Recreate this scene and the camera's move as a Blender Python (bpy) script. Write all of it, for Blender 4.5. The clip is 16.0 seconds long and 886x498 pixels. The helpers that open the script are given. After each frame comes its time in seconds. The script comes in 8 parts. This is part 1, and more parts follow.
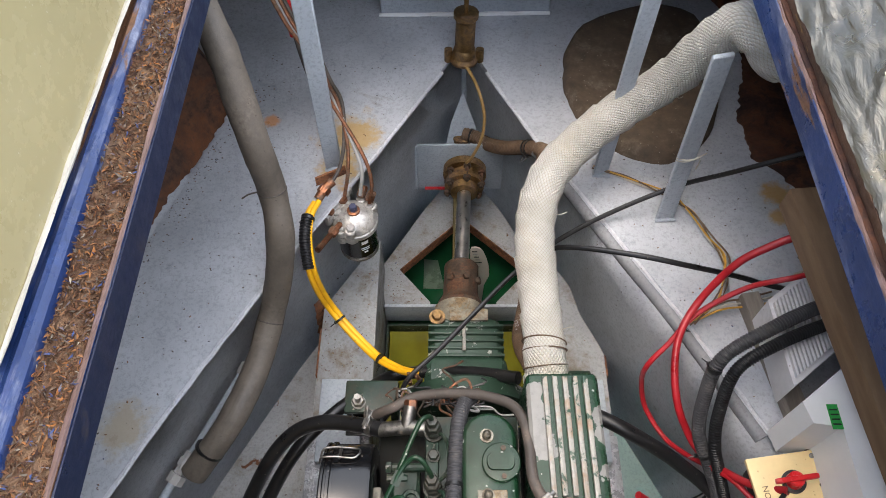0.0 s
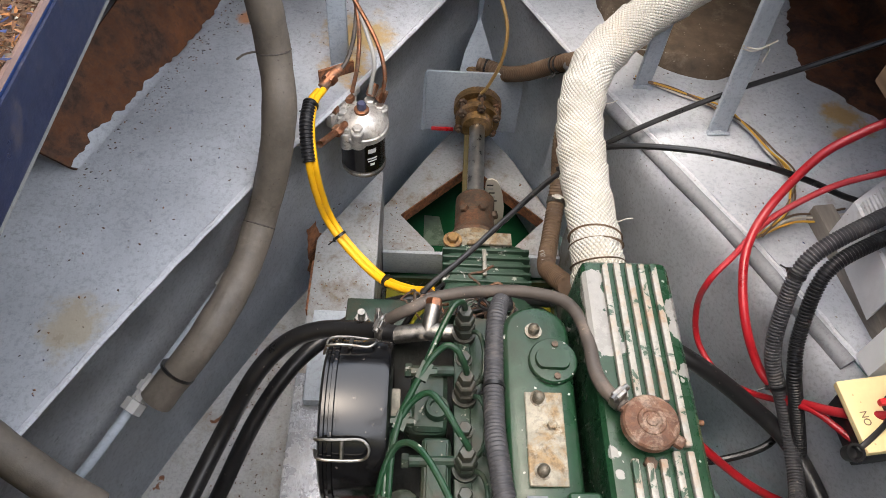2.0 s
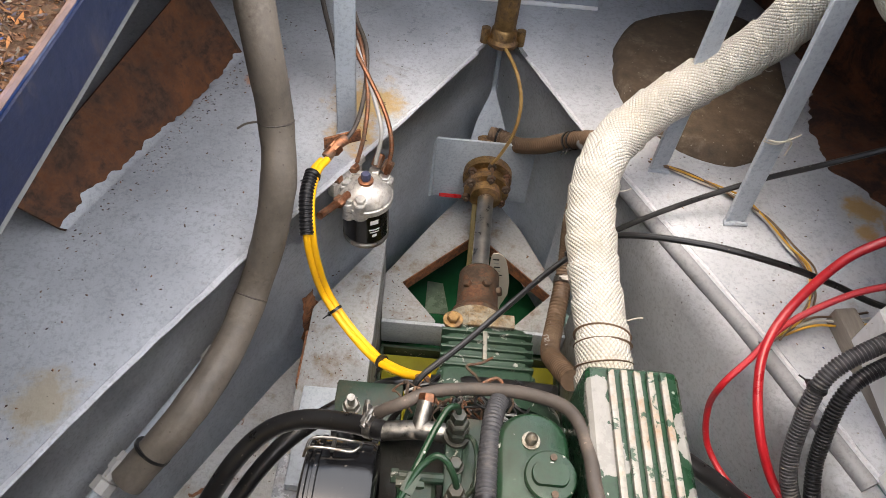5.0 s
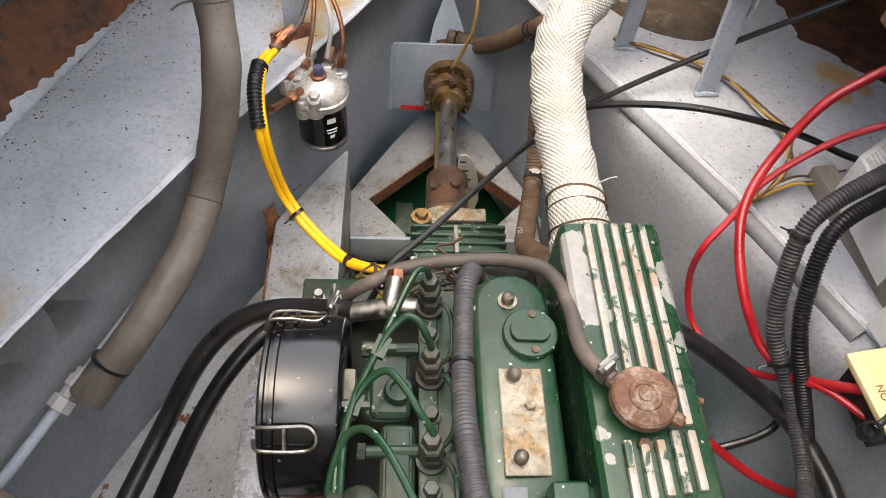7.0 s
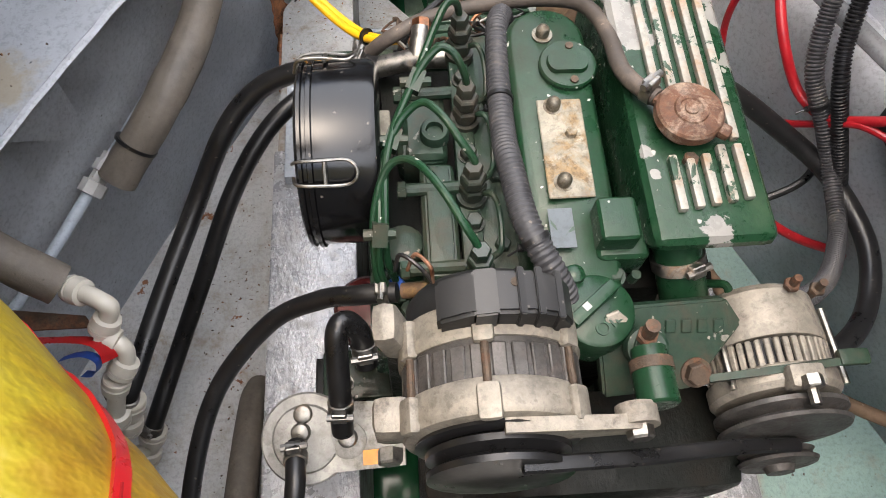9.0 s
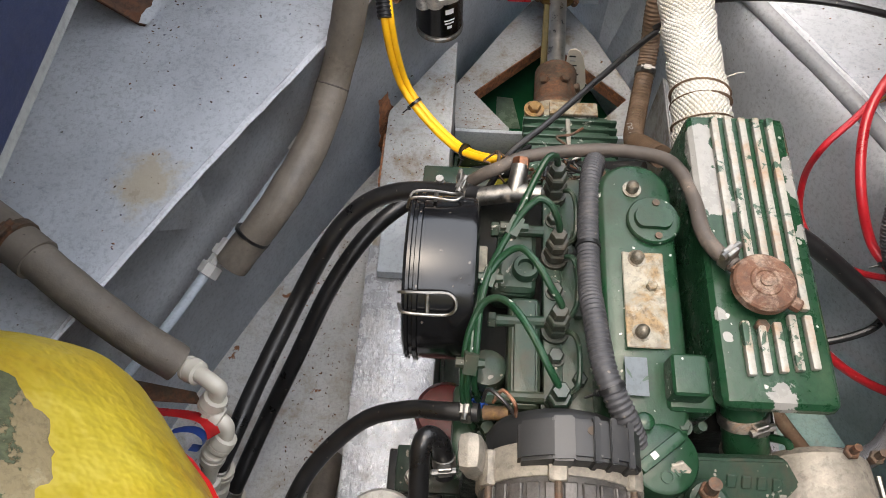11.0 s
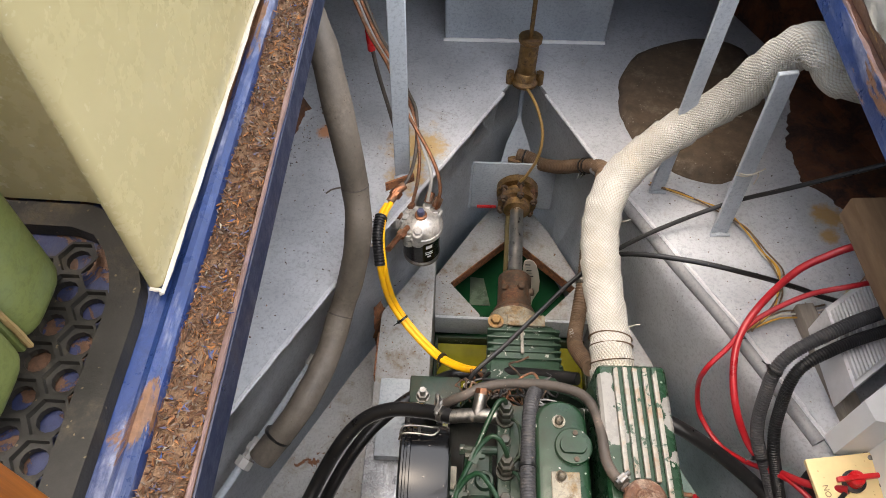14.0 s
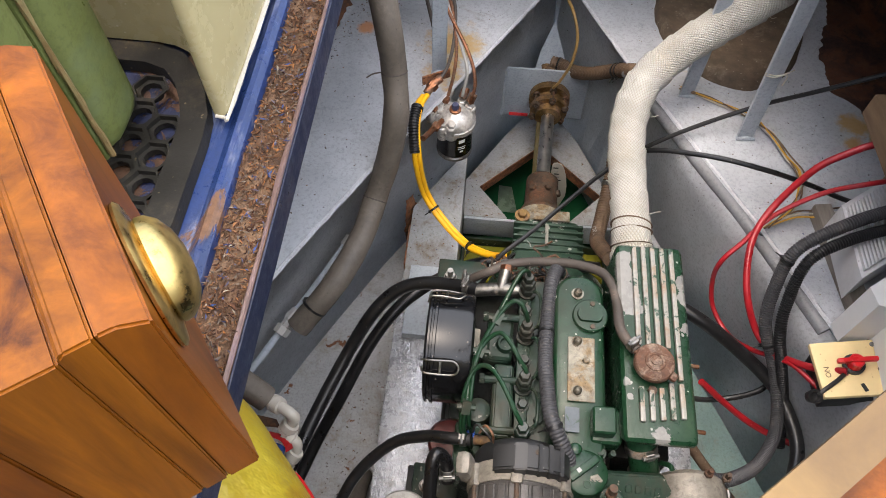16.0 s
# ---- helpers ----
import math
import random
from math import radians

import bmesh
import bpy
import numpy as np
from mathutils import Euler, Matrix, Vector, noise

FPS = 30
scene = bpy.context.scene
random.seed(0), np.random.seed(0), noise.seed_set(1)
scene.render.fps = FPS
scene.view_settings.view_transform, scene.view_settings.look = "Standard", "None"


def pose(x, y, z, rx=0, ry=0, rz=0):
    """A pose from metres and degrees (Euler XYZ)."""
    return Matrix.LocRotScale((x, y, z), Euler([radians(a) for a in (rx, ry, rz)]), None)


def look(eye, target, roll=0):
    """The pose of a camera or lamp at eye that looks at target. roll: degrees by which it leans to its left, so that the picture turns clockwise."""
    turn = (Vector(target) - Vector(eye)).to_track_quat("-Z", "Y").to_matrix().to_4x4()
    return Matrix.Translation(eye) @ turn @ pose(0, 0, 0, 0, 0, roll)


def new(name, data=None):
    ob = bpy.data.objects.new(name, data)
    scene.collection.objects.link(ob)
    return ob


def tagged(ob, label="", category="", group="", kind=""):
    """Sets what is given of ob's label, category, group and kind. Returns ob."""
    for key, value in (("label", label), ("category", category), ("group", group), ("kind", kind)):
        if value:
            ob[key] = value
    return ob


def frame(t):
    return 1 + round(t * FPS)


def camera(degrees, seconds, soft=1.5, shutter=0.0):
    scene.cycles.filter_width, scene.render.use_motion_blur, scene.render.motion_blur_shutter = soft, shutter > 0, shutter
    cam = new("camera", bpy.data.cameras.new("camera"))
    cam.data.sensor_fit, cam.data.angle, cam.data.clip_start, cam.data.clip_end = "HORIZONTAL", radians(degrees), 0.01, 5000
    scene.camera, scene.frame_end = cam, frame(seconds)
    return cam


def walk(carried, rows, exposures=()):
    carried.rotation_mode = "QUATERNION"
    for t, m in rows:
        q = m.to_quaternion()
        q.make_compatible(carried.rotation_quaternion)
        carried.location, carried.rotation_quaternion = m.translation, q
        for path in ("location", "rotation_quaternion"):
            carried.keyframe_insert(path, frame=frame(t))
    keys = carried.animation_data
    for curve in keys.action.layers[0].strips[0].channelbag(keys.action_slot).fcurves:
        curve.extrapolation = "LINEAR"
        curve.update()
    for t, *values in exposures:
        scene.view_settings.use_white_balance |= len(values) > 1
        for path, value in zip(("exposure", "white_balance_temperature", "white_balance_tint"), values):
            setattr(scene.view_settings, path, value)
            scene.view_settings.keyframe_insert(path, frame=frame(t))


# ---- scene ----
cam = camera(63.2, 16.0, 0.9)
PATH = [
    (0, (-0.042, 0.095, 1.669), (-0.05, 1.157, -0.026), -0.3),
    (0.5, (-0.095, 0.093, 1.643), (-0.136, 1.21, -0.015), 0.4),
    (1, (-0.123, 0.059, 1.548), (-0.158, 1.24, -0.065), 1.8),
    (1.5, (-0.124, 0.019, 1.45), (-0.085, 1.21, -0.156), 4.0),
    (2, (-0.124, 0.004, 1.373), (-0.043, 1.181, -0.242), 5.4),
    (2.5, (-0.143, -0.029, 1.316), (-0.064, 1.057, -0.362), 7.0),
    (3, (-0.141, -0.035, 1.301), (-0.067, 0.935, -0.447), 8.2),
    (3.5, (-0.146, -0.037, 1.289), (-0.086, 0.888, -0.483), 9.9),
    (4, (-0.153, 0.012, 1.322), (-0.144, 1.072, -0.374), 10.7),
    (4.5, (-0.13, 0.066, 1.359), (-0.132, 1.289, -0.223), 8.6),
    (4.7, (-0.123, 0.081, 1.37), (-0.108, 1.352, -0.173), 7.8),
    (6.8, (-0.09, 0.032, 1.278), (0.075, 1.278, -0.277), 6.4),
    (7, (-0.094, 0.024, 1.261), (0.03, 1.223, -0.335), 5.8),
    (7.5, (-0.122, 0.005, 1.211), (-0.066, 1.088, -0.469), 2.8),
    (8, (-0.126, -0.021, 1.194), (-0.046, 0.944, -0.556), 2.2),
    (8.2, (-0.123, -0.033, 1.191), (-0.016, 0.89, -0.58), 3.2),
    (10.3, (-0.132, -0.062, 1.219), (-0.048, 0.753, -0.606), 4.5),
    (10.5, (-0.138, -0.058, 1.237), (-0.088, 0.788, -0.575), 3.3),
    (11, (-0.156, -0.02, 1.292), (-0.217, 0.945, -0.459), -0.0),
    (11.5, (-0.135, 0.026, 1.348), (-0.2, 1.117, -0.327), -1.4),
    (12, (-0.121, 0.043, 1.389), (-0.144, 1.202, -0.241), -0.2),
    (12.5, (-0.117, 0.057, 1.434), (-0.112, 1.248, -0.173), 0.4),
    (13, (-0.118, 0.05, 1.518), (-0.111, 1.246, -0.085), 0.5),
    (13.5, (-0.132, 0.014, 1.598), (-0.141, 1.201, -0.011), 0.8),
    (14, (-0.148, -0.014, 1.671), (-0.181, 1.161, 0.053), 1.0),
    (14.5, (-0.142, -0.063, 1.7), (-0.196, 1.089, 0.066), 1.1),
    (15, (-0.15, -0.108, 1.669), (-0.223, 1.007, 0.01), 1.0),
    (15.5, (-0.149, -0.138, 1.67), (-0.235, 0.934, -0.016), 0.7),
    (16, (-0.149, -0.14, 1.67), (-0.243, 0.898, -0.037), 0.5),
]
walk(cam, [(t, look(eye, target, roll)) for t, eye, target, roll in PATH], [(0.0, 1.59, 6500, 9), (1.0, 1.75, 6500, 9), (2.5, 1.98, 6900, 9), (4.0, 2.02, 7000, 10), (8.0, 2.08, 6900, 10), (10.5, 2.08, 6600, 8), (11.0, 2.0, 6750, 8), (12.5, 2.0, 7200, 10), (13.5, 1.85, 7200, 10), (15.0, 1.7, 6700, 10), (16.0, 1.65, 6700, 10)])

# ---- light ----
world = bpy.data.worlds.new("sky")
scene.world = world
world.use_nodes = True
wn, wl = world.node_tree.nodes, world.node_tree.links
sky = wn.new("ShaderNodeTexSky")
sky.sky_type = "NISHITA"
sky.sun_disc = False
sky.sun_elevation, sky.sun_rotation = radians(80), radians(250)
sky.air_density, sky.dust_density = 1.0, 4.0
wl.new(sky.outputs[0], wn["Background"].inputs[0])
wn["Background"].inputs[1].default_value = 0.15
sun = new("sun", bpy.data.lights.new("sun", "SUN"))
sun.data.energy, sun.data.angle, sun.data.color = 1.7, radians(115), (1.0, 0.97, 0.93)
sun.matrix_world = look((1.3, 0.6, 3.1), (0.0, 0.3, 0.4))

# ---- mesh helpers ----
V = Vector


def thing(name, at, label, category, group="", kind=""):
    ob = new(name)
    ob.empty_display_size = 0.05
    ob.matrix_world = Matrix.Translation(at)
    return tagged(ob, label, category, group, kind)


BASE = {}


def base_of(ob):
    return BASE.get(ob.name) or ob.matrix_basis.copy()


def finish(bm, smooth=35):
    bmesh.ops.recalc_face_normals(bm, faces=bm.faces)
    for f in bm.faces:
        f.smooth = True
    if smooth is not None:
        lim = radians(smooth)
        for e in bm.edges:
            if len(e.link_faces) == 2 and e.calc_face_angle(0) > lim:
                e.smooth = False


def part(name, bm, material, parent=None, label="", smooth=35):
    """One mesh object from a bmesh in world places, under a thing or a part."""
    finish(bm, smooth)
    me = bpy.data.meshes.new(name)
    if parent is not None:
        base = base_of(parent)
        bm.transform(base.inverted())
    bm.to_mesh(me)
    bm.free()
    for m in material if isinstance(material, (list, tuple)) else [material]:
        me.materials.append(m)
    ob = new(name, me)
    if parent is not None:
        ob.parent = parent
        BASE[ob.name] = base
    if label:
        ob["label"] = label
    return ob


def solo(name, bm, material, label, category, group="", kind="", smooth=35):
    return tagged(part(name, bm, material, None, "", smooth), label, category, group, kind)


def M():
    return bmesh.new()


def box(bm, c, size, bevel=0.0, rot=None, seg=2, mi=0):
    m = Matrix.Translation(c) @ (rot.to_4x4() if rot is not None else Matrix()) @ Matrix.Diagonal((*size, 1))
    t = bmesh.new()
    bmesh.ops.create_cube(t, size=1, matrix=m)
    if bevel:
        bmesh.ops.bevel(t, geom=t.edges[:], offset=bevel, segments=seg, affect="EDGES", profile=0.6)
    merge(bm, t, mi)
    return bm


def merge(bm, t, mi=0):
    vs = [bm.verts.new(v.co) for v in t.verts]
    t.verts.index_update()
    for f in t.faces:
        try:
            g = bm.faces.new([vs[v.index] for v in f.verts])
            g.material_index = mi
        except ValueError:
            pass
    t.free()


def frame_of(d):
    d = V(d).normalized()
    u = d.orthogonal().normalized()
    if abs(d.z) < 0.95:
        u = d.cross(V((0, 0, 1))).normalized()
    return u, d.cross(u).normalized()


def lathe(bm, p, d, prof, seg=20, mi=0, caps=True, start=0.0):
    """Turned shape: prof is (distance along d, radius)."""
    p, d = V(p), V(d).normalized()
    u, w = frame_of(d)
    rings = []
    for h, r in prof:
        rings.append([bm.verts.new(p + d * h + (u * math.cos(start + 2 * math.pi * k / seg) + w * math.sin(start + 2 * math.pi * k / seg)) * max(r, 1e-4)) for k in range(seg)])
    for a, b in zip(rings, rings[1:]):
        for k in range(seg):
            f = bm.faces.new((a[k], a[(k + 1) % seg], b[(k + 1) % seg], b[k]))
            f.material_index = mi
    if caps:
        for r in (rings[0], rings[-1]):
            f = bm.faces.new(r)
            f.material_index = mi
    return bm


def rod(bm, a, b, r, r2=None, seg=12, mi=0):
    a, b = V(a), V(b)
    return lathe(bm, a, b - a, [(0, r), ((b - a).length, r if r2 is None else r2)], seg, mi)


def hexa(bm, p, d, r, h, mi=0, start=0.3):
    return lathe(bm, p, d, [(0, r), (h * 0.85, r), (h, r * 0.85)], 6, mi, True, start)


def curve_points(pts, n=10):
    pts = [V(p) for p in pts]
    P = [pts[0] * 2 - pts[1]] + pts + [pts[-1] * 2 - pts[-2]]
    out = []
    for i in range(1, len(P) - 2):
        a, b, c, d = P[i - 1:i + 3]
        for k in range(n):
            t = k / n
            out.append(0.5 * (2 * b + (c - a) * t + (2 * a - 5 * b + 4 * c - d) * t * t + (3 * b - a - 3 * c + d) * t ** 3))
    out.append(P[-2])
    return out


def even(pts, step):
    out, left = [pts[0]], step
    for a, b in zip(pts, pts[1:]):
        L = (b - a).length
        pos = 0.0
        while L - pos >= left:
            pos += left
            out.append(a.lerp(b, pos / L))
            left = step
        left -= L - pos
    if (out[-1] - pts[-1]).length > step * 0.3:
        out.append(pts[-1])
    return out


def tube(bm, pts, r, seg=12, n=10, step=None, ribs=None, wob=0.0, mi=0, flat=1.0):
    """A hose or pipe along a smooth line. ribs: (pitch, depth) for ribbed conduit; wob: uneven thickness."""
    line = curve_points(pts, n)
    if ribs:
        line = even(line, ribs[0] / 4)
    elif step:
        line = even(line, step)
    d = (line[1] - line[0]).normalized()
    u, w = frame_of(d)
    rings = []
    for i, p in enumerate(line):
        a, b = line[max(i - 1, 0)], line[min(i + 1, len(line) - 1)]
        nd = (b - a).normalized()
        q = d.rotation_difference(nd)
        u, d = q @ u, nd
        w = d.cross(u)
        rr = r
        if ribs:
            rr = r - (ribs[1] if i % 4 in (0, 3) else 0)
        if wob:
            rr *= 1 + wob * noise.noise(p * 22)
        ring = []
        for k in range(seg):
            an = 2 * math.pi * k / seg
            k2 = 1 + (wob * 0.8 * noise.noise(p * 40 + V((k, 0, 0))) if wob else 0)
            ring.append(bm.verts.new(p + (u * math.cos(an) + w * math.sin(an) * flat) * rr * k2))
        rings.append(ring)
    for a, b in zip(rings, rings[1:]):
        for k in range(seg):
            bm.faces.new((a[k], a[(k + 1) % seg], b[(k + 1) % seg], b[k])).material_index = mi
    for ring in (rings[0], rings[-1]):
        bm.faces.new(ring).material_index = mi
    return bm


def prism(bm, poly, z0, z1, mi=0, bevel=0.0):
    """An upright slab over a plan outline."""
    t = bmesh.new()
    lo = [t.verts.new((x, y, z0)) for x, y in poly]
    hi = [t.verts.new((x, y, z1)) for x, y in poly]
    t.faces.new(lo[::-1])
    t.faces.new(hi)
    for i in range(len(poly)):
        j = (i + 1) % len(poly)
        t.faces.new((lo[i], lo[j], hi[j], hi[i]))
    if bevel:
        bmesh.ops.recalc_face_normals(t, faces=t.faces)
        bmesh.ops.bevel(t, geom=t.edges[:], offset=bevel, segments=2, affect="EDGES")
    merge(bm, t, mi)
    return bm


def sheet(bm, a, b, c, d, thick, mi=0):
    """A plate with the corners a b c d, thickened behind its face."""
    a, b, c, d = map(V, (a, b, c, d))
    nrm = (b - a).cross(d - a).normalized() * -thick
    t = bmesh.new()
    f = [t.verts.new(p) for p in (a, b, c, d)]
    g = [t.verts.new(p + nrm) for p in (a, b, c, d)]
    t.faces.new(f)
    t.faces.new(g[::-1])
    for i in range(4):
        j = (i + 1) % 4
        t.faces.new((f[i], g[i], g[j], f[j]))
    merge(bm, t, mi)
    return bm


def slab(bm, poly, ya, yb, bevel=0.003):
    """A block with an outline in x and z, from ya to yb."""
    t = bmesh.new()
    fr = [t.verts.new((x, ya, z)) for x, z in poly]
    bk = [t.verts.new((x, yb, z)) for x, z in poly]
    t.faces.new(fr)
    t.faces.new(bk[::-1])
    for i in range(len(poly)):
        q = (i + 1) % len(poly)
        t.faces.new((fr[i], bk[i], bk[q], fr[q]))
    bmesh.ops.recalc_face_normals(t, faces=t.faces)
    bmesh.ops.bevel(t, geom=t.edges[:], offset=bevel, segments=2, affect="EDGES")
    merge(bm, t)
    return bm


def clip_ring(bm, p, d, r, width=0.011):
    """Worm-drive band with its screw housing."""
    p, d = V(p), V(d).normalized()
    lathe(bm, p - d * width / 2, d, [(0, r + 0.0005), (0.0005, r + 0.0016), (width - 0.0005, r + 0.0016), (width, r + 0.0005)], 20)
    u, w = frame_of(d)
    up = (u * (u.z) + w * (w.z))
    up = up.normalized() if up.length > 1e-3 else u
    side = d.cross(up)
    box(bm, p + up * (r + 0.005), (0.014, width * 0.95, 0.008), 0.001, Matrix((side, d, up)).transposed(), 1)
    rod(bm, p + up * (r + 0.006) - side * 0.013, p + up * (r + 0.006) + side * 0.011, 0.0035, seg=8)
    return bm


def tie(bm, p, d, r):
    """A tightened cable tie with its head and tail."""
    p, d = V(p), V(d).normalized()
    lathe(bm, p - d * 0.0022, d, [(0, r), (0, r + 0.0012), (0.0045, r + 0.0012), (0.0045, r)], 18)
    u, w = frame_of(d)
    box(bm, p + (u + w).normalized() * (r + 0.003), (0.006, 0.006, 0.005), 0.0008, None, 1)
    rod(bm, p + (u + w).normalized() * (r + 0.003), p + (u * 1.2 + w).normalized() * (r + 0.016), 0.0012, seg=6)
    return bm


# ---- materials ----
def mat(name):
    m = bpy.data.materials.new(name)
    m.use_nodes = True
    return m, m.node_tree.nodes, m.node_tree.links, m.node_tree.nodes["Principled BSDF"]


def coords(n, l):
    c = n.new("ShaderNodeTexCoord")
    g = n.new("ShaderNodeNewGeometry")
    return g.outputs["Position"], c


def nz(n, l, pos, scale, detail=4, rough=0.6, stretch=None, distort=0.0):
    t = n.new("ShaderNodeTexNoise")
    t.inputs["Scale"].default_value, t.inputs["Detail"].default_value, t.inputs["Roughness"].default_value = scale, detail, rough
    t.inputs["Distortion"].default_value = distort
    if stretch:
        mp = n.new("ShaderNodeMapping")
        mp.inputs["Scale"].default_value = stretch
        l.new(pos, mp.inputs[0])
        pos = mp.outputs[0]
    l.new(pos, t.inputs[0])
    return t.outputs[0]


def ramp(n, l, src, stops):
    r = n.new("ShaderNodeValToRGB")
    e = r.color_ramp.elements
    while len(e) < len(stops):
        e.new(0.5)
    for el, (p, c) in zip(e, stops):
        el.position = p
        el.color = (*c, 1) if len(c) == 3 else c
    l.new(src, r.inputs[0])
    return r.outputs[0]


def g(v):
    return (v, v, v)


def blend(n, l, fac, a, b):
    m = n.new("ShaderNodeMix")
    m.data_type = "RGBA"
    l.new(fac, m.inputs[0])
    for s, v in ((6, a), (7, b)):
        if isinstance(v, tuple):
            m.inputs[s].default_value = (*v, 1)
        else:
            l.new(v, m.inputs[s])
    return m.outputs[2]


def bump(n, l, b, src, strength=0.3, dist=0.002, prev=None):
    k = n.new("ShaderNodeBump")
    k.inputs["Strength"].default_value, k.inputs["Distance"].default_value = strength, dist
    l.new(src, k.inputs["Height"])
    if prev is not None:
        l.new(prev, k.inputs["Normal"])
    l.new(k.outputs[0], b.inputs["Normal"])
    return k.outputs[0]


def add(n, l, a, b, op="ADD"):
    m = n.new("ShaderNodeMath")
    m.operation = op
    for s, v in ((0, a), (1, b)):
        if isinstance(v, (int, float)):
            m.inputs[s].default_value = v
        else:
            l.new(v, m.inputs[s])
    return m.outputs[0]


def tones(col, lo, hi):
    return tuple(max(0.0, x * lo) for x in col), tuple(min(1.0, x * hi) for x in col)


def spots(n, l, pos, scale, size, share):
    """Round flecks in a share of the cells of a Voronoi pattern."""
    v = n.new("ShaderNodeTexVoronoi")
    v.inputs["Scale"].default_value = scale
    wob = n.new("ShaderNodeVectorMath")
    wob.operation = "ADD"
    t = n.new("ShaderNodeTexNoise")
    t.inputs["Scale"].default_value = scale * 2.2
    sc = n.new("ShaderNodeVectorMath")
    sc.operation = "SCALE"
    sc.inputs["Scale"].default_value = 0.5 / scale
    l.new(pos, t.inputs[0])
    l.new(t.outputs["Color"], sc.inputs[0])
    l.new(pos, wob.inputs[0])
    l.new(sc.outputs[0], wob.inputs[1])
    l.new(wob.outputs[0], v.inputs[0])
    sep = n.new("ShaderNodeSeparateColor")
    l.new(v.outputs["Color"], sep.inputs[0])
    near = ramp(n, l, v.outputs["Distance"], [(size, g(1)), (size + 0.06, g(0))])
    pick = ramp(n, l, sep.outputs[0], [(share, g(1)), (share + 0.01, g(0))])
    return add(n, l, near, pick, "MULTIPLY")


def painted(name, col, chips=None, chip_at=0.62, chip_scale=30, dirt=(0.12, 0.09, 0.06), dirt_at=0.62, dirt_scale=9, rough=0.4, relief=0.25, grain=60, specks=True, metal=0.0, vary=0.18, fleck=None, coat=0.0, along=None, mottle=0.45):
    """Brushed-on paint over metal: tone drift, fine grain, dirt patches, specks, chips down to the layer below."""
    m, n, l, b = mat(name)
    pos, _ = coords(n, l)
    lo, hi = tones(col, 1 - vary, 1 + vary)
    c = ramp(n, l, nz(n, l, pos, 5, 4), [(0.32, lo), (0.68, hi)])
    fine = nz(n, l, pos, 170, 5, 0.7)
    c = blend(n, l, ramp(n, l, fine, [(0.36, g(mottle)), (0.52, g(0))]), c, tones(col, 0.5, 1)[0])
    d = nz(n, l, pos, dirt_scale, 8, 0.7, along, 0.4)
    dm = ramp(n, l, d, [(dirt_at - 0.04, g(0)), (dirt_at + 0.10, g(0.8))])
    dm = add(n, l, dm, ramp(n, l, nz(n, l, pos, 60, 6, 0.75), [(0.34, g(0.15)), (0.6, g(1))]), "MULTIPLY")
    c = blend(n, l, dm, c, dirt)
    rg = ramp(n, l, nz(n, l, pos, 30, 6, 0.7), [(0.3, g(max(rough - 0.16, 0.05))), (0.7, g(min(rough + 0.22, 1)))])
    rg = blend(n, l, dm, rg, g(0.8))
    if specks:
        s1 = add(n, l, spots(n, l, pos, 60, 0.07, 0.22), ramp(n, l, nz(n, l, pos, 6, 3), [(0.5, g(0)), (0.6, g(1))]), "MULTIPLY")
        c = blend(n, l, s1, c, (0.05, 0.035, 0.025))
        c = blend(n, l, add(n, l, spots(n, l, pos, 170, 0.14, 0.10), ramp(n, l, nz(n, l, pos, 9, 4), [(0.48, g(0)), (0.62, g(0.9))]), "MULTIPLY"), c, (0.10, 0.06, 0.035))
    h = nz(n, l, pos, grain * 3, 6, 0.65, (1, 0.5, 1))
    hh = add(n, l, add(n, l, h, 0.4, "MULTIPLY"), nz(n, l, pos, 14, 4))
    if fleck:
        fm = spots(n, l, pos, 75, 0.16, fleck[1])
        fm = add(n, l, fm, spots(n, l, pos, 190, 0.22, fleck[1] * 0.7), "MAXIMUM")
        c = blend(n, l, fm, c, fleck[0])
        hh = add(n, l, hh, add(n, l, fm, -0.2, "MULTIPLY"))
    if chips:
        k = nz(n, l, pos, chip_scale, 8, 0.66, along, 0.6)
        km = ramp(n, l, k, [(chip_at, g(0)), (chip_at + 0.015, g(1))])
        c = blend(n, l, km, c, ramp(n, l, fine, [(0.35, tones(chips, 0.55, 1)[0]), (0.62, chips)]))
        hh = add(n, l, hh, add(n, l, km, -0.3, "MULTIPLY"))
    l.new(c, b.inputs["Base Color"])
    l.new(rg, b.inputs["Roughness"])
    b.inputs["Metallic"].default_value = metal
    b.inputs["Coat Weight"].default_value = coat
    b.inputs["Coat Roughness"].default_value = 0.12
    bump(n, l, b, hh, min(relief * 1.5, 1.0), 0.003)
    return m


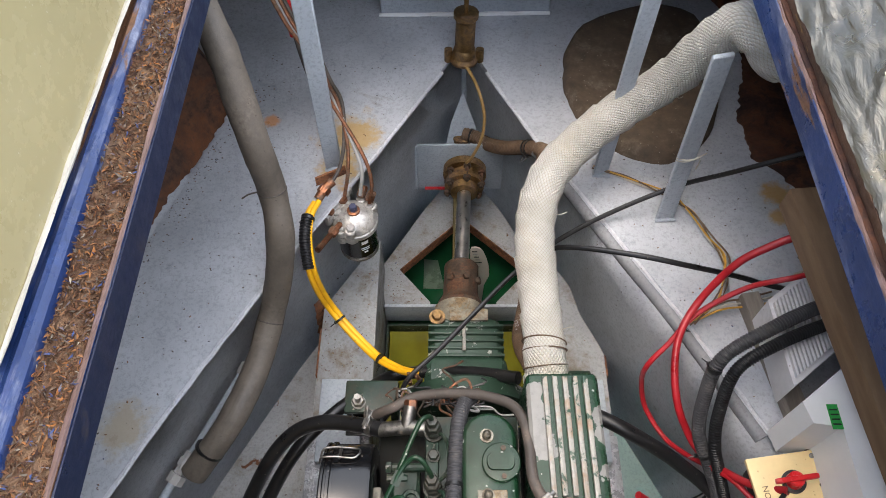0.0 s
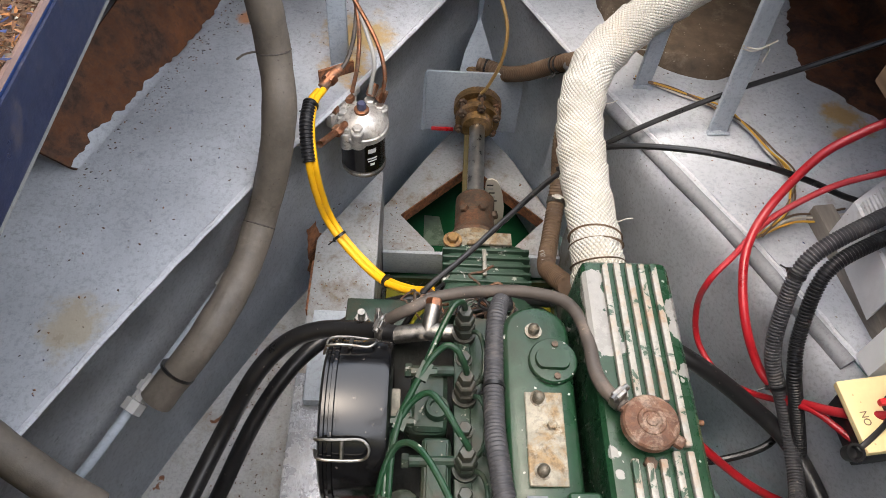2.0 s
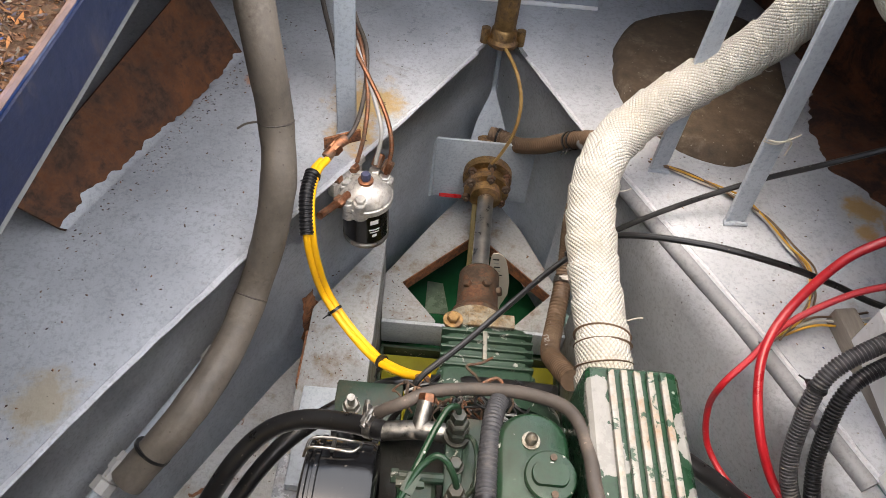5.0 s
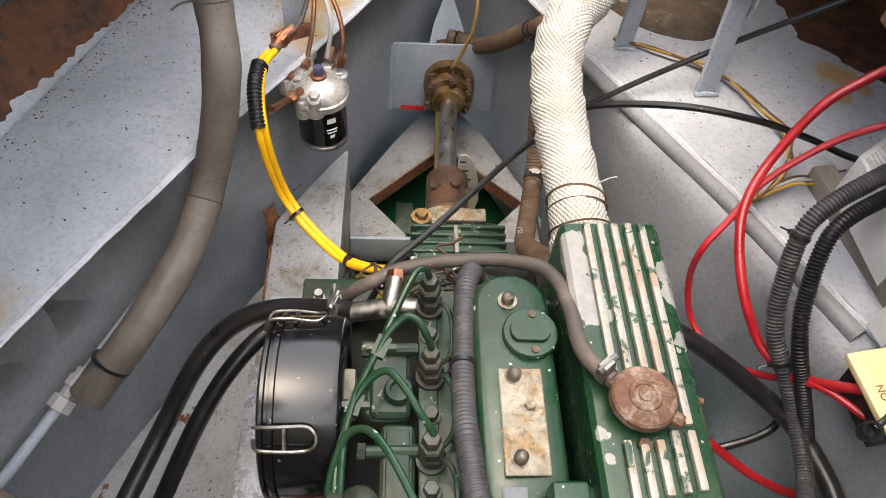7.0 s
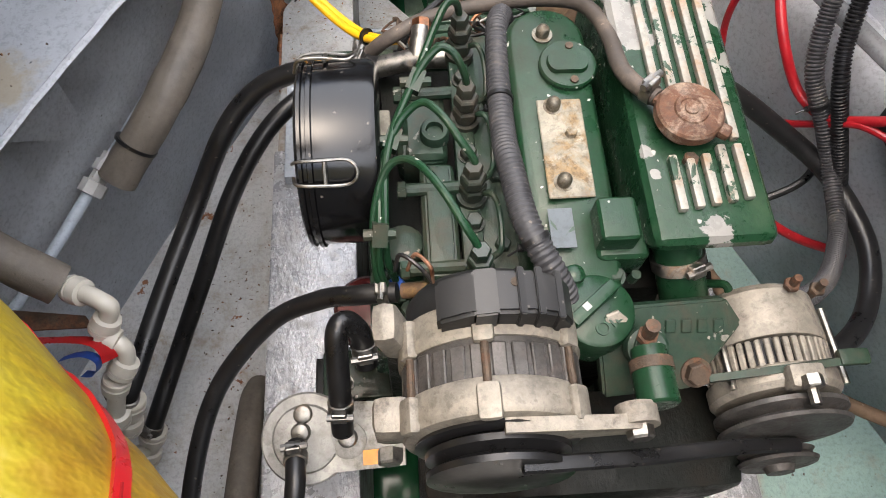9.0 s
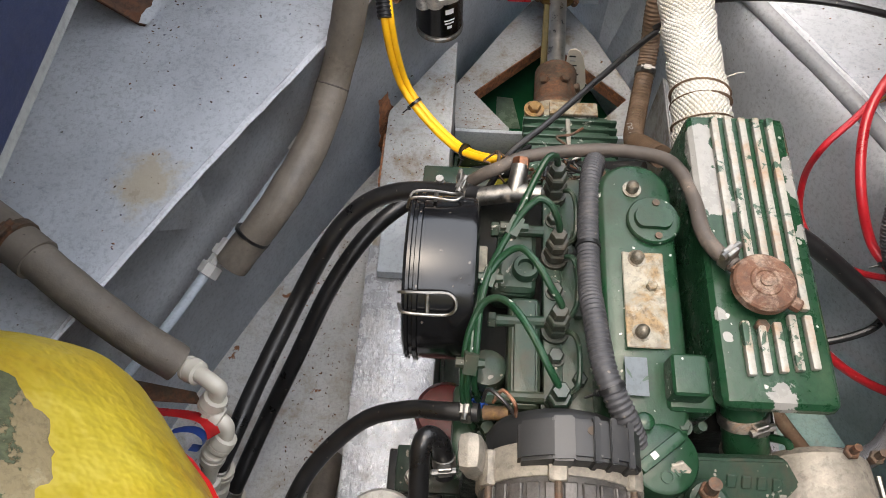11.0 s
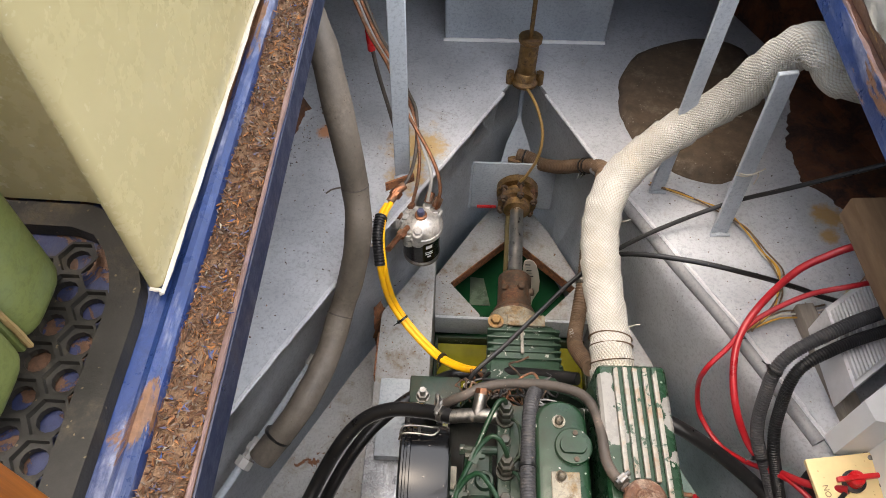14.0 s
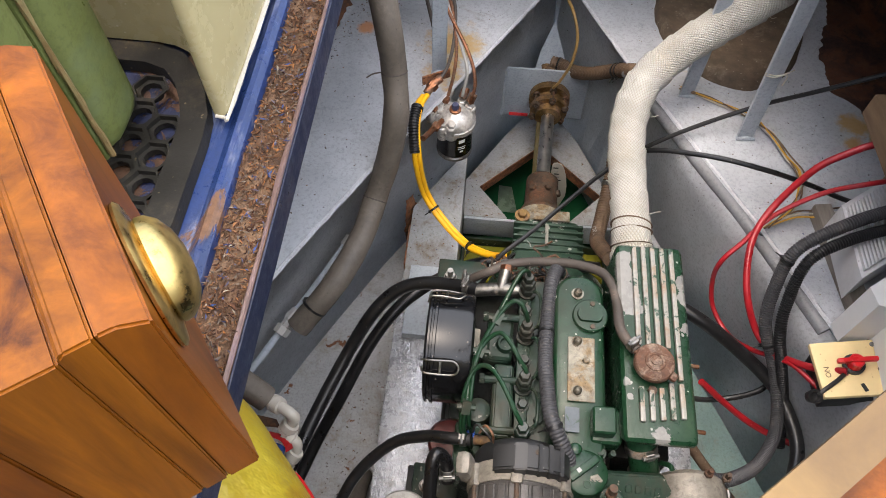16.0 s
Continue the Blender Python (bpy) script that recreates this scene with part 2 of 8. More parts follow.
def metal(name, col, rough=0.35, stain=None, stain_at=0.55, scale=40, relief=0.1, metallic=1.0):
    m, n, l, b = mat(name)
    pos, _ = coords(n, l)
    t = nz(n, l, pos, scale, 8, 0.7)
    lo, hi = tones(col, 0.55, 1.25)
    c = ramp(n, l, t, [(0.34, lo), (0.66, hi)])
    fine = nz(n, l, pos, scale * 5, 5, 0.7)
    c = blend(n, l, ramp(n, l, fine, [(0.36, g(0.6)), (0.5, g(0))]), c, tones(col, 0.4, 1)[0])
    rg = ramp(n, l, fine, [(0.3, g(max(rough - 0.1, 0.05))), (0.7, g(min(rough + 0.2, 1)))])
    if stain:
        k = ramp(n, l, nz(n, l, pos, scale * 0.7, 8, 0.72, None, 0.5), [(stain_at - 0.03, g(0)), (stain_at + 0.07, g(1))])
        c = blend(n, l, k, c, ramp(n, l, fine, [(0.35, tones(stain, 0.5, 1)[0]), (0.65, tones(stain, 1, 1.3)[1])]))
        rg = blend(n, l, k, rg, g(0.85))
        mm = add(n, l, add(n, l, k, -metallic, "MULTIPLY"), metallic)
        l.new(mm, b.inputs["Metallic"])
    else:
        b.inputs["Metallic"].default_value = metallic
    l.new(c, b.inputs["Base Color"])
    l.new(rg, b.inputs["Roughness"])
    bump(n, l, b, add(n, l, t, add(n, l, fine, 0.5, "MULTIPLY")), min(relief * 1.4, 1), 0.002)
    return m


def plain(name, col, rough=0.5, vary=0.15, scale=30, dust=None, dust_at=0.58, relief=0.08, spec=0.5, coat=0.0):
    m, n, l, b = mat(name)
    pos, _ = coords(n, l)
    t = nz(n, l, pos, scale, 7, 0.7)
    lo, hi = tones(col, 1 - vary, 1 + vary)
    c = ramp(n, l, t, [(0.34, lo), (0.66, hi)])
    rg = ramp(n, l, t, [(0.3, g(max(rough - 0.1, 0.03))), (0.7, g(min(rough + 0.12, 1)))])
    if dust:
        k = ramp(n, l, nz(n, l, pos, scale * 0.5, 8, 0.7), [(dust_at - 0.05, g(0)), (dust_at + 0.13, g(0.65))])
        k = add(n, l, k, ramp(n, l, nz(n, l, pos, scale * 6, 5, 0.7), [(0.36, g(0.1)), (0.62, g(1))]), "MULTIPLY")
        c = blend(n, l, k, c, dust)
        rg = blend(n, l, k, rg, g(0.85))
        c = blend(n, l, spots(n, l, pos, 140, 0.14, 0.16), c, dust)
    l.new(c, b.inputs["Base Color"])
    l.new(rg, b.inputs["Roughness"])
    b.inputs["Specular IOR Level"].default_value = spec
    b.inputs["Coat Weight"].default_value = coat
    b.inputs["Coat Roughness"].default_value = 0.06
    bump(n, l, b, add(n, l, t, add(n, l, nz(n, l, pos, scale * 6, 4), 0.5, "MULTIPLY")), relief, 0.002)
    return m


def stained_plate(name, col, spots):
    """Grey bilge paint with soaked rust and ochre stains at the given places (x, y, radius)."""
    m = painted(name, col, dirt=(0.2, 0.15, 0.1), dirt_at=0.66, rough=0.36, relief=0.5, grain=45)
    n, l = m.node_tree.nodes, m.node_tree.links
    b = n["Principled BSDF"]
    old = b.inputs["Base Color"].links[0].from_socket
    pos = n.new("ShaderNodeNewGeometry").outputs["Position"]
    wob = nz(n, l, pos, 24, 5, 0.7)
    for x, y, z, r, colr in spots:
        dn = n.new("ShaderNodeVectorMath")
        dn.operation = "DISTANCE"
        l.new(pos, dn.inputs[0])
        dn.inputs[1].default_value = (x, y, z)
        dd = add(n, l, dn.outputs["Value"], add(n, l, add(n, l, wob, -0.5), r * 2.2, "MULTIPLY"))
        mk = ramp(n, l, add(n, l, dd, 1 / (2 * r), "MULTIPLY"), [(0.25, g(0.75)), (0.5, g(0))])
        old = blend(n, l, mk, old, colr)
    l.new(old, b.inputs["Base Color"])
    return m


def flaked(m, places, col, sharp=0.03):
    """Bare patches of flaked paint, ragged, at the given places (x, y, z, radius)."""
    n, l = m.node_tree.nodes, m.node_tree.links
    b = n["Principled BSDF"]
    old = b.inputs["Base Color"].links[0].from_socket
    pos = n.new("ShaderNodeNewGeometry").outputs["Position"]
    wob = nz(n, l, pos, 38, 5, 0.6)
    tone = ramp(n, l, nz(n, l, pos, 30, 5), [(0.3, tuple(0.75 * c for c in col)), (0.7, col)])
    for x, y, z, r in places:
        dn = n.new("ShaderNodeVectorMath")
        dn.operation = "DISTANCE"
        l.new(pos, dn.inputs[0])
        dn.inputs[1].default_value = (x, y, z)
        dd = add(n, l, dn.outputs["Value"], add(n, l, add(n, l, wob, -0.5), r * 2.6, "MULTIPLY"))
        mk = ramp(n, l, add(n, l, dd, 1 / (2 * r), "MULTIPLY"), [(0.5, g(1)), (0.5 + sharp, g(0))])
        old = blend(n, l, mk, old, tone)
    l.new(old, b.inputs["Base Color"])
    return m


OCHRE, RUSTY = (0.44, 0.26, 0.035), (0.25, 0.09, 0.03)
m_plate = stained_plate("bilge_paint", (0.41, 0.43, 0.46), [
    (-0.44, 1.10, 0.55, 0.022, (0.55, 0.2, 0.03)), (-0.40, 1.11, 0.55, 0.018, (0.55, 0.22, 0.04)), (-0.235, 1.07, 0.55, 0.07, OCHRE), (-0.25, 0.99, 0.55, 0.05, OCHRE), (-0.215, 0.93, 0.55, 0.03, (0.5, 0.26, 0.03)),
    (0.60, 0.92, 0.55, 0.038, (0.4, 0.22, 0.01)), (0.585, 0.87, 0.55, 0.022, (0.4, 0.22, 0.01)), (0.635, 0.885, 0.55, 0.018, (0.4, 0.22, 0.01)), (0.60, 0.72, 0.55, 0.03, OCHRE), (-0.55, 0.46, 0.55, 0.05, (0.36, 0.3, 0.2)), (-0.26, 0.44, 0.55, 0.03, (0.3, 0.25, 0.2))])
m_swim = painted("swim_paint", (0.52, 0.535, 0.56), dirt=(0.14, 0.12, 0.1), dirt_at=0.68, rough=0.42, relief=0.55, grain=40, chips=(0.2, 0.06, 0.03), chip_at=0.735, chip_scale=9)
m_bilge = painted("dirty_bilge_paint", (0.46, 0.465, 0.46), dirt=(0.27, 0.22, 0.155), dirt_at=0.54, dirt_scale=14, rough=0.5, relief=0.5, chips=(0.25, 0.1, 0.04), chip_at=0.655, chip_scale=26)
m_bearer = painted("bearer_paint", (0.30, 0.31, 0.315), dirt=(0.15, 0.105, 0.06), dirt_at=0.52, dirt_scale=16, chips=(0.16, 0.075, 0.03), chip_at=0.66, chip_scale=40, rough=0.5, relief=0.4)
# Swim paint darkened in colour to offset top light on the shelf's edge.
m_swimdark = painted("swim_paint_dark", (0.2, 0.205, 0.215), rough=0.5, relief=0.3, specks=False)
m_bright = painted("aluminium_paint", (0.44, 0.45, 0.475), dirt=(0.26, 0.25, 0.235), dirt_at=0.57, dirt_scale=24, rough=0.24, relief=1.0, grain=50, metal=0.5, specks=False)
m_frame = painted("frame_paint", (0.36, 0.40, 0.44), rough=0.45, relief=0.3, specks=False, dirt_at=0.7)
m_rust = metal("rusted_steel", (0.10, 0.04, 0.02), 0.8, (0.04, 0.018, 0.012), 0.5, 18, 0.7, 0.0)
m_knee = metal("rusty_knee", (0.13, 0.048, 0.018), 0.75, (0.07, 0.034, 0.02), 0.5, 14, 0.6, 0.0)
m_rustlite = metal("rust_scale", (0.3, 0.12, 0.05), 0.85, (0.13, 0.055, 0.03), 0.5, 60, 0.6, 0.0)
m_green = painted("engine_green", (0.0075, 0.032, 0.014), chips=(0.34, 0.34, 0.31), chip_at=0.71, chip_scale=42, dirt=(0.022, 0.03, 0.02), dirt_at=0.55, rough=0.3, relief=0.22, specks=False, fleck=((0.36, 0.36, 0.33), 0.045), coat=0.5)
m_greenold = painted("engine_green_dusty", (0.014, 0.032, 0.020), fleck=((0.22, 0.2, 0.17), 0.08), chips=(0.24, 0.23, 0.2), chip_at=0.66, chip_scale=38, dirt=(0.045, 0.038, 0.026), dirt_at=0.5, dirt_scale=22, rough=0.42, relief=0.35, specks=False, coat=0.25)
m_tank = painted("tank_green_flaking", (0.0075, 0.032, 0.014), fleck=((0.3, 0.3, 0.27), 0.05), coat=0.4, chips=(0.32, 0.315, 0.29), chip_at=0.66, chip_scale=30, dirt=(0.03, 0.06, 0.03), rough=0.28, relief=0.25, specks=False)
flaked(m_tank, [(0.083, 0.395, 0.683, 0.024), (0.081, 0.420, 0.684, 0.022), (0.080, 0.445, 0.685, 0.022), (0.084, 0.470, 0.685, 0.016), (0.181, 0.44, 0.68, 0.016), (0.181, 0.41, 0.68, 0.012), (0.180, 0.36, 0.675, 0.009), (0.083, 0.265, 0.68, 0.008), (0.088, 0.245, 0.68, 0.006), (0.135, 0.19, 0.665, 0.014), (0.085, 0.215, 0.68, 0.005)], (0.215, 0.21, 0.195))
m_rib = painted("rib_bare", (0.235, 0.228, 0.20), chips=(0.015, 0.05, 0.025), chip_at=0.575, chip_scale=34, dirt=(0.22, 0.13, 0.07), dirt_at=0.54, dirt_scale=25, rough=0.4, relief=0.2, specks=False)
m_gear = painted("gearbox_green", (0.02, 0.048, 0.03), chips=(0.42, 0.42, 0.39), chip_at=0.60, chip_scale=32, dirt=(0.06, 0.06, 0.04), rough=0.4, relief=0.25, specks=False)
# Oily block, coloured near black to stand in for shade between engine parts.
m_block = painted("oily_shaded_block", (0.005, 0.0065, 0.0055), dirt=(0.014, 0.011, 0.008), dirt_at=0.5, rough=0.45, relief=0.5, specks=False)
m_darkgreen = painted("oily_injector", (0.010, 0.020, 0.014), chips=(0.12, 0.1, 0.08), chip_at=0.64, dirt=(0.04, 0.03, 0.02), dirt_at=0.5, rough=0.35, relief=0.3, specks=False)
m_greylabel = painted("worn_grey_label", (0.055, 0.07, 0.08), chips=(0.02, 0.05, 0.03), chip_at=0.56, chip_scale=60, dirt=(0.11, 0.12, 0.13), dirt_at=0.58, rough=0.4, relief=0.2, specks=False)
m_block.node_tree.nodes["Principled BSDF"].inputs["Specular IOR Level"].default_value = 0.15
for m_ in (m_green, m_greenold, m_tank):
    m_.node_tree.nodes["Principled BSDF"].inputs["Specular IOR Level"].default_value = 0.25
    m_.node_tree.nodes["Principled BSDF"].inputs["Coat Weight"].default_value = 0.16
m_oilred = plain("oil_filter_red", (0.12, 0.006, 0.008), 0.35, 0.25, 20, (0.06, 0.04, 0.03), 0.5, 0.05)
m_black = plain("black_enamel", (0.004, 0.004, 0.0044), 0.16, 0.3, 12, (0.08, 0.07, 0.06), 0.74, 0.02, 0.45, 0.0)
m_rubber = plain("black_rubber", (0.009, 0.009, 0.0095), 0.33, 0.3, 25, (0.07, 0.06, 0.05), 0.62, 0.08, 0.45)
m_brownhose = plain("perished_hose", (0.055, 0.045, 0.038), 0.6, 0.25, 30, (0.17, 0.13, 0.1), 0.55, 0.15)
m_hose = plain("ribbed_hose", (0.12, 0.075, 0.045), 0.65, 0.3, 30, (0.2, 0.16, 0.12), 0.55, 0.2)
m_foam = plain("pipe_foam", (0.125, 0.106, 0.086), 0.6, 0.35, 22, (0.075, 0.06, 0.046), 0.52, 0.5)
m_olive = plain("olive_webbing", (0.085, 0.066, 0.02), 0.7, 0.3, 60, (0.09, 0.07, 0.03), 0.5, 0.4)
m_palepatch = plain("pale_patch", (0.10, 0.135, 0.10), 0.12, 0.3, 14, (0.05, 0.10, 0.06), 0.5, 0.2)
m_alu3 = metal("bright_casting", (0.56, 0.54, 0.51), 0.36, (0.36, 0.33, 0.29), 0.58, 26, 0.25, 0.6)
m_conduit = plain("conduit_grey", (0.04, 0.04, 0.043), 0.45, 0.2, 40, (0.14, 0.12, 0.1), 0.6, 0.08, 0.3)
m_blackconduit = plain("conduit_black", (0.009, 0.009, 0.01), 0.4, 0.2, 40, (0.06, 0.06, 0.06), 0.64, 0.08, 0.3)
m_red = plain("red_cable", (0.33, 0.010, 0.016), 0.35, 0.2, 20, (0.35, 0.1, 0.09), 0.62, 0.03)
m_redrough = plain("red_plastic", (0.6, 0.015, 0.02), 0.3, 0.1, 20)
m_yellowtube = plain("yellow_sleeve", (0.8, 0.42, 0.01), 0.4, 0.12, 20, (0.55, 0.3, 0.03), 0.6, 0.03)
m_yellowwire = plain("yellow_wire", (0.5, 0.27, 0.03), 0.45, 0.2, 20)
m_bluesteel = plain("blued_steel", (0.055, 0.06, 0.11), 0.35, 0.2, 40, (0.2, 0.18, 0.16), 0.6)
m_bluewire = plain("blue_plastic", (0.02, 0.08, 0.35), 0.4, 0.15, 20)
m_steel = plain("bright_steel", (0.60, 0.585, 0.56), 0.32, 0.2, 40, None, 0.6, 0.03)
m_steel.node_tree.nodes["Principled BSDF"].inputs["Metallic"].default_value = 1.0
m_zinc = metal("zinc_plate", (0.27, 0.26, 0.24), 0.36, (0.2, 0.14, 0.09), 0.58, 30, 0.1)
m_alu = metal("cast_aluminium", (0.26, 0.235, 0.195), 0.55, (0.19, 0.165, 0.135), 0.54, 26, 0.35, 0.4)
m_alu2 = metal("pump_casting", (0.36, 0.35, 0.325), 0.5, (0.22, 0.2, 0.17), 0.57, 24, 0.3, 0.35)
m_lam = metal("stator_laminations", (0.09, 0.085, 0.08), 0.5, (0.06, 0.05, 0.045), 0.55, 60, 0.2, 0.6)
m_brass = metal("gland_bronze", (0.30, 0.19, 0.085), 0.45, (0.13, 0.075, 0.04), 0.5, 35, 0.25)
m_grease = plain("grease_pipe", (0.32, 0.20, 0.07), 0.4, 0.2, 20, (0.2, 0.13, 0.06), 0.55, 0.05)
m_polbrass = metal("polished_brass", (0.66, 0.47, 0.18), 0.3, (0.4, 0.28, 0.1), 0.72, 14, 0.02)
m_nut = metal("dull_nut", (0.2, 0.185, 0.15), 0.35, (0.09, 0.07, 0.045), 0.55, 60, 0.1, 0.9)
m_copper = metal("tarnished_copper", (0.30, 0.135, 0.075), 0.42, (0.14, 0.085, 0.055), 0.52, 40, 0.15)
m_couple = metal("rusty_coupling", (0.085, 0.06, 0.042), 0.6, (0.10, 0.045, 0.022), 0.5, 45, 0.4, 0.5)
m_cap = metal("rusty_cap", (0.12, 0.055, 0.03), 0.7, (0.19, 0.135, 0.10), 0.52, 42, 0.5, 0.2)
m_rustplate = metal("rust_plate", (0.25, 0.23, 0.18), 0.6, (0.18, 0.125, 0.065), 0.5, 35, 0.3, 0.2)
m_rotten = painted("rotten_timber", (0.16, 0.085, 0.05), chips=(0.30, 0.17, 0.06), chip_at=0.60, chip_scale=30, dirt=(0.04, 0.02, 0.012), dirt_at=0.5, dirt_scale=25, rough=0.7, relief=0.8, specks=False, along=(1, 0.25, 1))
m_lip = plain("worn_lip", (0.14, 0.09, 0.078), 0.6, 0.3, 40, (0.12, 0.1, 0.16), 0.56, 0.1)
# Grey for unseen surfaces; its tone sets how much light bounces below deck.
m_bounce = painted("bounce_grey", (0.20, 0.20, 0.195), rough=0.5, relief=0.2, specks=False, vary=0.06)
m_cream = painted("cream_paint", (0.41, 0.352, 0.188), dirt=(0.33, 0.28, 0.15), dirt_at=0.72, rough=0.22, relief=0.015, grain=20, specks=False, vary=0.05, mottle=0.02, fleck=((0.62, 0.58, 0.45), 0.03))
m_blue = painted("deck_blue", (0.015, 0.036, 0.125), chips=(0.17, 0.085, 0.045), chip_at=0.545, chip_scale=20, dirt=(0.26, 0.28, 0.36), dirt_at=0.54, dirt_scale=30, rough=0.32, relief=0.35, specks=False, vary=0.4, along=(1, 0.16, 1))
m_bluedark = painted("coaming_blue_shaded", (0.009, 0.015, 0.042), chips=(0.2, 0.09, 0.05), chip_at=0.72, chip_scale=16, rough=0.4, relief=0.2, specks=False)
m_jerry = painted("jerrycan_green", (0.135, 0.160, 0.050), chips=(0.32, 0.22, 0.1), chip_at=0.735, chip_scale=12, dirt=(0.15, 0.19, 0.09), rough=0.4, relief=0.15, specks=False, vary=0.1)
m_jerryrust = plain("seam_rust", (0.26, 0.17, 0.07), 0.7, 0.3, 50, (0.17, 0.2, 0.09), 0.5)
m_matt = plain("mat_rubber", (0.017, 0.0155, 0.013), 0.55, 0.35, 30, (0.11, 0.085, 0.05), 0.53, 0.4, 0.3)
m_deck = painted("deck_red_rust", (0.02, 0.028, 0.08), chips=(0.12, 0.06, 0.032), chip_at=0.5, chip_scale=30, rough=0.6, relief=0.5, specks=False)
m_plastic = plain("white_plastic", (0.72, 0.73, 0.72), 0.35, 0.05, 8)
m_fitting = plain("white_fitting", (0.48, 0.45, 0.385), 0.35, 0.08, 14, (0.36, 0.31, 0.23), 0.6, 0.03)
m_greyplastic = plain("grey_fitting", (0.33, 0.325, 0.31), 0.45, 0.12, 16, (0.25, 0.22, 0.18), 0.6)
m_charger = plain("grey_casing", (0.52, 0.525, 0.53), 0.5, 0.15, 12, (0.3, 0.29, 0.27), 0.56)
m_ivory = plain("ivory_plate", (0.78, 0.6, 0.30), 0.4, 0.08, 10, (0.6, 0.42, 0.2), 0.64, 0.03)
m_white = plain("white_print", (0.8, 0.8, 0.8), 0.5, 0.05)
m_greenlabel = plain("green_label", (0.03, 0.3, 0.06), 0.4, 0.1)
m_orange = plain("orange_label", (0.75, 0.3, 0.05), 0.5, 0.2, 60)
m_capgrey = plain("dark_grey_plastic", (0.012, 0.012, 0.0123), 0.55, 0.2, 30, (0.1, 0.09, 0.08), 0.6)
m_greycover = plain("mid_grey_plastic", (0.032, 0.032, 0.032), 0.5, 0.15, 30)
m_darkpaint = plain("dark_paint", (0.012, 0.012, 0.012), 0.5, 0.3)


def wood(name, dark, light, rough=0.35, scale=9, axis=(6, 0.8, 6), coat=0.0, spec=0.5):
    m, n, l, b = mat(name)
    pos, _ = coords(n, l)
    w = nz(n, l, pos, scale, 8, 0.65, axis, 0.5)
    f = nz(n, l, pos, 60, 4, 0.6, axis)
    c = ramp(n, l, w, [(0.28, dark), (0.5, tuple((a + q) / 2 for a, q in zip(dark, light))), (0.72, light)])
    c = blend(n, l, add(n, l, f, 0.3, "MULTIPLY"), c, tuple(x * 0.6 for x in dark))
    l.new(c, b.inputs["Base Color"])
    b.inputs["Roughness"].default_value = rough
    b.inputs["Coat Weight"].default_value = coat
    b.inputs["Coat Roughness"].default_value = 0.12
    b.inputs["Specular IOR Level"].default_value = spec
    bump(n, l, b, f, 0.12, 0.001)
    return m


m_varnish = wood("varnished_hardwood", (0.055, 0.012, 0.001), (0.33, 0.098, 0.006), 0.34, 6, (5, 5, 0.5), 0.1, 0.2)
m_varnish2 = wood("varnished_panel", (0.045, 0.010, 0.001), (0.34, 0.108, 0.006), 0.34, 6, (6, 6, 0.5), 0.1, 0.2)
m_pine = wood("pale_varnished_board", (0.10, 0.052, 0.011), (0.22, 0.128, 0.032), 0.4, 6, (2, 2, 9), 0.1)
m_wetply = wood("wet_plywood", (0.03, 0.016, 0.009), (0.11, 0.065, 0.035), 0.5, 7, (8, 1, 8))
m_plank = wood("weathered_plank", (0.13, 0.075, 0.038), (0.24, 0.155, 0.085), 0.7, 7, (8, 1, 8))
m_batten = wood("grey_batten", (0.14, 0.12, 0.1), (0.3, 0.27, 0.23), 0.8, 12, (8, 0.8, 8))


def make_lagging():
    m, n, l, b = mat("fibreglass_tape")
    pos, tc = coords(n, l)
    sp = n.new("ShaderNodeSeparateXYZ")
    warp = n.new("ShaderNodeVectorMath")
    warp.operation = "ADD"
    l.new(tc.outputs["UV"], warp.inputs[0])
    wn_ = n.new("ShaderNodeVectorMath")
    wn_.operation = "SCALE"
    wn_.inputs["Scale"].default_value = 0.006
    tn = n.new("ShaderNodeTexNoise")
    tn.inputs["Scale"].default_value = 22
    l.new(pos, tn.inputs[0])
    l.new(tn.outputs["Color"], wn_.inputs[0])
    l.new(wn_.outputs[0], warp.inputs[1])
    l.new(warp.outputs[0], sp.inputs[0])

    def wave(a, b_):
        s = add(n, l, add(n, l, sp.outputs[0], a, "MULTIPLY"), add(n, l, sp.outputs[1], b_, "MULTIPLY"))
        return add(n, l, add(n, l, s, 0, "SINE"), 0, "ABSOLUTE")
    w1, w2 = wave(523.636, 450), wave(523.636, -450)
    weave = add(n, l, w1, w2, "MULTIPLY")
    t = nz(n, l, pos, 18, 6, 0.65)
    c = ramp(n, l, t, [(0.3, (0.37, 0.355, 0.305)), (0.62, (0.49, 0.48, 0.435))])
    c = blend(n, l, ramp(n, l, weave, [(0.0, g(0.7)), (0.4, g(0))]), c, (0.30, 0.27, 0.21))
    c = blend(n, l, ramp(n, l, nz(n, l, pos, 7, 6, 0.7), [(0.55, g(0)), (0.75, g(0.5))]), c, (0.42, 0.34, 0.22))
    l.new(c, b.inputs["Base Color"])
    b.inputs["Roughness"].default_value = 0.85
    b.inputs["Sheen Weight"].default_value = 0.2
    h2 = add(n, l, add(n, l, weave, 0.6, "POWER"), add(n, l, nz(n, l, pos, 120, 3), 0.4, "MULTIPLY"))
    bump(n, l, b, h2, 0.9, 0.0025)
    return m


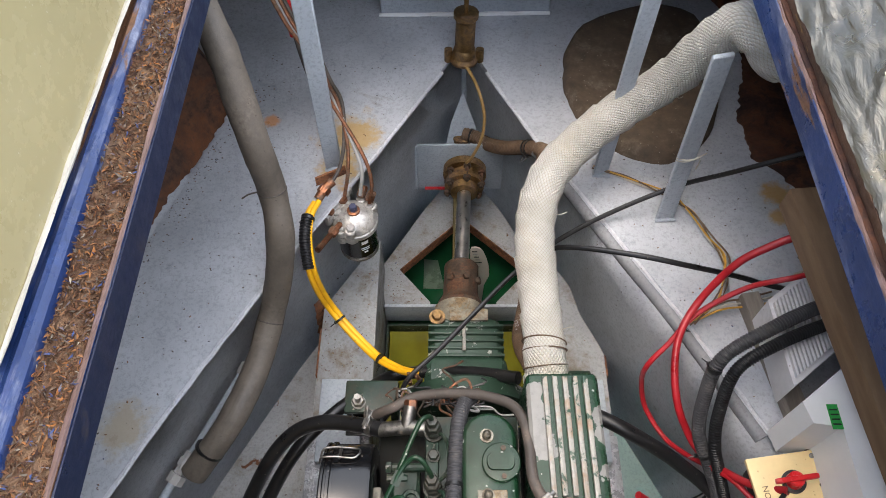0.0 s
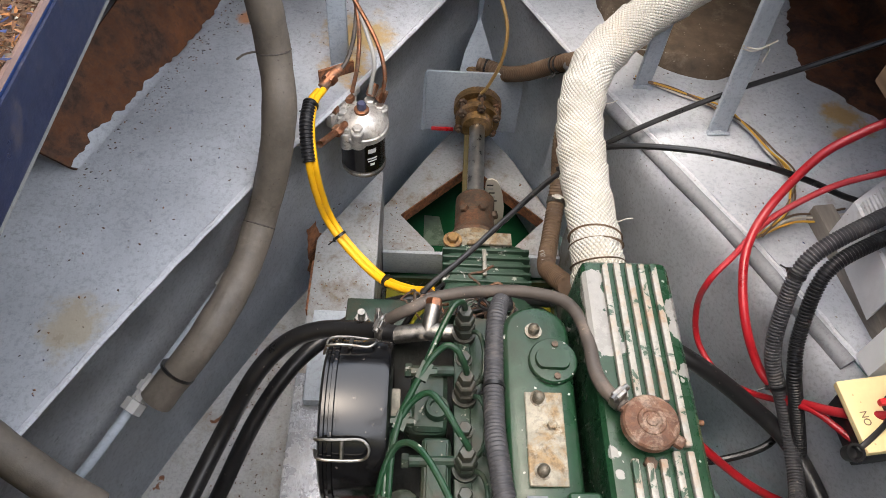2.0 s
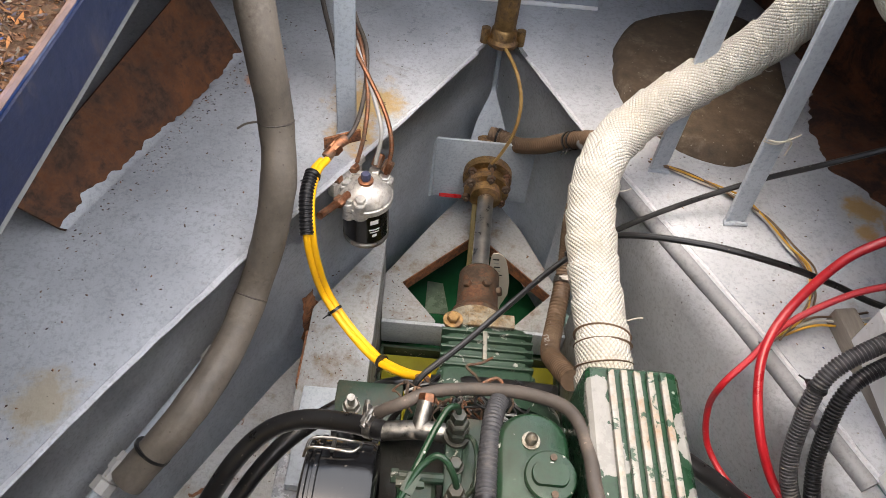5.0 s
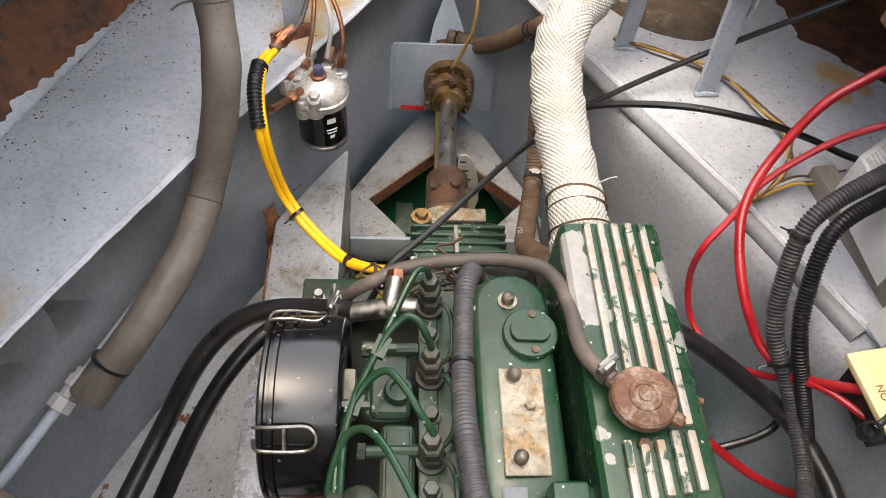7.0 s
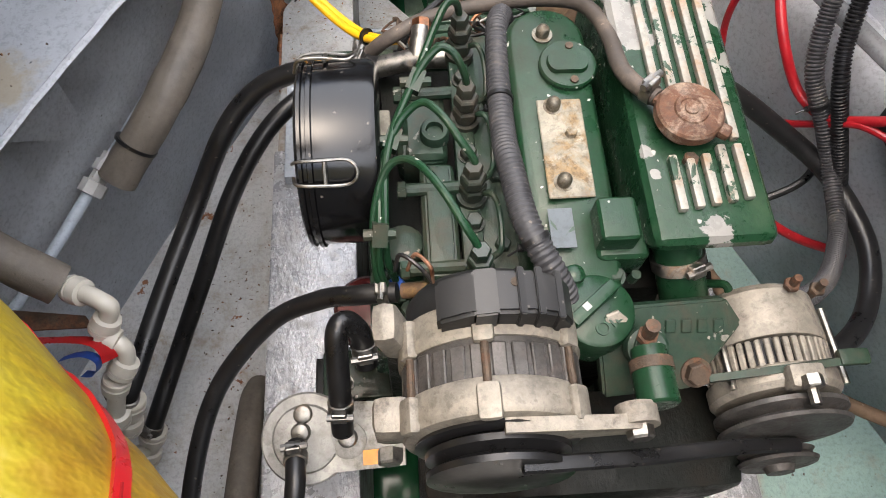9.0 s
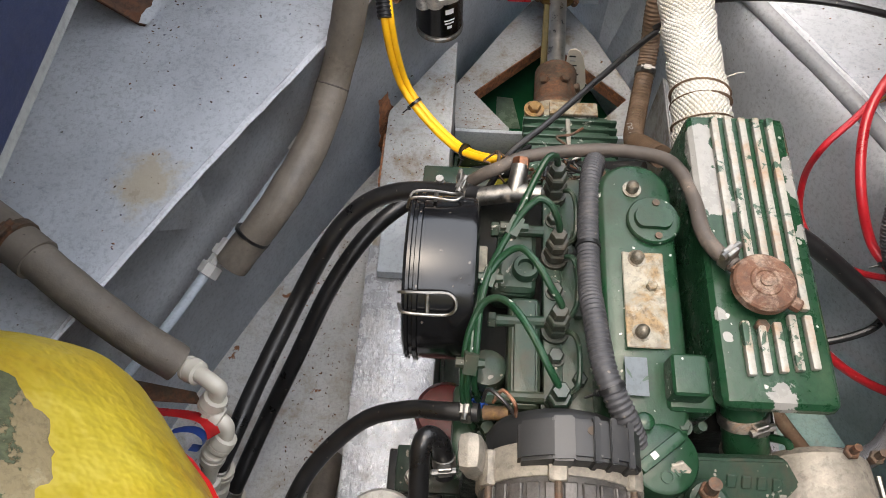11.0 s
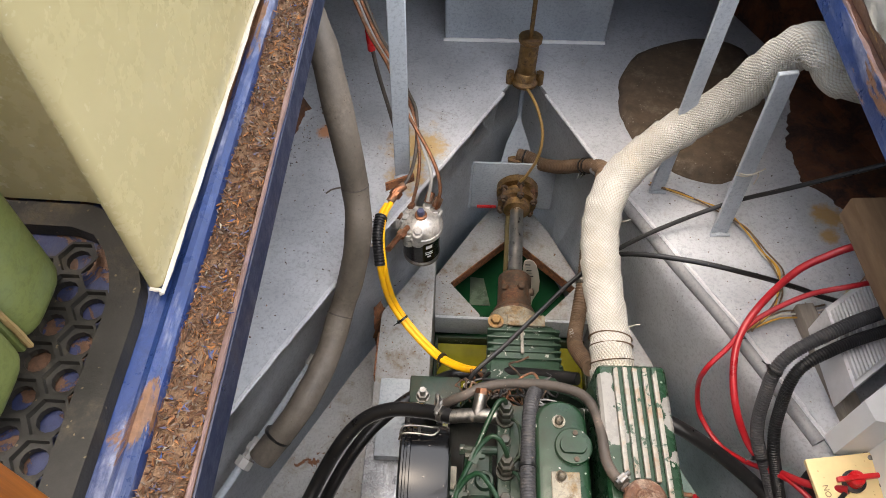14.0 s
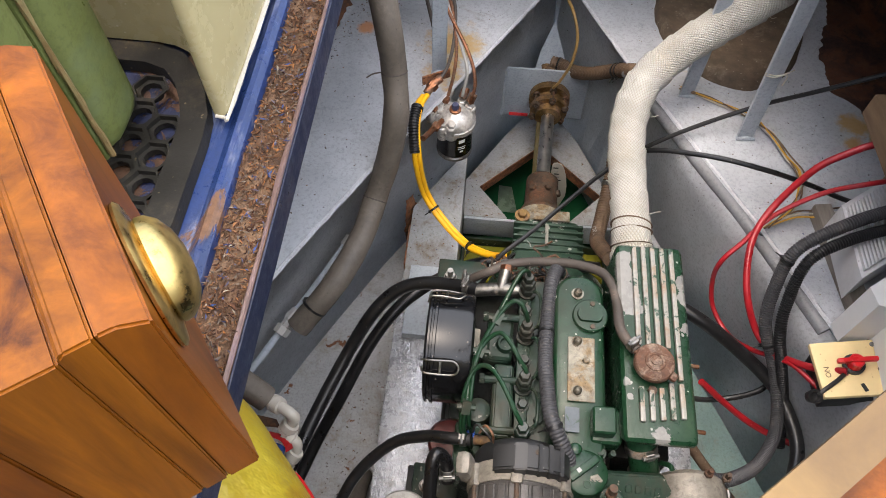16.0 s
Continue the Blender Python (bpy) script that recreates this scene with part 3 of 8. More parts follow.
def make_foamtank():
    m, n, l, b = mat("yellow_spray_foam")
    pos, _ = coords(n, l)
    t = nz(n, l, pos, 9, 8, 0.62, None, 0.4)
    c = ramp(n, l, t, [(0.28, (0.30, 0.175, 0.012)), (0.40, (0.43, 0.30, 0.018)), (0.56, (0.49, 0.37, 0.026)), (0.74, (0.56, 0.45, 0.06))])
    c = blend(n, l, ramp(n, l, nz(n, l, pos, 4, 3), [(0.56, g(0)), (0.70, g(0.55))]), c, (0.40, 0.22, 0.010))
    # blotchy browner lower side, partly its shade put into the colour
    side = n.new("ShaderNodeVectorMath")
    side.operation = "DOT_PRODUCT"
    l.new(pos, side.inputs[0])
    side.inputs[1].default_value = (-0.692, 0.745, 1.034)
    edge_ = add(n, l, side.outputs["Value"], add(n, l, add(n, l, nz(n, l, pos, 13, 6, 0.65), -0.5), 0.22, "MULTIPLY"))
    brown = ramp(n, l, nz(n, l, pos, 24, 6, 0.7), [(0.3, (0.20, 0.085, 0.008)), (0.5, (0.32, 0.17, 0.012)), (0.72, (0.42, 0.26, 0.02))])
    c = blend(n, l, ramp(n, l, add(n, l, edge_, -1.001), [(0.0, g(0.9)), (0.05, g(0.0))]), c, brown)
    l.new(c, b.inputs["Base Color"])
    b.inputs["Roughness"].default_value = 0.45
    h = add(n, l, nz(n, l, pos, 26, 3), add(n, l, nz(n, l, pos, 7, 3), 2.0, "MULTIPLY"))
    bump(n, l, b, h, 0.9, 0.007)
    return m


def make_foil():
    m, n, l, b = mat("crumpled_foil")
    pos, _ = coords(n, l)
    c = ramp(n, l, nz(n, l, pos, 6, 5), [(0.3, (0.20, 0.19, 0.16)), (0.7, (0.36, 0.34, 0.29))])
    c = blend(n, l, ramp(n, l, nz(n, l, pos, 7, 4, 0.6, None, 0.6), [(0.60, g(0)), (0.70, g(0.6))]), c, (0.34, 0.28, 0.15))
    l.new(c, b.inputs["Base Color"])
    b.inputs["Metallic"].default_value = 0.75
    l.new(ramp(n, l, nz(n, l, pos, 18, 4), [(0.35, g(0.24)), (0.65, g(0.42))]), b.inputs["Roughness"])
    bump(n, l, b, nz(n, l, pos, 45, 5, 0.6, (1, 0.35, 1), 0.6), 0.9, 0.005)
    return m


def make_litter():
    m, n, l, b = mat("leaf_litter")
    pos, _ = coords(n, l)
    t = nz(n, l, pos, 70, 8, 0.75)
    c = ramp(n, l, t, [(0.3, (0.03, 0.015, 0.008)), (0.5, (0.11, 0.055, 0.027)), (0.66, (0.2, 0.12, 0.065))])
    c = blend(n, l, ramp(n, l, nz(n, l, pos, 14, 4), [(0.5, g(0)), (0.62, g(0.7))]), c, (0.25, 0.155, 0.09))
    l.new(c, b.inputs["Base Color"])
    l.new(ramp(n, l, nz(n, l, pos, 20, 3), [(0.4, g(0.25)), (0.6, g(0.8))]), b.inputs["Roughness"])
    bump(n, l, b, t, 0.9, 0.006)
    return m


def make_chip():
    m, n, l, b = mat("litter_flakes")
    r = n.new("ShaderNodeNewGeometry").outputs["Random Per Island"]
    l.new(ramp(n, l, r, [(0.0, (0.03, 0.016, 0.012)), (0.38, (0.09, 0.042, 0.023)), (0.58, (0.16, 0.085, 0.045)), (0.70, (0.27, 0.11, 0.035)), (0.80, (0.10, 0.085, 0.07)), (0.90, (0.14, 0.10, 0.07)), (0.985, (0.035, 0.06, 0.16)), (0.993, (0.30, 0.26, 0.20))]), b.inputs["Base Color"])
    b.inputs["Roughness"].default_value = 0.85
    b.inputs["Specular IOR Level"].default_value = 0.2
    return m


def make_fluid(name, col, rough=0.03):
    m, n, l, b = mat(name)
    pos, _ = coords(n, l)
    l.new(ramp(n, l, nz(n, l, pos, 9, 5), [(0.35, tuple(x * 0.6 for x in col)), (0.7, col)]), b.inputs["Base Color"])
    b.inputs["Roughness"].default_value = rough
    b.inputs["IOR"].default_value = 1.36
    return m


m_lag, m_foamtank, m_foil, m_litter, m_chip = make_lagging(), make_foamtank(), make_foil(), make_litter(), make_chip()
m_barefoam = painted("bare_foam", (0.30, 0.23, 0.12), chips=(0.13, 0.14, 0.07), chip_at=0.52, chip_scale=16, dirt=(0.42, 0.36, 0.22), dirt_at=0.55, dirt_scale=30, rough=0.8, relief=0.9, specks=False)
m_redstitch = plain("red_stitching", (0.36, 0.008, 0.012), 0.5, 0.1)
m_oily = make_fluid("oily_bilge_water", (0.20, 0.19, 0.02))
m_wetgreen = make_fluid("wet_green_paint", (0.012, 0.075, 0.03), 0.08)
m_matgrey = plain("sand_mat", (0.095, 0.068, 0.045), 0.8, 0.35, 35, (0.25, 0.22, 0.17), 0.58, 0.5)

# ---- hull, bilge and deck ----
FLOOR, SHELF, TROUGH = 0.10, 0.55, -0.02
APEX = 1.338
EDGE_LEFT = [(-0.9, 1.14), (-0.33, 0.876), (0.335, 0.568), (0.495, 0.490), (0.731, 0.362), (1.005, 0.194), (1.29, 0.032), (1.338, 0.002)]
EDGE_RIGHT = [(-0.9, 1.09), (-0.33, 0.838), (0.335, 0.529), (0.46, 0.470), (0.643, 0.380), (0.88, 0.246), (1.065, 0.141), (1.285, 0.032), (1.338, 0.002)]


def swim_x(y, side=-1):
    """Half width of the tapering swim at the counter plate."""
    line = EDGE_LEFT if side < 0 else EDGE_RIGHT
    for (ya, xa), (yb, xb) in zip(line, line[1:]):
        if y <= yb:
            return xa + (xb - xa) * (y - ya) / (yb - ya)
    return 0.002


def hull_x(y):
    return 0.627 + 0.365 * (0.744 - y)


def structure(name, bm, m, label, smooth=35):
    return solo(name, bm, m, label, name.split("_")[0], "", "structure", smooth)


structure("floor", box(M(), (-0.60, 0.35, FLOOR - 0.01), (0.80, 2.2, 0.02)), m_bilge, "dirty grey painted steel bilge floor with rust specks")
m_teal = painted("teal_bilge_paint", (0.22, 0.33, 0.31), dirt=(0.24, 0.2, 0.14), dirt_at=0.58, rough=0.5, relief=0.5)
structure("floor_2", box(M(), (0.74, 0.35, FLOOR - 0.01), (1.08, 2.2, 0.02)), m_teal, "worn blue-green painted steel bilge floor")

y0 = -0.328
stations = (y0, 0.335, 0.495, 0.643, 0.731, 0.88, 1.005, 1.065, 1.288, APEX)
edge = [(swim_x(y, 1), y) for y in stations]
left = [(-swim_x(y), y) for y in stations] + [(0, APEX), (0, 1.9), (-0.5, 1.9), (-1.3, 1.4), (-1.3, y0)]
right = [(1.3, y0), (1.3, 1.4), (0.5, 1.9), (0, 1.9), (0, APEX)] + edge[::-1]
structure("shelf_left", prism(M(), left, SHELF - 0.01, SHELF), m_plate, "light grey painted steel counter plate with ochre stains")
structure("shelf_right", prism(M(), right, SHELF - 0.01, SHELF), m_plate, "light grey painted steel counter plate with ochre stains")


def swim(side):
    """Swim plate from the shelf's edge to the floor; the starboard one rolls over at its top."""
    bm = M()
    ys = [y0 - 0.4 + (APEX - y0 + 0.4) * k / 24 for k in range(25)]
    if side < 0:
        prof = [(-0.004, SHELF - 0.008), (-0.022, 0.4), (-0.026, 0.25), (-0.026, TROUGH - 0.01)]
    else:
        prof = [(0.004, SHELF - 0.012), (0.006, SHELF - 0.016), (0.018, SHELF - 0.018), (0.031, SHELF - 0.026), (0.040, SHELF - 0.040), (0.044, SHELF - 0.06), (0.046, 0.4), (0.052, TROUGH - 0.01)]
    flare = [-0.004, -0.005, -0.007, -0.010, -0.012, -0.014, -0.022, -0.026]
    nx, ny = 0.844, 0.536
    rows = []
    for y in ys:
        roll = min(max((1.0 - y) / 0.2, 0.0), 1.0) if side > 0 else 1.0
        taper = min(1.0, (APEX - y) / 0.1)
        row = []
        for k, (d, z) in enumerate(prof):
            d = (d * roll + flare[k] * (1 - roll)) * taper
            row.append(bm.verts.new((side * max(swim_x(y, side) - d * nx, 0.002), y - d * ny * roll * taper, z)))
        rows.append(row)
    for a, b in zip(rows, rows[1:]):
        for k in range(len(prof) - 1):
            bm.faces.new((a[k], a[k + 1], b[k + 1], b[k]))
    bmesh.ops.solidify(bm, geom=bm.faces[:], thickness=0.006 * side)
    return bm


structure("wall_swim_left", swim(-1), m_swim, "dark grey painted steel swim plate with rust runs", 60)
structure("wall_swim_right", swim(1), m_swim, "dark grey painted steel swim plate with rolled top edge", 60)

# weld beads along the shelf's edges
for side in (-1, 1):
    bm = M()
    pts = []
    for k in range(60):
        y = -0.25 + 1.5 * k / 59
        pts.append(V((side * (swim_x(y, side) - 0.003 + 0.0015 * noise.noise(V((y * 40, side, 0)))), y, SHELF - 0.004)))
    tube(bm, pts, 0.0045, 6, 1, wob=0.25)
    structure("trim_weld", bm, m_swim, "painted weld bead along the counter plate edge")


structure("trim_stem_weld", tube(M(), [(0.0, APEX - 0.006, 0.02 + 0.05 * k) for k in range(11)], 0.006, 8, 2, wob=0.4), m_frame, "painted weld down the stem of the swim")
structure("wall_hull_left", sheet(M(), (-0.99, 0.3, SHELF - 0.02), (-0.66, 1.9, SHELF - 0.02), (-0.70, 1.9, 1.06), (-1.06, 0.3, 1.06), 0.008), m_rust, "bare dark rusted steel hull side")
bm = M()
pts = [(1.25, 0.2), (0.96, 0.55), (0.86, 0.80), (0.77, 1.0), (0.69, 1.2), (0.61, 1.41), (0.40, 1.85)]
cols = [[bm.verts.new((x, y, SHELF - 0.02)), bm.verts.new((x * 1.08, y, 1.06))] for x, y in pts]
for a, b in zip(cols, cols[1:]):
    bm.faces.new((a[0], b[0], b[1], a[1]))
bmesh.ops.solidify(bm, geom=bm.faces[:], thickness=0.008)
structure("wall_hull_right", bm, m_rust, "bare dark rusted steel hull side")
structure("wall_transom", box(M(), (0, 1.88, 0.8), (1.4, 0.02, 0.6)), m_swim, "dark painted steel stern plating")
for side in (-1, 1):
    structure("wall_outer_left" if side < 0 else "wall_outer_right", box(M(), (side * 1.28, 0.2, 0.55), (0.02, 1.3, 1.1)), m_bounce, "unseen grey hull side toned for bounced light")
structure("wall_bulkhead", box(M(), (0, -0.5, 0.55), (2.6, 0.03, 1.0)), m_bounce, "unseen grey bulkhead under the step, toned for bounced light")

# rusty knee plate on the port shelf, its paint worn back to a ragged line at the foot
knee = thing("knee_plate", (-0.56, 0.95, SHELF), "bare rusty steel knee plate with ragged grey paint at its foot", "steel plate", kind="structure")
KA, KB = V((-0.627, 0.722, SHELF)), V((-0.475, 1.165, SHELF))
KU = V((-0.085, -0.02, 0.115))
part("plate", sheet(M(), KA, KB, KB + KU + V((0.01, 0.05, 0.02)), KA + KU * 0.62, 0.007), m_knee, knee)
part("return_flange", sheet(M(), KB + V((-0.003, 0.001, 0)), KB + V((-0.05, 0.07, 0)), KB + V((-0.12, 0.10, 0.14)), KB + KU + V((0.007, 0.051, 0.02)), 0.007), m_knee, knee)
kn = KU.cross(KB - KA).normalized()
kn = kn if kn.x > 0 else -kn
bm = M()
rows = []
for k in range(141):
    f = k / 140
    p = KA.lerp(KB, f)
    up = 0.010 + 0.010 * noise.noise(p * 25) + 0.007 * noise.noise(p * 90) + 0.006 * math.sin(f * 7)
    rows.append([bm.verts.new(q) for q in (p + kn * 0.010 + V((0, 0, 0.0008)), p + kn * 0.004 + V((0, 0, 0.004)), p + kn * 0.0018 + KU.normalized() * max(up, 0.004), p + KU.normalized() * max(up - 0.001, 0.003) - kn * 0.001)])
for a, b in zip(rows, rows[1:]):
    for i in range(3):
        bm.faces.new((a[i], a[i + 1], b[i + 1], b[i]))
part("paint_edge", bm, m_plate, knee, "ragged edge of grey paint", 60)

# scaling rust over the starboard shelf
bm = M()
rows = []
for k in range(261):
    y = 0.42 + 1.0 * k / 260
    x = max(0.565, 0.652 - 1.0 * (y - 0.922)) if y < 1.16 else 0.565 + 0.04 * math.sin((y - 1.16) * 12)
    x += 0.014 * noise.noise(V((y * 22, 0, 4))) + 0.008 * noise.noise(V((y * 70, 0, 7)))
    rows.append([bm.verts.new(q) for q in ((x, y, SHELF + 0.0003), (x + 0.001, y, SHELF + 0.002), (x + 0.2, y, SHELF + 0.003))])
for a, b in zip(rows, rows[1:]):
    for i in range(2):
        bm.faces.new((a[i], a[i + 1], b[i + 1], b[i]))
structure("trim_rust_right", bm, m_rust, "scaling rust creeping over the painted shelf")

# stern box over the rudder tube
box_ob = thing("rudder_box", (0, 1.5, SHELF), "grey painted steel box around the rudder tube", "steel box", kind="structure")
bm = M()
rz = Matrix.Rotation(radians(1.0), 3, "Z")
box(bm, (0.0, 1.545, 0.77), (0.39, 0.22, 0.44), 0.004, rz, 1)
part("casing", bm, m_frame, box_ob)
bm = M()
tube(bm, [(-0.196 + 0.0392 * k, 1.4275 + 0.0007 * k + 0.001 * (k % 2), SHELF + 0.003) for k in range(11)], 0.005, 6, 2, wob=0.3)
part("sealant_bead", bm, m_white, box_ob, "white sealant bead along the foot")

# engine bearers
for side in (-1, 1):
    ob = thing("engine_bearer", (side * 0.245, 0.3, FLOOR), "grey painted steel engine bearer with dirt and drips", "engine bearer", "engine bearers")
    inner, outer = 0.192, 0.306 if side < 0 else 0.288
    bm = M()
    pl = [(side * inner, -0.4), (side * outer, -0.4), (side * outer, 0.815 if side < 0 else 0.77), (side * 0.214, 0.965 if side < 0 else 0.90), (side * inner, 0.995 if side < 0 else 0.93)]
    if side > 0:
        pl = pl[::-1]
    prism(bm, pl, TROUGH, 0.28, bevel=0.003)
    part("web", bm, m_bearer, ob)
    bm = M()
    box(bm, (side * (inner + outer) / 2, 0.065, 0.288), (outer - inner + 0.004, 0.93, 0.016), 0.004, None, 2)
    part("cap_plate", bm, m_bright, ob, "bright aluminium-painted top plate")
    bm = M()
    box(bm, (side * (inner + outer) / 2 - side * 0.002, 0.555, 0.302), (outer - inner - 0.03, 0.165, 0.028), 0.003)
    part("packing_plate", bm, m_frame, ob)
    bm = M()
    prism(bm, [(side * (outer + 0.0005), 0.66), (side * (outer + 0.004), 0.66), (side * (outer + 0.004), 0.765), (side * (outer + 0.0005), 0.765)][::side], 0.15, 0.277)
    part("rust_patch", bm, m_rustlite, ob, "brown rust scale on the outer face")

# cross member, gussets and wet sump
cross = thing("cross_member", (0, 0.84, FLOOR), "grey painted steel cross member with diamond cut-out", "cross member")
bm = M()
box(bm, (0, 0.899, 0.0925), (0.380, 0.008, 0.075), 0.002)
part("flange", bm, m_frame, cross)
for side in (-1, 1):
    bm = M()
    tip = -0.002 * side
    pl = [(tip, 1.158), (side * 0.160 + 0.003, 1.000), (side * 0.080, 0.909), (side * 0.080, 0.903), (side * 0.189, 0.903), (side * (swim_x(1.005, side) + 0.008), 1.005), (side * 0.100, 1.178), (tip, 1.332)]
    prism(bm, pl if side > 0 else pl[::-1], 0.108, 0.130, bevel=0.001)
    part("gusset", bm, m_bearer, cross)
    bm = M()
    sheet(bm, (tip, 1.155, 0.095), (side * 0.158 + 0.003, 0.999, 0.095), (side * 0.158 + 0.003, 0.999, 0.128), (tip, 1.155, 0.128), 0.003 * side)
    part("rusty_edge", bm, m_rustlite, cross, "rusted cut edge")
bm = M()
box(bm, (0, 0.45, TROUGH - 0.006), (0.40, 1.8, 0.012))
structure("floor_3", bm, m_wetgreen, "wet green painted sump floor")
tray = thing("drip_tray", (0, 0.6, TROUGH), "shallow tray of yellow-green oily water under the gearbox", "drip tray")
bm = M()
for c, s in (((0, 0.882, 0.03), (0.376, 0.006, 0.06)), ((0, 0.2, 0.03), (0.376, 0.006, 0.06)), ((-0.185, 0.54, 0.03), (0.006, 0.68, 0.06)), ((0.185, 0.54, 0.03), (0.006, 0.68, 0.06)), ((0, 0.54, 0.005), (0.37, 0.68, 0.006))):
    box(bm, c, s)
part("pan", bm, m_greenold, tray)
part("oily_water", box(M(), (0, 0.70, 0.032), (0.362, 0.352, 0.004)), m_oily, tray, "yellow-green oily water")

bm = M()
tube(bm, [(swim_x(0.45 + 0.074 * k, 1) - 0.011, 0.45 + 0.074 * k, SHELF - 0.017) for k in range(9)], 0.0135, 14, 4, wob=0.03)
structure("trim_shelf_edge", bm, m_swimdark, "rounded grey painted edge of the shelf", 60)

# deck edges round the opening
structure("deck_left", box(M(), (-0.820, 0.5, 1.076), (0.74, 2.0, 0.05)), m_deck, "worn blue painted steel side deck")
structure("deck_right", box(M(), (0.888, 0.5, 1.055), (0.9, 2.0, 0.05)), m_deck, "worn blue painted steel side deck")
# Unseen undersides added to bounce light onto the shelves.
structure("ceiling_left", box(M(), (-0.808, 0.45, 1.040), (0.90, 1.85, 0.012)), m_bounce, "unseen grey deck underside added to bounce light")
structure("ceiling_right", box(M(), (0.851, 0.45, 1.020), (0.90, 1.85, 0.012)), m_bounce, "unseen grey deck underside added to bounce light")
# Plate out of view, added to cut the light reaching the stern.
structure("deck_aft_2", box(M(), (-0.002, 1.15, 1.075), (0.71, 0.10, 0.02)), m_rust, "unseen steel plate added to shade the stern")
structure("deck_aft", box(M(), (0, 1.56, 1.06), (2.4, 0.72, 0.02)), m_rust, "steel after deck")


def gutter(x_in, sgn):
    """Drain channel round the hatch, lip towards the opening."""
    bm = M()
    prof = [(0.0, 1.058), (0.0, 1.1005), (0.0015, 1.102), (0.003, 1.1005), (0.004, 1.094), (0.044, 1.092), (0.047, 1.104), (0.052, 1.110), (0.058, 1.110), (0.063, 1.105), (0.067, 1.102), (0.11, 1.102), (0.11, 1.075), (0.012, 1.07), (0.008, 1.058)]
    ys = [-0.45, -0.2, 0.0, 0.2, 0.4, 0.6, 0.8, 1.0, 1.2, 1.38]
    rows = [[bm.verts.new((x_in + sgn * d, y, z)) for d, z in prof] for y in ys]
    for a, b in zip(rows, rows[1:]):
        for k in range(len(prof)):
            j = (k + 1) % len(prof)
            bm.faces.new((a[k], a[j], b[j], b[k]))
    bm.faces.new(rows[0])
    bm.faces.new(rows[-1][::-1])
    return bm


structure("trim_gutter_left", gutter(-0.346, -1), m_blue, "worn blue painted steel hatch gutter", 25)
structure("trim_gutter_right", gutter(0.349, 1), m_blue, "worn blue painted steel hatch gutter", 25)
bm = M()
tube(bm, [(-0.3480, -0.4 + 0.2 * k, 1.1016) for k in range(9)], 0.0024, 6, 3, wob=0.9)
structure("trim_lip_left", bm, m_lip, "bare worn edge of the coaming lip")
bm = M()
tube(bm, [(0.3515, -0.4 + 0.05 * k, 1.1018) for k in range(36)], 0.0023, 6, 3, wob=1.2)
structure("trim_lip_right", bm, m_lip, "bare worn edge of the coaming lip")
# Dark rusty strip laid in the gutter behind the lip.
structure("trim_gutter_dirt", box(M(), (0.376, 0.46, 1.0975), (0.042, 1.75, 0.007), 0.003), m_rust, "dark rusty strip filling the gutter")
# Thin sheet on the gutter's inner face, shade painted in as a darker blue.
structure("trim_coaming_left", box(M(), (-0.3445, 0.46, 1.0785), (0.002, 1.83, 0.041)), m_bluedark, "inner face of the hatch coaming, its blue darkened for shade")

litter = solo("leaf_litter", M(), m_litter, "brown rotted leaf dirt lying in the hatch gutter", "dirt", kind="stuff")
bm = M()
nx_, ny_ = 10, 150
grid = []
for j in range(ny_ + 1):
    y = -0.4 + 1.75 * j / ny_
    row = []
    for i in range(nx_ + 1):
        d = 0.003 + 0.0425 * i / nx_
        e = min(i, nx_ - i) / nx_
        h = 1.0965 + 0.005 * (0.4 + noise.noise(V((d * 60, y * 22, 1)))) + 0.004 * noise.noise(V((d * 200, y * 130, 3)))
        row.append(bm.verts.new((-0.346 - d, y, max(h - 0.004 * (e < 0.08), 1.0945))))
    grid.append(row)
for a, b in zip(grid, grid[1:]):
    for i in range(nx_):
        bm.faces.new((a[i], a[i + 1], b[i + 1], b[i]))
finish(bm, None)
bm.to_mesh(litter.data)
bm.free()
bm = M()
rng = random.Random(11)
for k in range(5200):
    y, d = rng.uniform(-0.1, 1.3), rng.uniform(0.004, 0.043)
    h = 1.0965 + 0.005 * (0.4 + noise.noise(V((d * 60, y * 22, 1)))) + 0.003
    s = rng.uniform(0.0008, 0.003) * (1.7 if rng.random() < 0.03 else 1)
    q = Euler((rng.uniform(-0.7, 0.7), rng.uniform(-0.7, 0.7), rng.uniform(0, 6.3))).to_matrix()
    c = V((-0.346 - d, y, max(h, 1.098)))
    vs = [bm.verts.new(c + q @ V(p)) for p in ((-s * 1.5, -s * 0.3, 0.001), (s * 0.5, -s * 0.5, 0.0), (s * 1.5, s * 0.2, 0.0012), (-s * 0.4, s * 0.4, 0.0))]
    top = bm.verts.new(c + q @ V((0, 0, 0.0016)))
    for i in range(4):
        bm.faces.new((vs[i], vs[(i + 1) % 4], top))
    bm.faces.new(vs[::-1])
solo("litter_flakes", bm, m_chip, "flakes of rust, leaf and paint lying on the gutter dirt", "debris", kind="stuff")

# cream locker side with rounded corner
bm = M()
pts = [(-0.413, 1.7)]
for k in range(8):
    a = radians(150) * k / 7
    pts.append((-0.421 + 0.008 * math.cos(a), 0.340 - 0.008 * math.sin(a)))
pts += [(-0.437, 0.357), (-0.444, 0.373), (-0.453, 0.391), (-0.464, 0.407), (-0.478, 0.419), (-0.495, 0.427), (-0.515, 0.430), (-0.60, 0.432), (-1.1, 0.60), (-1.1, 1.7)]
prism(bm, pts, 1.115, 1.47)
structure("wall_locker", bm, m_cream, "cream gloss painted locker side with rounded corner", 30)
bm = M()
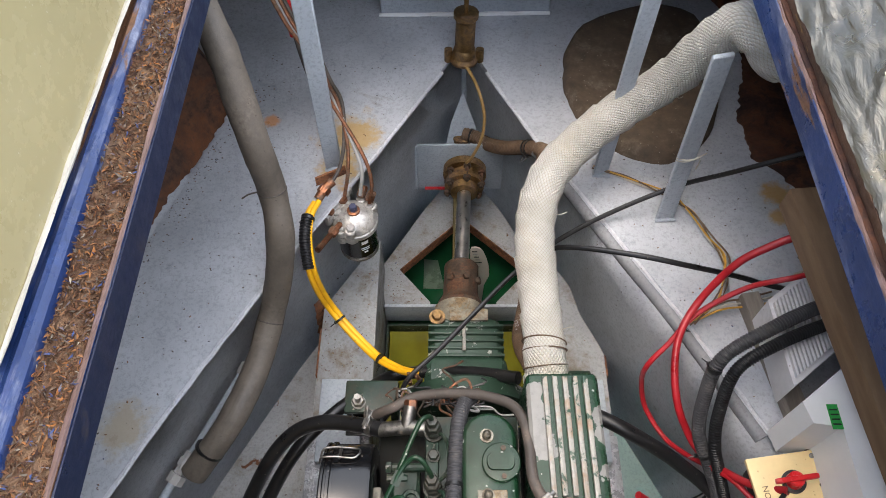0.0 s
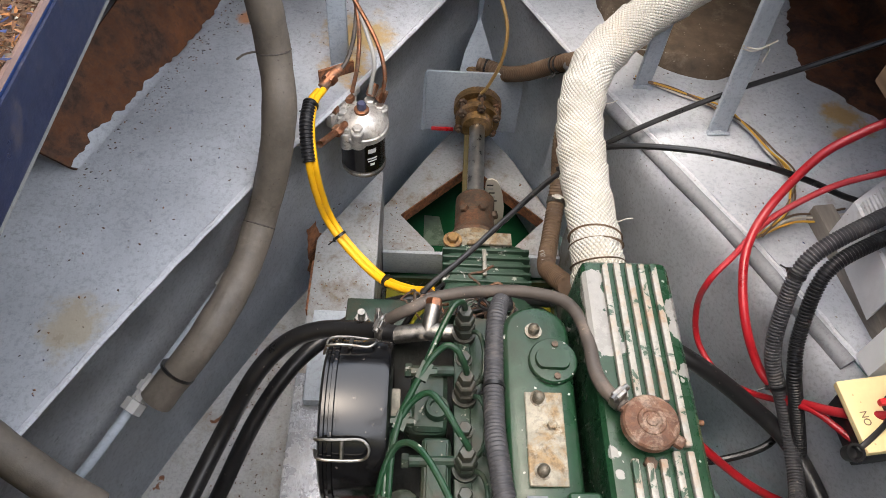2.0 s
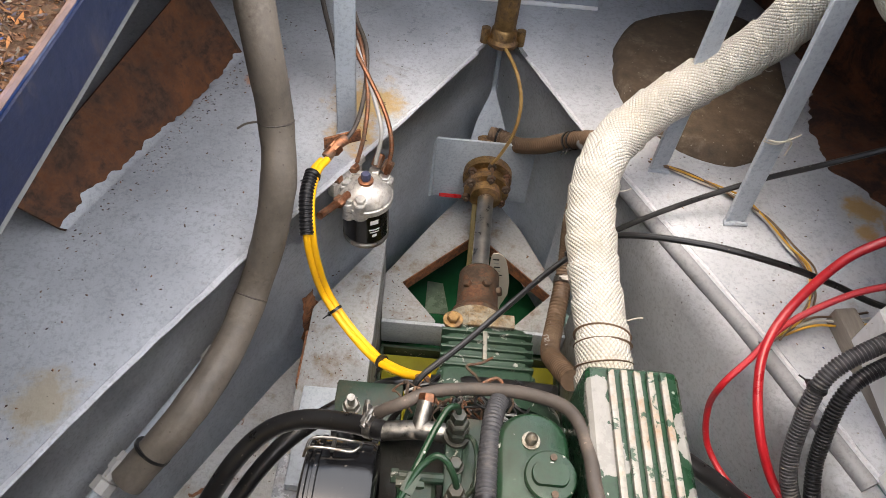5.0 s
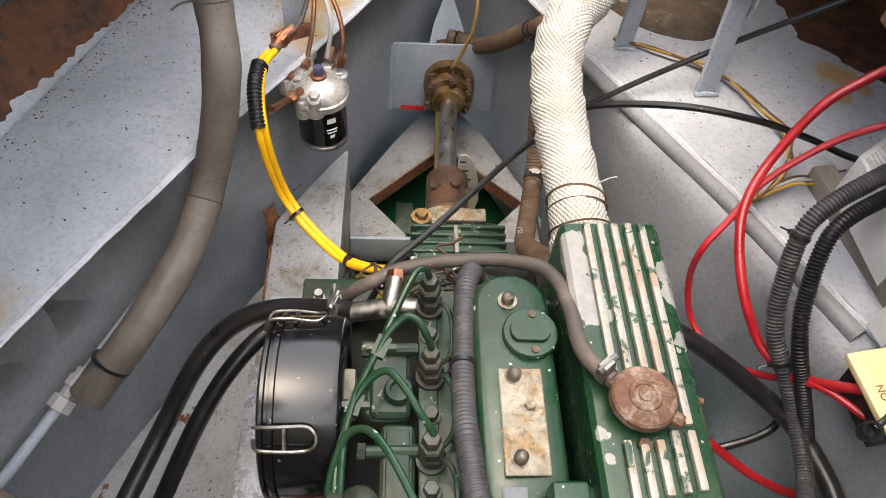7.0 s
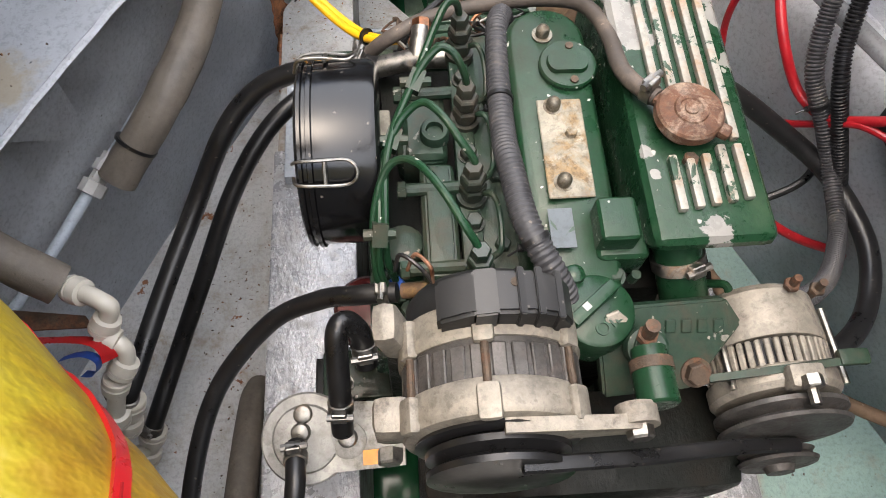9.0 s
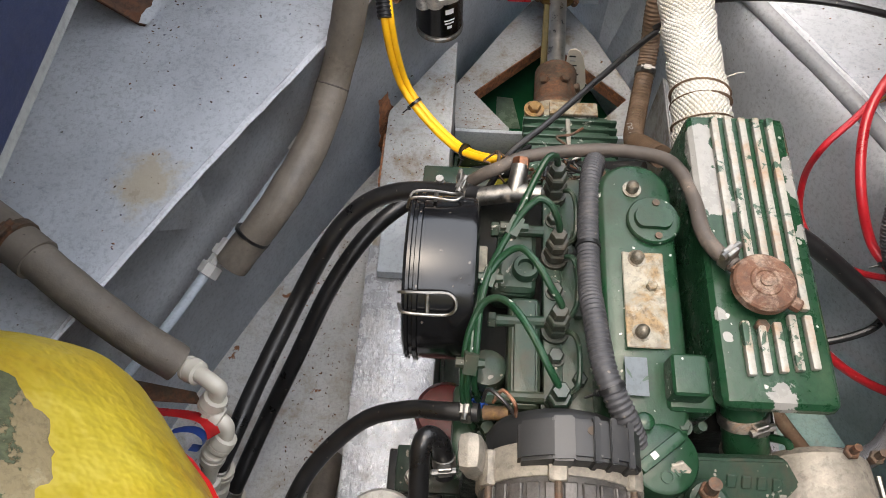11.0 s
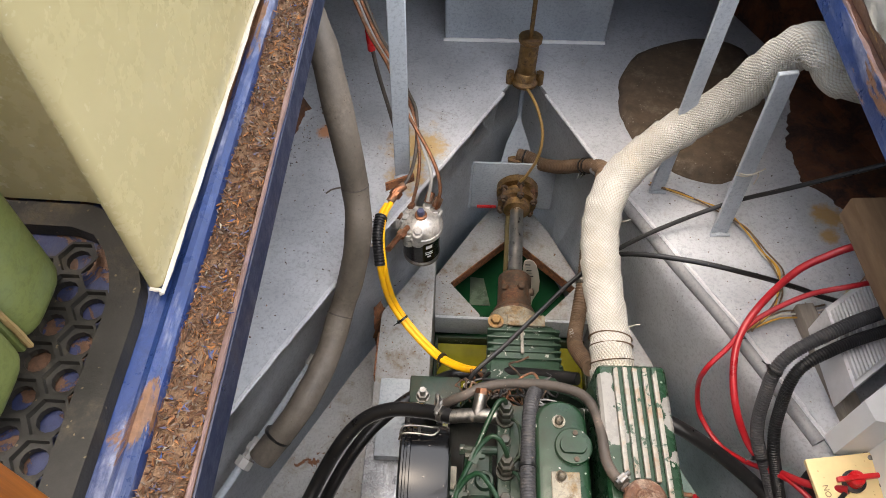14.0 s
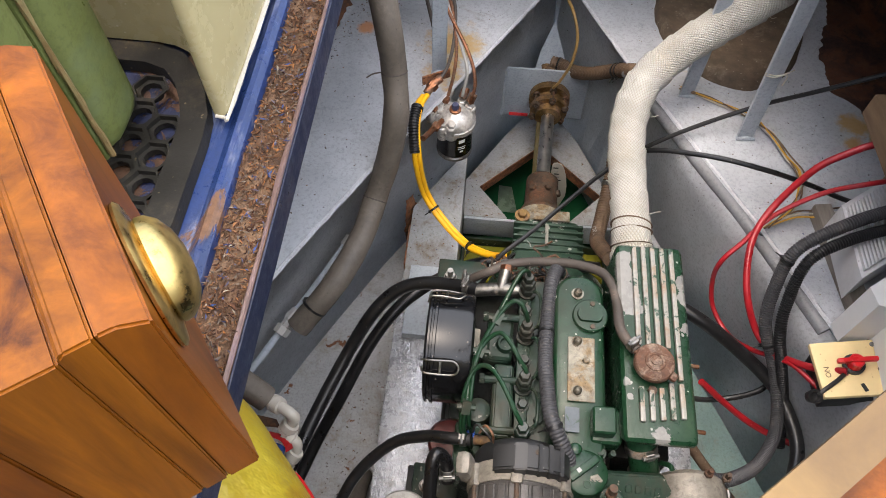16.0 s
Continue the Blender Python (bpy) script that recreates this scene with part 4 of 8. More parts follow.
tube(bm, [(-0.411, 1.35 - 0.1015 * k, 1.116 + 0.002 * noise.noise(V((k, 2, 0)))) for k in range(11)] + [(-0.415, 0.330, 1.116), (-0.424, 0.331, 1.116)], 0.0028, 6, 4, wob=0.5)
structure("trim_locker", bm, m_fitting, "ragged white paint edge at the foot of the locker")
structure("wall_cabin", box(M(), (0, -0.7, 1.28), (2.6, 0.03, 0.42)), m_cream, "cream painted cabin bulkhead")

# ---- engine ----
ENG = Matrix.Translation((-0.008, 0.3, 0.576)) @ Matrix.Rotation(radians(1.2), 4, "X")


def e(x, y, z):
    return ENG @ V((x, y, z))


ER = ENG.to_3x3()
EY, EZ = ER @ V((0, 1, 0)), ER @ V((0, 0, 1))
EX = V((1, 0, 0))
engine = thing("marine_diesel_engine", (0, 0.3, 0.28), "green painted four-cylinder marine diesel engine with flaking paint", "engine")


def ebox(bm, c, s, bevel=0.0, seg=2, mi=0):
    return box(bm, e(*c), s, bevel, ER, seg, mi)


def lettering(word, size, m, name, material, parent, depth=0.0006):
    cu = bpy.data.curves.new(name, "FONT")
    cu.body, cu.size, cu.extrude, cu.align_x, cu.align_y = word, size, depth, "CENTER", "CENTER"
    tmp = bpy.data.objects.new(name, cu)
    me = bpy.data.meshes.new_from_object(tmp)
    bm = bmesh.new()
    bm.from_mesh(me)
    bm.transform(m)
    bpy.data.objects.remove(tmp)
    return part(name, bm, material, parent)


# crankcase and head
bm = M()
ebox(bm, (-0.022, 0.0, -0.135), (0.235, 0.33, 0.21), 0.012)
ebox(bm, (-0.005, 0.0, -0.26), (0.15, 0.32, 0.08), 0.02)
part("crankcase", bm, m_block, engine, "oily crankcase, near black for the shade in the gaps")
bm = M()
ebox(bm, (0.012, 0.002, 0.0), (0.125, 0.32, 0.05), 0.005)
ebox(bm, (-0.054, 0.0, 0.024), (0.020, 0.31, 0.016), 0.004)
head = part("cylinder_head", bm, m_greenold, engine)
for yy in (0.100, 0.013, -0.059, -0.135):
    bm = M()
    lathe(bm, e(-0.052, yy, 0.030), EZ, [(0, 0.0100), (0.004, 0.0100)], 14)
    hexa(bm, e(-0.052, yy, 0.034), EZ, 0.0080, 0.009)
    part("head_bolt", bm, m_darkgreen, head, "oily steel head bolt")
    bm = M()
    hexa(bm, e(-0.027, yy - 0.02, 0.024), EZ, 0.0075, 0.009)
    part("head_bolt", bm, m_darkgreen, head, "oily steel head bolt")

# added front block, mostly hidden by the pulleys, near black in place of shade
bm = M()
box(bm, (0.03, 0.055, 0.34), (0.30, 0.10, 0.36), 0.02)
part("front_shade_block", bm, m_block, engine, "near-black block added at the front in place of shade")

# rocker cover
bm = M()
t = bmesh.new()
outline = []
for k in range(17):
    a = math.pi * k / 16
    outline.append((0.028 + 0.041 * math.cos(a), 0.114 + 0.041 * math.sin(a) ** 0.85))
outline += [(-0.014, -0.10), (-0.011, -0.145), (0.004, -0.172), (0.028, -0.176), (0.052, -0.168), (0.067, -0.14), (0.070, -0.10)]
rings = []
for sx, sy, z in ((1.0, 1.0, 0.018), (1.0, 1.0, 0.052), (0.985, 0.995, 0.061), (0.94, 0.985, 0.069), (0.86, 0.965, 0.0745), (0.80, 0.95, 0.0758)):
    rings.append([t.verts.new(e(0.028 + (x - 0.028) * sx, -0.012 + (y + 0.012) * sy, z - max(0.0, -y - 0.10) * 0.22)) for x, y in outline])
for a, b in zip(rings, rings[1:]):
    for i in range(len(a)):
        q = (i + 1) % len(a)
        t.faces.new((a[i], a[q], b[q], b[i]))
t.faces.new(rings[-1])
t.faces.new(rings[0][::-1])
merge(bm, t)
cover = part("rocker_cover", bm, m_green, engine, "glossy green rocker cover with paint flecks", 50)
bm = M()
ebox(bm, (0.028, -0.005, 0.017), (0.096, 0.335, 0.006), 0.002)
part("gasket_flange", bm, m_rib, cover)
for yb in (0.117, 0.034, -0.045):
    bm = M()
    lathe(bm, e(0.0245, yb, 0.0757), EZ, [(0, 0.0100), (0.002, 0.0100), (0.0022, 0.0066), (0.009, 0.0065), (0.0115, 0.0052), (0.0135, 0.0025), (0.014, 0.0005)], 16)
    part("dome_nut", bm, m_nut, cover, "domed plated nut")
bm = M()
lathe(bm, e(0.0235, -0.129, 0.066), EZ, [(0, 0.0105), (0.003, 0.0100), (0.006, 0.0080), (0.0095, 0.0078), (0.0115, 0.0045)], 16)
part("green_nut", bm, m_green, cover)
bm = M()
ebox(bm, (0.0305, -0.009, 0.0765), (0.041, 0.102, 0.0025), 0.001, 1)
part("number_plate", bm, m_rustplate, cover, "rust-stained bare metal plate")
bm = M()
hexa(bm, e(0.037, 0.004, 0.0777), EZ, 0.0055, 0.006)
part("plate_screw", bm, m_rustplate, cover)
bm = M()
ebox(bm, (0.0175, -0.088, 0.0762), (0.021, 0.037, 0.0010), 0)
part("worn_label", bm, m_greylabel, cover, "worn illegible grey label")
bm = M()
lathe(bm, e(0.044, 0.079, 0.070), EZ, [(0, 0.0275), (0.010, 0.0275), (0.012, 0.026), (0.0125, 0.022)], 32)
breather = part("breather_cap", bm, m_green, cover)
bm = M()
t = bmesh.new()
ring = [(0.011 * math.copysign(1, math.cos(a)) + 0.009 * math.cos(a), 0.0125 * math.sin(a)) for a in [2 * math.pi * k / 28 + 0.01 for k in range(28)]]
up = [t.verts.new(e(0.043 + x * 0.94, 0.079 + y * 0.92, 0.0872)) for x, y in ring]
dn = [t.verts.new(e(0.043 + x, 0.079 + y, 0.0815)) for x, y in ring]
t.faces.new(up)
for k in range(28):
    t.faces.new((dn[k], dn[(k + 1) % 28], up[(k + 1) % 28], up[k]))
bmesh.ops.recalc_face_normals(t, faces=t.faces)
merge(bm, t)
part("raised_panel", bm, m_green, breather)
for yy in (0.098, 0.059):
    bm = M()
    rod(bm, e(0.047, yy, 0.0815), e(0.047, yy, 0.0845), 0.0038, seg=10)
    part("cap_screw", bm, m_couple, breather)

# oil filler
bm = M()
lathe(bm, e(0.0385, -0.160, 0.030), EZ, [(0, 0.0325), (0.034, 0.0325), (0.039, 0.031), (0.041, 0.028)], 32)
filler = part("oil_cap", bm, m_green, engine, "green oil filler cap with raised lettering")
bm = M()
box(bm, e(0.034, -0.157, 0.0765), (0.050, 0.011, 0.013), 0.003, ER @ Matrix.Rotation(radians(39), 3, "Z"))
grip = part("grip_bar", bm, m_green, filler)
bm = M()
box(bm, e(0.027, -0.161, 0.0832), (0.006, 0.006, 0.0010), 0, ER @ Matrix.Rotation(radians(39), 3, "Z"))
part("bare_chip", bm, m_greyplastic, grip)
lettering("OIL", 0.0165, Matrix.Translation(e(0.0455, -0.173, 0.0712)) @ ER.to_4x4() @ Matrix.Rotation(radians(39), 4, "Z"), "raised_letters", m_green, filler, 0.0012)

# rectangular breather housing beside the cover
bm = M()
ebox(bm, (0.061, -0.090, 0.080), (0.034, 0.040, 0.036), 0.006, 3)
ebox(bm, (0.067, -0.092, 0.056), (0.046, 0.052, 0.04), 0.008, 3)
bb = part("breather_box", bm, m_green, engine)
bm = M()
lathe(bm, e(0.060, -0.128, 0.050), EZ, [(0, 0.0095), (0.012, 0.0095)], 12)
hexa(bm, e(0.060, -0.128, 0.062), EZ, 0.0065, 0.006)
part("housing_bolt", bm, m_greenold, bb)
part("white_plug", rod(M(), e(0.079, -0.126, 0.045), e(0.080, -0.126, 0.058), 0.0045, seg=10), m_greenold, bb)

# intake manifold, two castings with cross bars
bm = M()
ebox(bm, (-0.092, 0.050, 0.010), (0.043, 0.078, 0.048), 0.012, 3)
ebox(bm, (-0.095, 0.028, 0.006), (0.050, 0.038, 0.050), 0.015, 3)
lathe(bm, e(-0.083, 0.036, 0.030), EZ, [(0, 0.0145), (0.012, 0.0140), (0.0145, 0.0125), (0.0145, 0.0085), (0.008, 0.0078)], 24)
mani = part("intake_manifold", bm, m_greenold, engine, "dusty green cast intake manifold")
bm = M()
ebox(bm, (-0.083, -0.055, 0.016), (0.033, 0.118, 0.042), 0.008, 3)
ebox(bm, (-0.083, -0.055, 0.038), (0.022, 0.104, 0.006), 0.0025, 2)
part("intake_runner", bm, m_greenold, mani)
for yy in (0.082, -0.024, -0.103):
    bm = M()
    rod(bm, e(-0.112, yy, 0.036), e(-0.064, yy, 0.038), 0.0062, seg=10)
    hexa(bm, e(-0.113, yy, 0.036), -EX, 0.0085, 0.008)
    part("cross_bar", bm, m_greenold, mani)
bm = M()
box(bm, e(-0.130, 0.032, 0.036), (0.012, 0.034, 0.05), 0.003, ER)
part("filter_bracket", bm, m_rustplate, engine, "pale bare bracket behind the filter")
bm = M()
lathe(bm, e(-0.118, -0.065, -0.06), EZ, [(0, 0.022), (0.06, 0.022), (0.068, 0.019), (0.070, 0.010)], 20)
part("fuel_housing", bm, m_greenold, engine)

# injectors with pipes and leak-off
INJ = (0.134, 0.053, -0.031, -0.110)
for k, yi in enumerate(INJ):
    bm = M()
    lathe(bm, e(-0.052, yi, 0.025), EZ, [(0, 0.0145), (0.012, 0.0145), (0.012, 0.0105), (0.024, 0.0105)], 16)
    hexa(bm, e(-0.052, yi, 0.043), EZ, 0.0128, 0.012)
    lathe(bm, e(-0.052, yi, 0.055), EZ, [(0, 0.0085), (0.006, 0.0085)], 14)
    hexa(bm, e(-0.053, yi, 0.061), EZ, 0.0118, 0.012)
    inj = part("injector", bm, m_darkgreen, engine, "dark oily fuel injector")
    bm = M()
    hexa(bm, e(-0.0535, yi + 0.002, 0.073), EZ, 0.0088, 0.012)
    part("union_nut", bm, m_darkgreen, inj)
    if k < 3:
        bm = M()
        yn = INJ[k + 1]
        tube(bm, [e(-0.044, yi - 0.006, 0.050), e(-0.036, yi - 0.014, 0.060), e(-0.030, yi - 0.028, 0.050), e(-0.030, yi - 0.055, 0.040), e(-0.038, yn + 0.012, 0.046), e(-0.047, yn + 0.005, 0.050)], 0.0028, 8, 6)
        part("leak_off_pipe", bm, m_greenold, inj)
FUEL = [
    [(-0.061, 0.436, 0.655), (-0.063, 0.437, 0.668), (-0.067, 0.434, 0.682), (-0.076, 0.427, 0.687), (-0.086, 0.409, 0.682), (-0.097, 0.384, 0.676), (-0.110, 0.354, 0.668), (-0.123, 0.327, 0.660), (-0.134, 0.303, 0.653), (-0.142, 0.270, 0.648), (-0.145, 0.228, 0.638), (-0.147, 0.200, 0.610), (-0.140, 0.188, 0.575), (-0.130, 0.184, 0.552)],
    [(-0.061, 0.356, 0.652), (-0.062, 0.357, 0.667), (-0.067, 0.362, 0.681), (-0.074, 0.370, 0.689), (-0.084, 0.374, 0.691), (-0.094, 0.369, 0.686), (-0.104, 0.358, 0.680), (-0.120, 0.330, 0.669), (-0.131, 0.305, 0.661), (-0.138, 0.272, 0.655), (-0.140, 0.230, 0.640), (-0.140, 0.207, 0.610), (-0.134, 0.202, 0.575)],
    [(-0.060, 0.270, 0.648), (-0.061, 0.274, 0.662), (-0.073, 0.287, 0.675), (-0.086, 0.306, 0.682), (-0.101, 0.323, 0.680), (-0.116, 0.320, 0.672), (-0.129, 0.306, 0.661), (-0.143, 0.275, 0.640), (-0.150, 0.230, 0.628), (-0.150, 0.212, 0.600), (-0.139, 0.212, 0.575)],
    [(-0.062, 0.190, 0.645), (-0.064, 0.194, 0.657), (-0.075, 0.207, 0.672), (-0.091, 0.235, 0.680), (-0.107, 0.261, 0.676), (-0.123, 0.274, 0.668), (-0.138, 0.268, 0.658), (-0.149, 0.240, 0.640), (-0.151, 0.207, 0.615), (-0.148, 0.190, 0.590), (-0.138, 0.178, 0.560)],
]
for pp in FUEL:
    part("injector_pipe", tube(M(), pp, 0.0036, 10, 8), m_green, engine, "bent green painted fuel pipe")
for q, d in (((-0.108, 0.351, 0.673), (-0.45, -1, -0.3)), ((-0.131, 0.302, 0.655), (-0.35, -1, -0.2)), ((-0.145, 0.219, 0.636), (-0.1, -0.7, -0.6))):
    bm = M()
    dd = V(d).normalized()
    lathe(bm, V(q) - dd * 0.010, dd, [(0, 0.0092), (0.020, 0.0092)], 4, start=0.6)
    hexa(bm, V(q) - EX * 0.014, EX, 0.005, 0.028)
    part("pipe_clamp", bm, m_greenold, engine)
bm = M()
ebox(bm, (-0.122, -0.115, -0.075), (0.060, 0.085, 0.09), 0.008)
pump = part("injection_pump", bm, m_green, engine)
for k in range(4):
    bm = M()
    c = V((-0.136 + 0.006 * k, 0.214 - 0.012 * k, 0.540))
    hexa(bm, c, (-0.2, 0, 1), 0.0105, 0.016)
    hexa(bm, c + V((-0.003, 0, 0.016)), (-0.2, 0, 1), 0.0085, 0.010)
    part("delivery_valve", bm, m_bluewire if k == 1 else m_greenold, pump)

# air filter can on its side
af = thing("air_filter", (-0.176, 0.335, 0.51), "glossy black round air filter can with spring clips", "air filter")
AC = V((-0.173, 0.330, 0.594))
bm = M()
R = 0.0880
lathe(bm, AC - V((0.043, 0, 0)), (1, 0, 0), [(0, R * 0.9), (0.002, R * 0.985), (0.004, R + 0.002), (0.007, R + 0.002), (0.008, R - 0.001), (0.011, R - 0.001), (0.012, R + 0.003), (0.016, R + 0.003), (0.017, R), (0.066, R), (0.071, R - 0.002), (0.074, R - 0.008), (0.075, R - 0.03), (0.072, R - 0.032)], 56)
can = part("canister", bm, m_black, af)
for ang, yy in ((47, 0), (140, 0)):
    a = radians(ang)
    nrm = V((0, -math.cos(a), math.sin(a)))
    if ang == 140:
        nrm = V((0, 0.62, 0.78))
    tang = V((1, 0, 0)).cross(nrm)
    c = AC + nrm * (R + 0.004)
    bm = M()
    for sgn in (-1, 1):
        tube(bm, [c + V((-0.045, 0, 0)) - nrm * 0.012 + tang * 0.006 * sgn, c + V((-0.040, 0, 0)) + tang * 0.010 * sgn, c + V((-0.02, 0, 0)) + nrm * 0.002 + tang * 0.011 * sgn, c + V((0.002, 0, 0)) + tang * 0.011 * sgn, c + V((0.010, 0, 0)) + tang * 0.006 * sgn + nrm * 0.002, c + V((0.012, 0, 0)) + nrm * 0.002], 0.0016, 8, 5)
    box(bm, c + V((-0.016, 0, 0)), (0.004, 0.024, 0.005), 0.001, Matrix((V((1, 0, 0)), tang, nrm)).transposed(), 1)
    part("spring_clip", bm, m_zinc, af, "bent wire spring clip")

# Block added below the tank; the shade there is put into its colour.
bm = M()
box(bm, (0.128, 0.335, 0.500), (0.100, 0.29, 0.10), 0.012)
part("manifold", bm, m_block, engine, "near-black block under the header tank, standing in for shade")

# header tank and heat exchanger
hx = thing("header_tank", (0.135, 0.345, 0.6), "green ribbed coolant header tank with flaked white paint", "coolant tank")
HX = Matrix.Translation((0.129, 0.3485, 0.6405)) @ Matrix.Rotation(radians(1.4), 4, "X") @ Matrix.Rotation(radians(0.8), 4, "Z")
HR = HX.to_3x3()


def h(x, y, z):
    return HX @ V((x, y, z))


bm = M()
box(bm, h(0, -0.0065, -0.03), (0.106, 0.322, 0.135), 0.012, HR, 3)
back_ = HX.inverted()
for v in bm.verts:
    q = back_ @ v.co
    if q.y < -0.13 and q.z < -0.02:
        v.co = h(q.x, q.y + 0.060 * min((-0.02 - q.z) / 0.05, 1.0), q.z)
body = part("tank_body", bm, m_tank, hx)
for k in range(5):
    x = -0.026 + 0.0145 * k
    back = (-0.024, -0.022, -0.022, -0.026, -0.075)[k]
    front = (-0.088, -0.092, -0.088, -0.080, -0.080)[k]
    for ya, yb in ((-0.140 + 0.002 * k, front), (back, 0.146)):
        bm = M()
        box(bm, h(x, (ya + yb) / 2, 0.0405), (0.0075, yb - ya, 0.008), 0.002, HR)
        part("rib", bm, m_rib, body, "worn bare rib")
bm = M()
lathe(bm, h(-0.009, -0.056, 0.034), HR @ V((0, 0, 1)), [(0, 0.020), (0.012, 0.020), (0.014, 0.027), (0.018, 0.0295), (0.026, 0.029), (0.028, 0.027), (0.0285, 0.015), (0.0300, 0.014), (0.0300, 0.0105), (0.0288, 0.0095), (0.0288, 0.006), (0.0305, 0.0055), (0.031, 0.002)], 40)
for sgn in (-1, 1):
    box(bm, h(-0.009 + 0.0245 * sgn, -0.056 - 0.018 * sgn, 0.055), (0.016, 0.013, 0.009), 0.004, HR @ Matrix.Rotation(radians(-36), 3, "Z"), 2)
part("pressure_cap", bm, m_cap, hx, "rusty filler pressure cap")
bm = M()
hexa(bm, h(-0.010, -0.092, 0.036), HR @ V((0, 0, 1)), 0.007, 0.008)
part("screw", bm, m_couple, hx)
for ys in (-0.02, -0.125):
    part("stud", rod(M(), h(0.05, ys, -0.028), h(0.085, ys, -0.034), 0.0035), m_copper, hx)
# Capped disc; dark paint replaces the shade inside the port.
bm = M()
lathe(bm, h(0.026, -0.1120, -0.055), HR @ V((0, -1, 0)), [(0, 0.036), (0.001, 0.036), (0.001, 0.033), (-0.045, 0.031)], 28)
part("end_port", bm, m_darkpaint, hx, "end port, a dark disc for the shade in its mouth")
bm = M()
tube(bm, [(0.106, 0.212, 0.645), (0.113, 0.197, 0.628), (0.120, 0.180, 0.606), (0.126, 0.164, 0.587), (0.128, 0.149, 0.566), (0.126, 0.136, 0.54)], 0.0215, 24, 6)
part("coolant_elbow", bm, m_green, hx)
for q in ((0.1155, 0.190, 0.6185), (0.1262, 0.162, 0.5845)):
    part("hose_clip", clip_ring(M(), q, (0.25, -0.65, -0.8), 0.0222, 0.012), m_zinc, hx, "bright worm-drive clip")
bm = M()
tube(bm, [h(0.022, -0.170, -0.055), h(0.032, -0.178, -0.04), h(0.036, -0.19, -0.05), h(0.036, -0.2, -0.075), h(0.026, -0.205, -0.085)], 0.004, 10, 5)
part("vent_pipe", bm, m_green, hx)

# gearbox, coupling, shaft
gear = thing("gearbox", (0, 0.66, 0.3), "finned green gearbox with flaking paint", "gearbox")
GC = V((-0.003, 0.685, 0.343))
GR = Matrix.Rotation(radians(-4), 3, "X")
bm = M()
box(bm, GC, (0.140, 0.098, 0.11), 0.022, GR, 3)
box(bm, GC + V((0, -0.085, 0.005)), (0.16, 0.10, 0.13), 0.03, GR, 3)
lathe(bm, GC + V((0, -0.13, 0)), (0, 1, 0), [(0, 0.125), (0.03, 0.12), (0.045, 0.09)], 32)
gb = part("gear_casing", bm, m_gear, gear)
for k in range(6):
    bm = M()
    box(bm, GC + V((0, -0.050 + 0.0155 * k, 0.049)), (0.146, 0.0060, 0.024), 0.0022, GR)
    part("cooling_fin", bm, m_gear, gb)
bm = M()
box(bm, GC + V((-0.004, 0.0, 0.063)), (0.007, 0.055, 0.006), 0.002, GR)
part("centre_rib", bm, m_rib, gb)
bm = M()
box(bm, GC + V((0.006, 0.052, 0.057)), (0.076, 0.026, 0.006), 0.002, GR)
part("type_plate", bm, m_rustplate, gear, "tarnished brass type plate")
bm = M()
lathe(bm, GC + V((-0.056, 0.047, 0.054)), (0, 0, 1), [(0, 0.016), (0.006, 0.016), (0.006, 0.012)], 18)
hexa(bm, GC + V((-0.056, 0.047, 0.060)), (0, 0, 1), 0.0098, 0.009)
part("filler_plug", bm, m_brass, gear)
SH0, SH1 = V((-0.012, 0.795, 0.287)), V((0.001, 1.12, 0.287))
SD = (SH1 - SH0).normalized()
coup = thing("shaft_coupling", (-0.008, 0.86, 0.25), "rusty clamp coupling on the propeller shaft", "shaft coupling")
bm = M()
lathe(bm, SH0, SD, [(-0.06, 0.05), (0, 0.054), (0.012, 0.054), (0.012, 0.047), (0.018, 0.047)], 30)
part("flange_ring", bm, m_rustplate, coup, "ochre stained flange ring")
bm = M()
lathe(bm, SH0 + SD * 0.018, SD, [(0, 0.047), (0.006, 0.048), (0.016, 0.043), (0.026, 0.038), (0.100, 0.038), (0.106, 0.033), (0.110, 0.024)], 30)
part("hub", bm, m_couple, coup)
for a in (-0.6, 0.3, 1.2):
    bm = M()
    u = V((math.sin(a), 0, math.cos(a)))
    hexa(bm, SH0 + SD * 0.075 + u * 0.036, u, 0.009, 0.009)
    part("clamp_bolt", bm, m_couple, coup)
solo("propeller_shaft", rod(M(), SH0 + SD * 0.10, SH1 + SD * 0.12, 0.0165, seg=28), m_steel, "bright bare steel propeller shaft", "propeller shaft")

# stern gland on its plate
plate = thing("gland_plate", (-0.005, 1.195, 0.2), "grey painted steel plate welded across the swim", "steel plate")
bm = M()
box(bm, (-0.003, 1.196, 0.288), (0.226, 0.006, 0.168), 0.001)
part("plate", bm, m_frame, plate)
for x in (-0.114, 0.108):
    part("weld_bead", tube(M(), [(x, 1.192, 0.206 + 0.0164 * k) for k in range(11)], 0.004, 6, 2, wob=0.6), m_frame, plate)
bm = M()
box(bm, (-0.07, 1.191, 0.209), (0.05, 0.003, 0.010), 0.001)
part("red_lead_patch", bm, m_redrough, plate, "scrap of red primer")
gland = thing("stern_gland", (0, 1.16, 0.24), "tarnished bronze stern gland with studs", "stern gland")
bm = M()
lathe(bm, SH0 + SD * 0.398, -SD, [(-0.03, 0.040), (0.0, 0.040), (0.002, 0.052), (0.022, 0.052), (0.024, 0.038), (0.044, 0.036), (0.044, 0.047), (0.057, 0.047), (0.059, 0.034), (0.076, 0.032), (0.078, 0.020)], 34)
part("gland_body", bm, m_brass, gland)
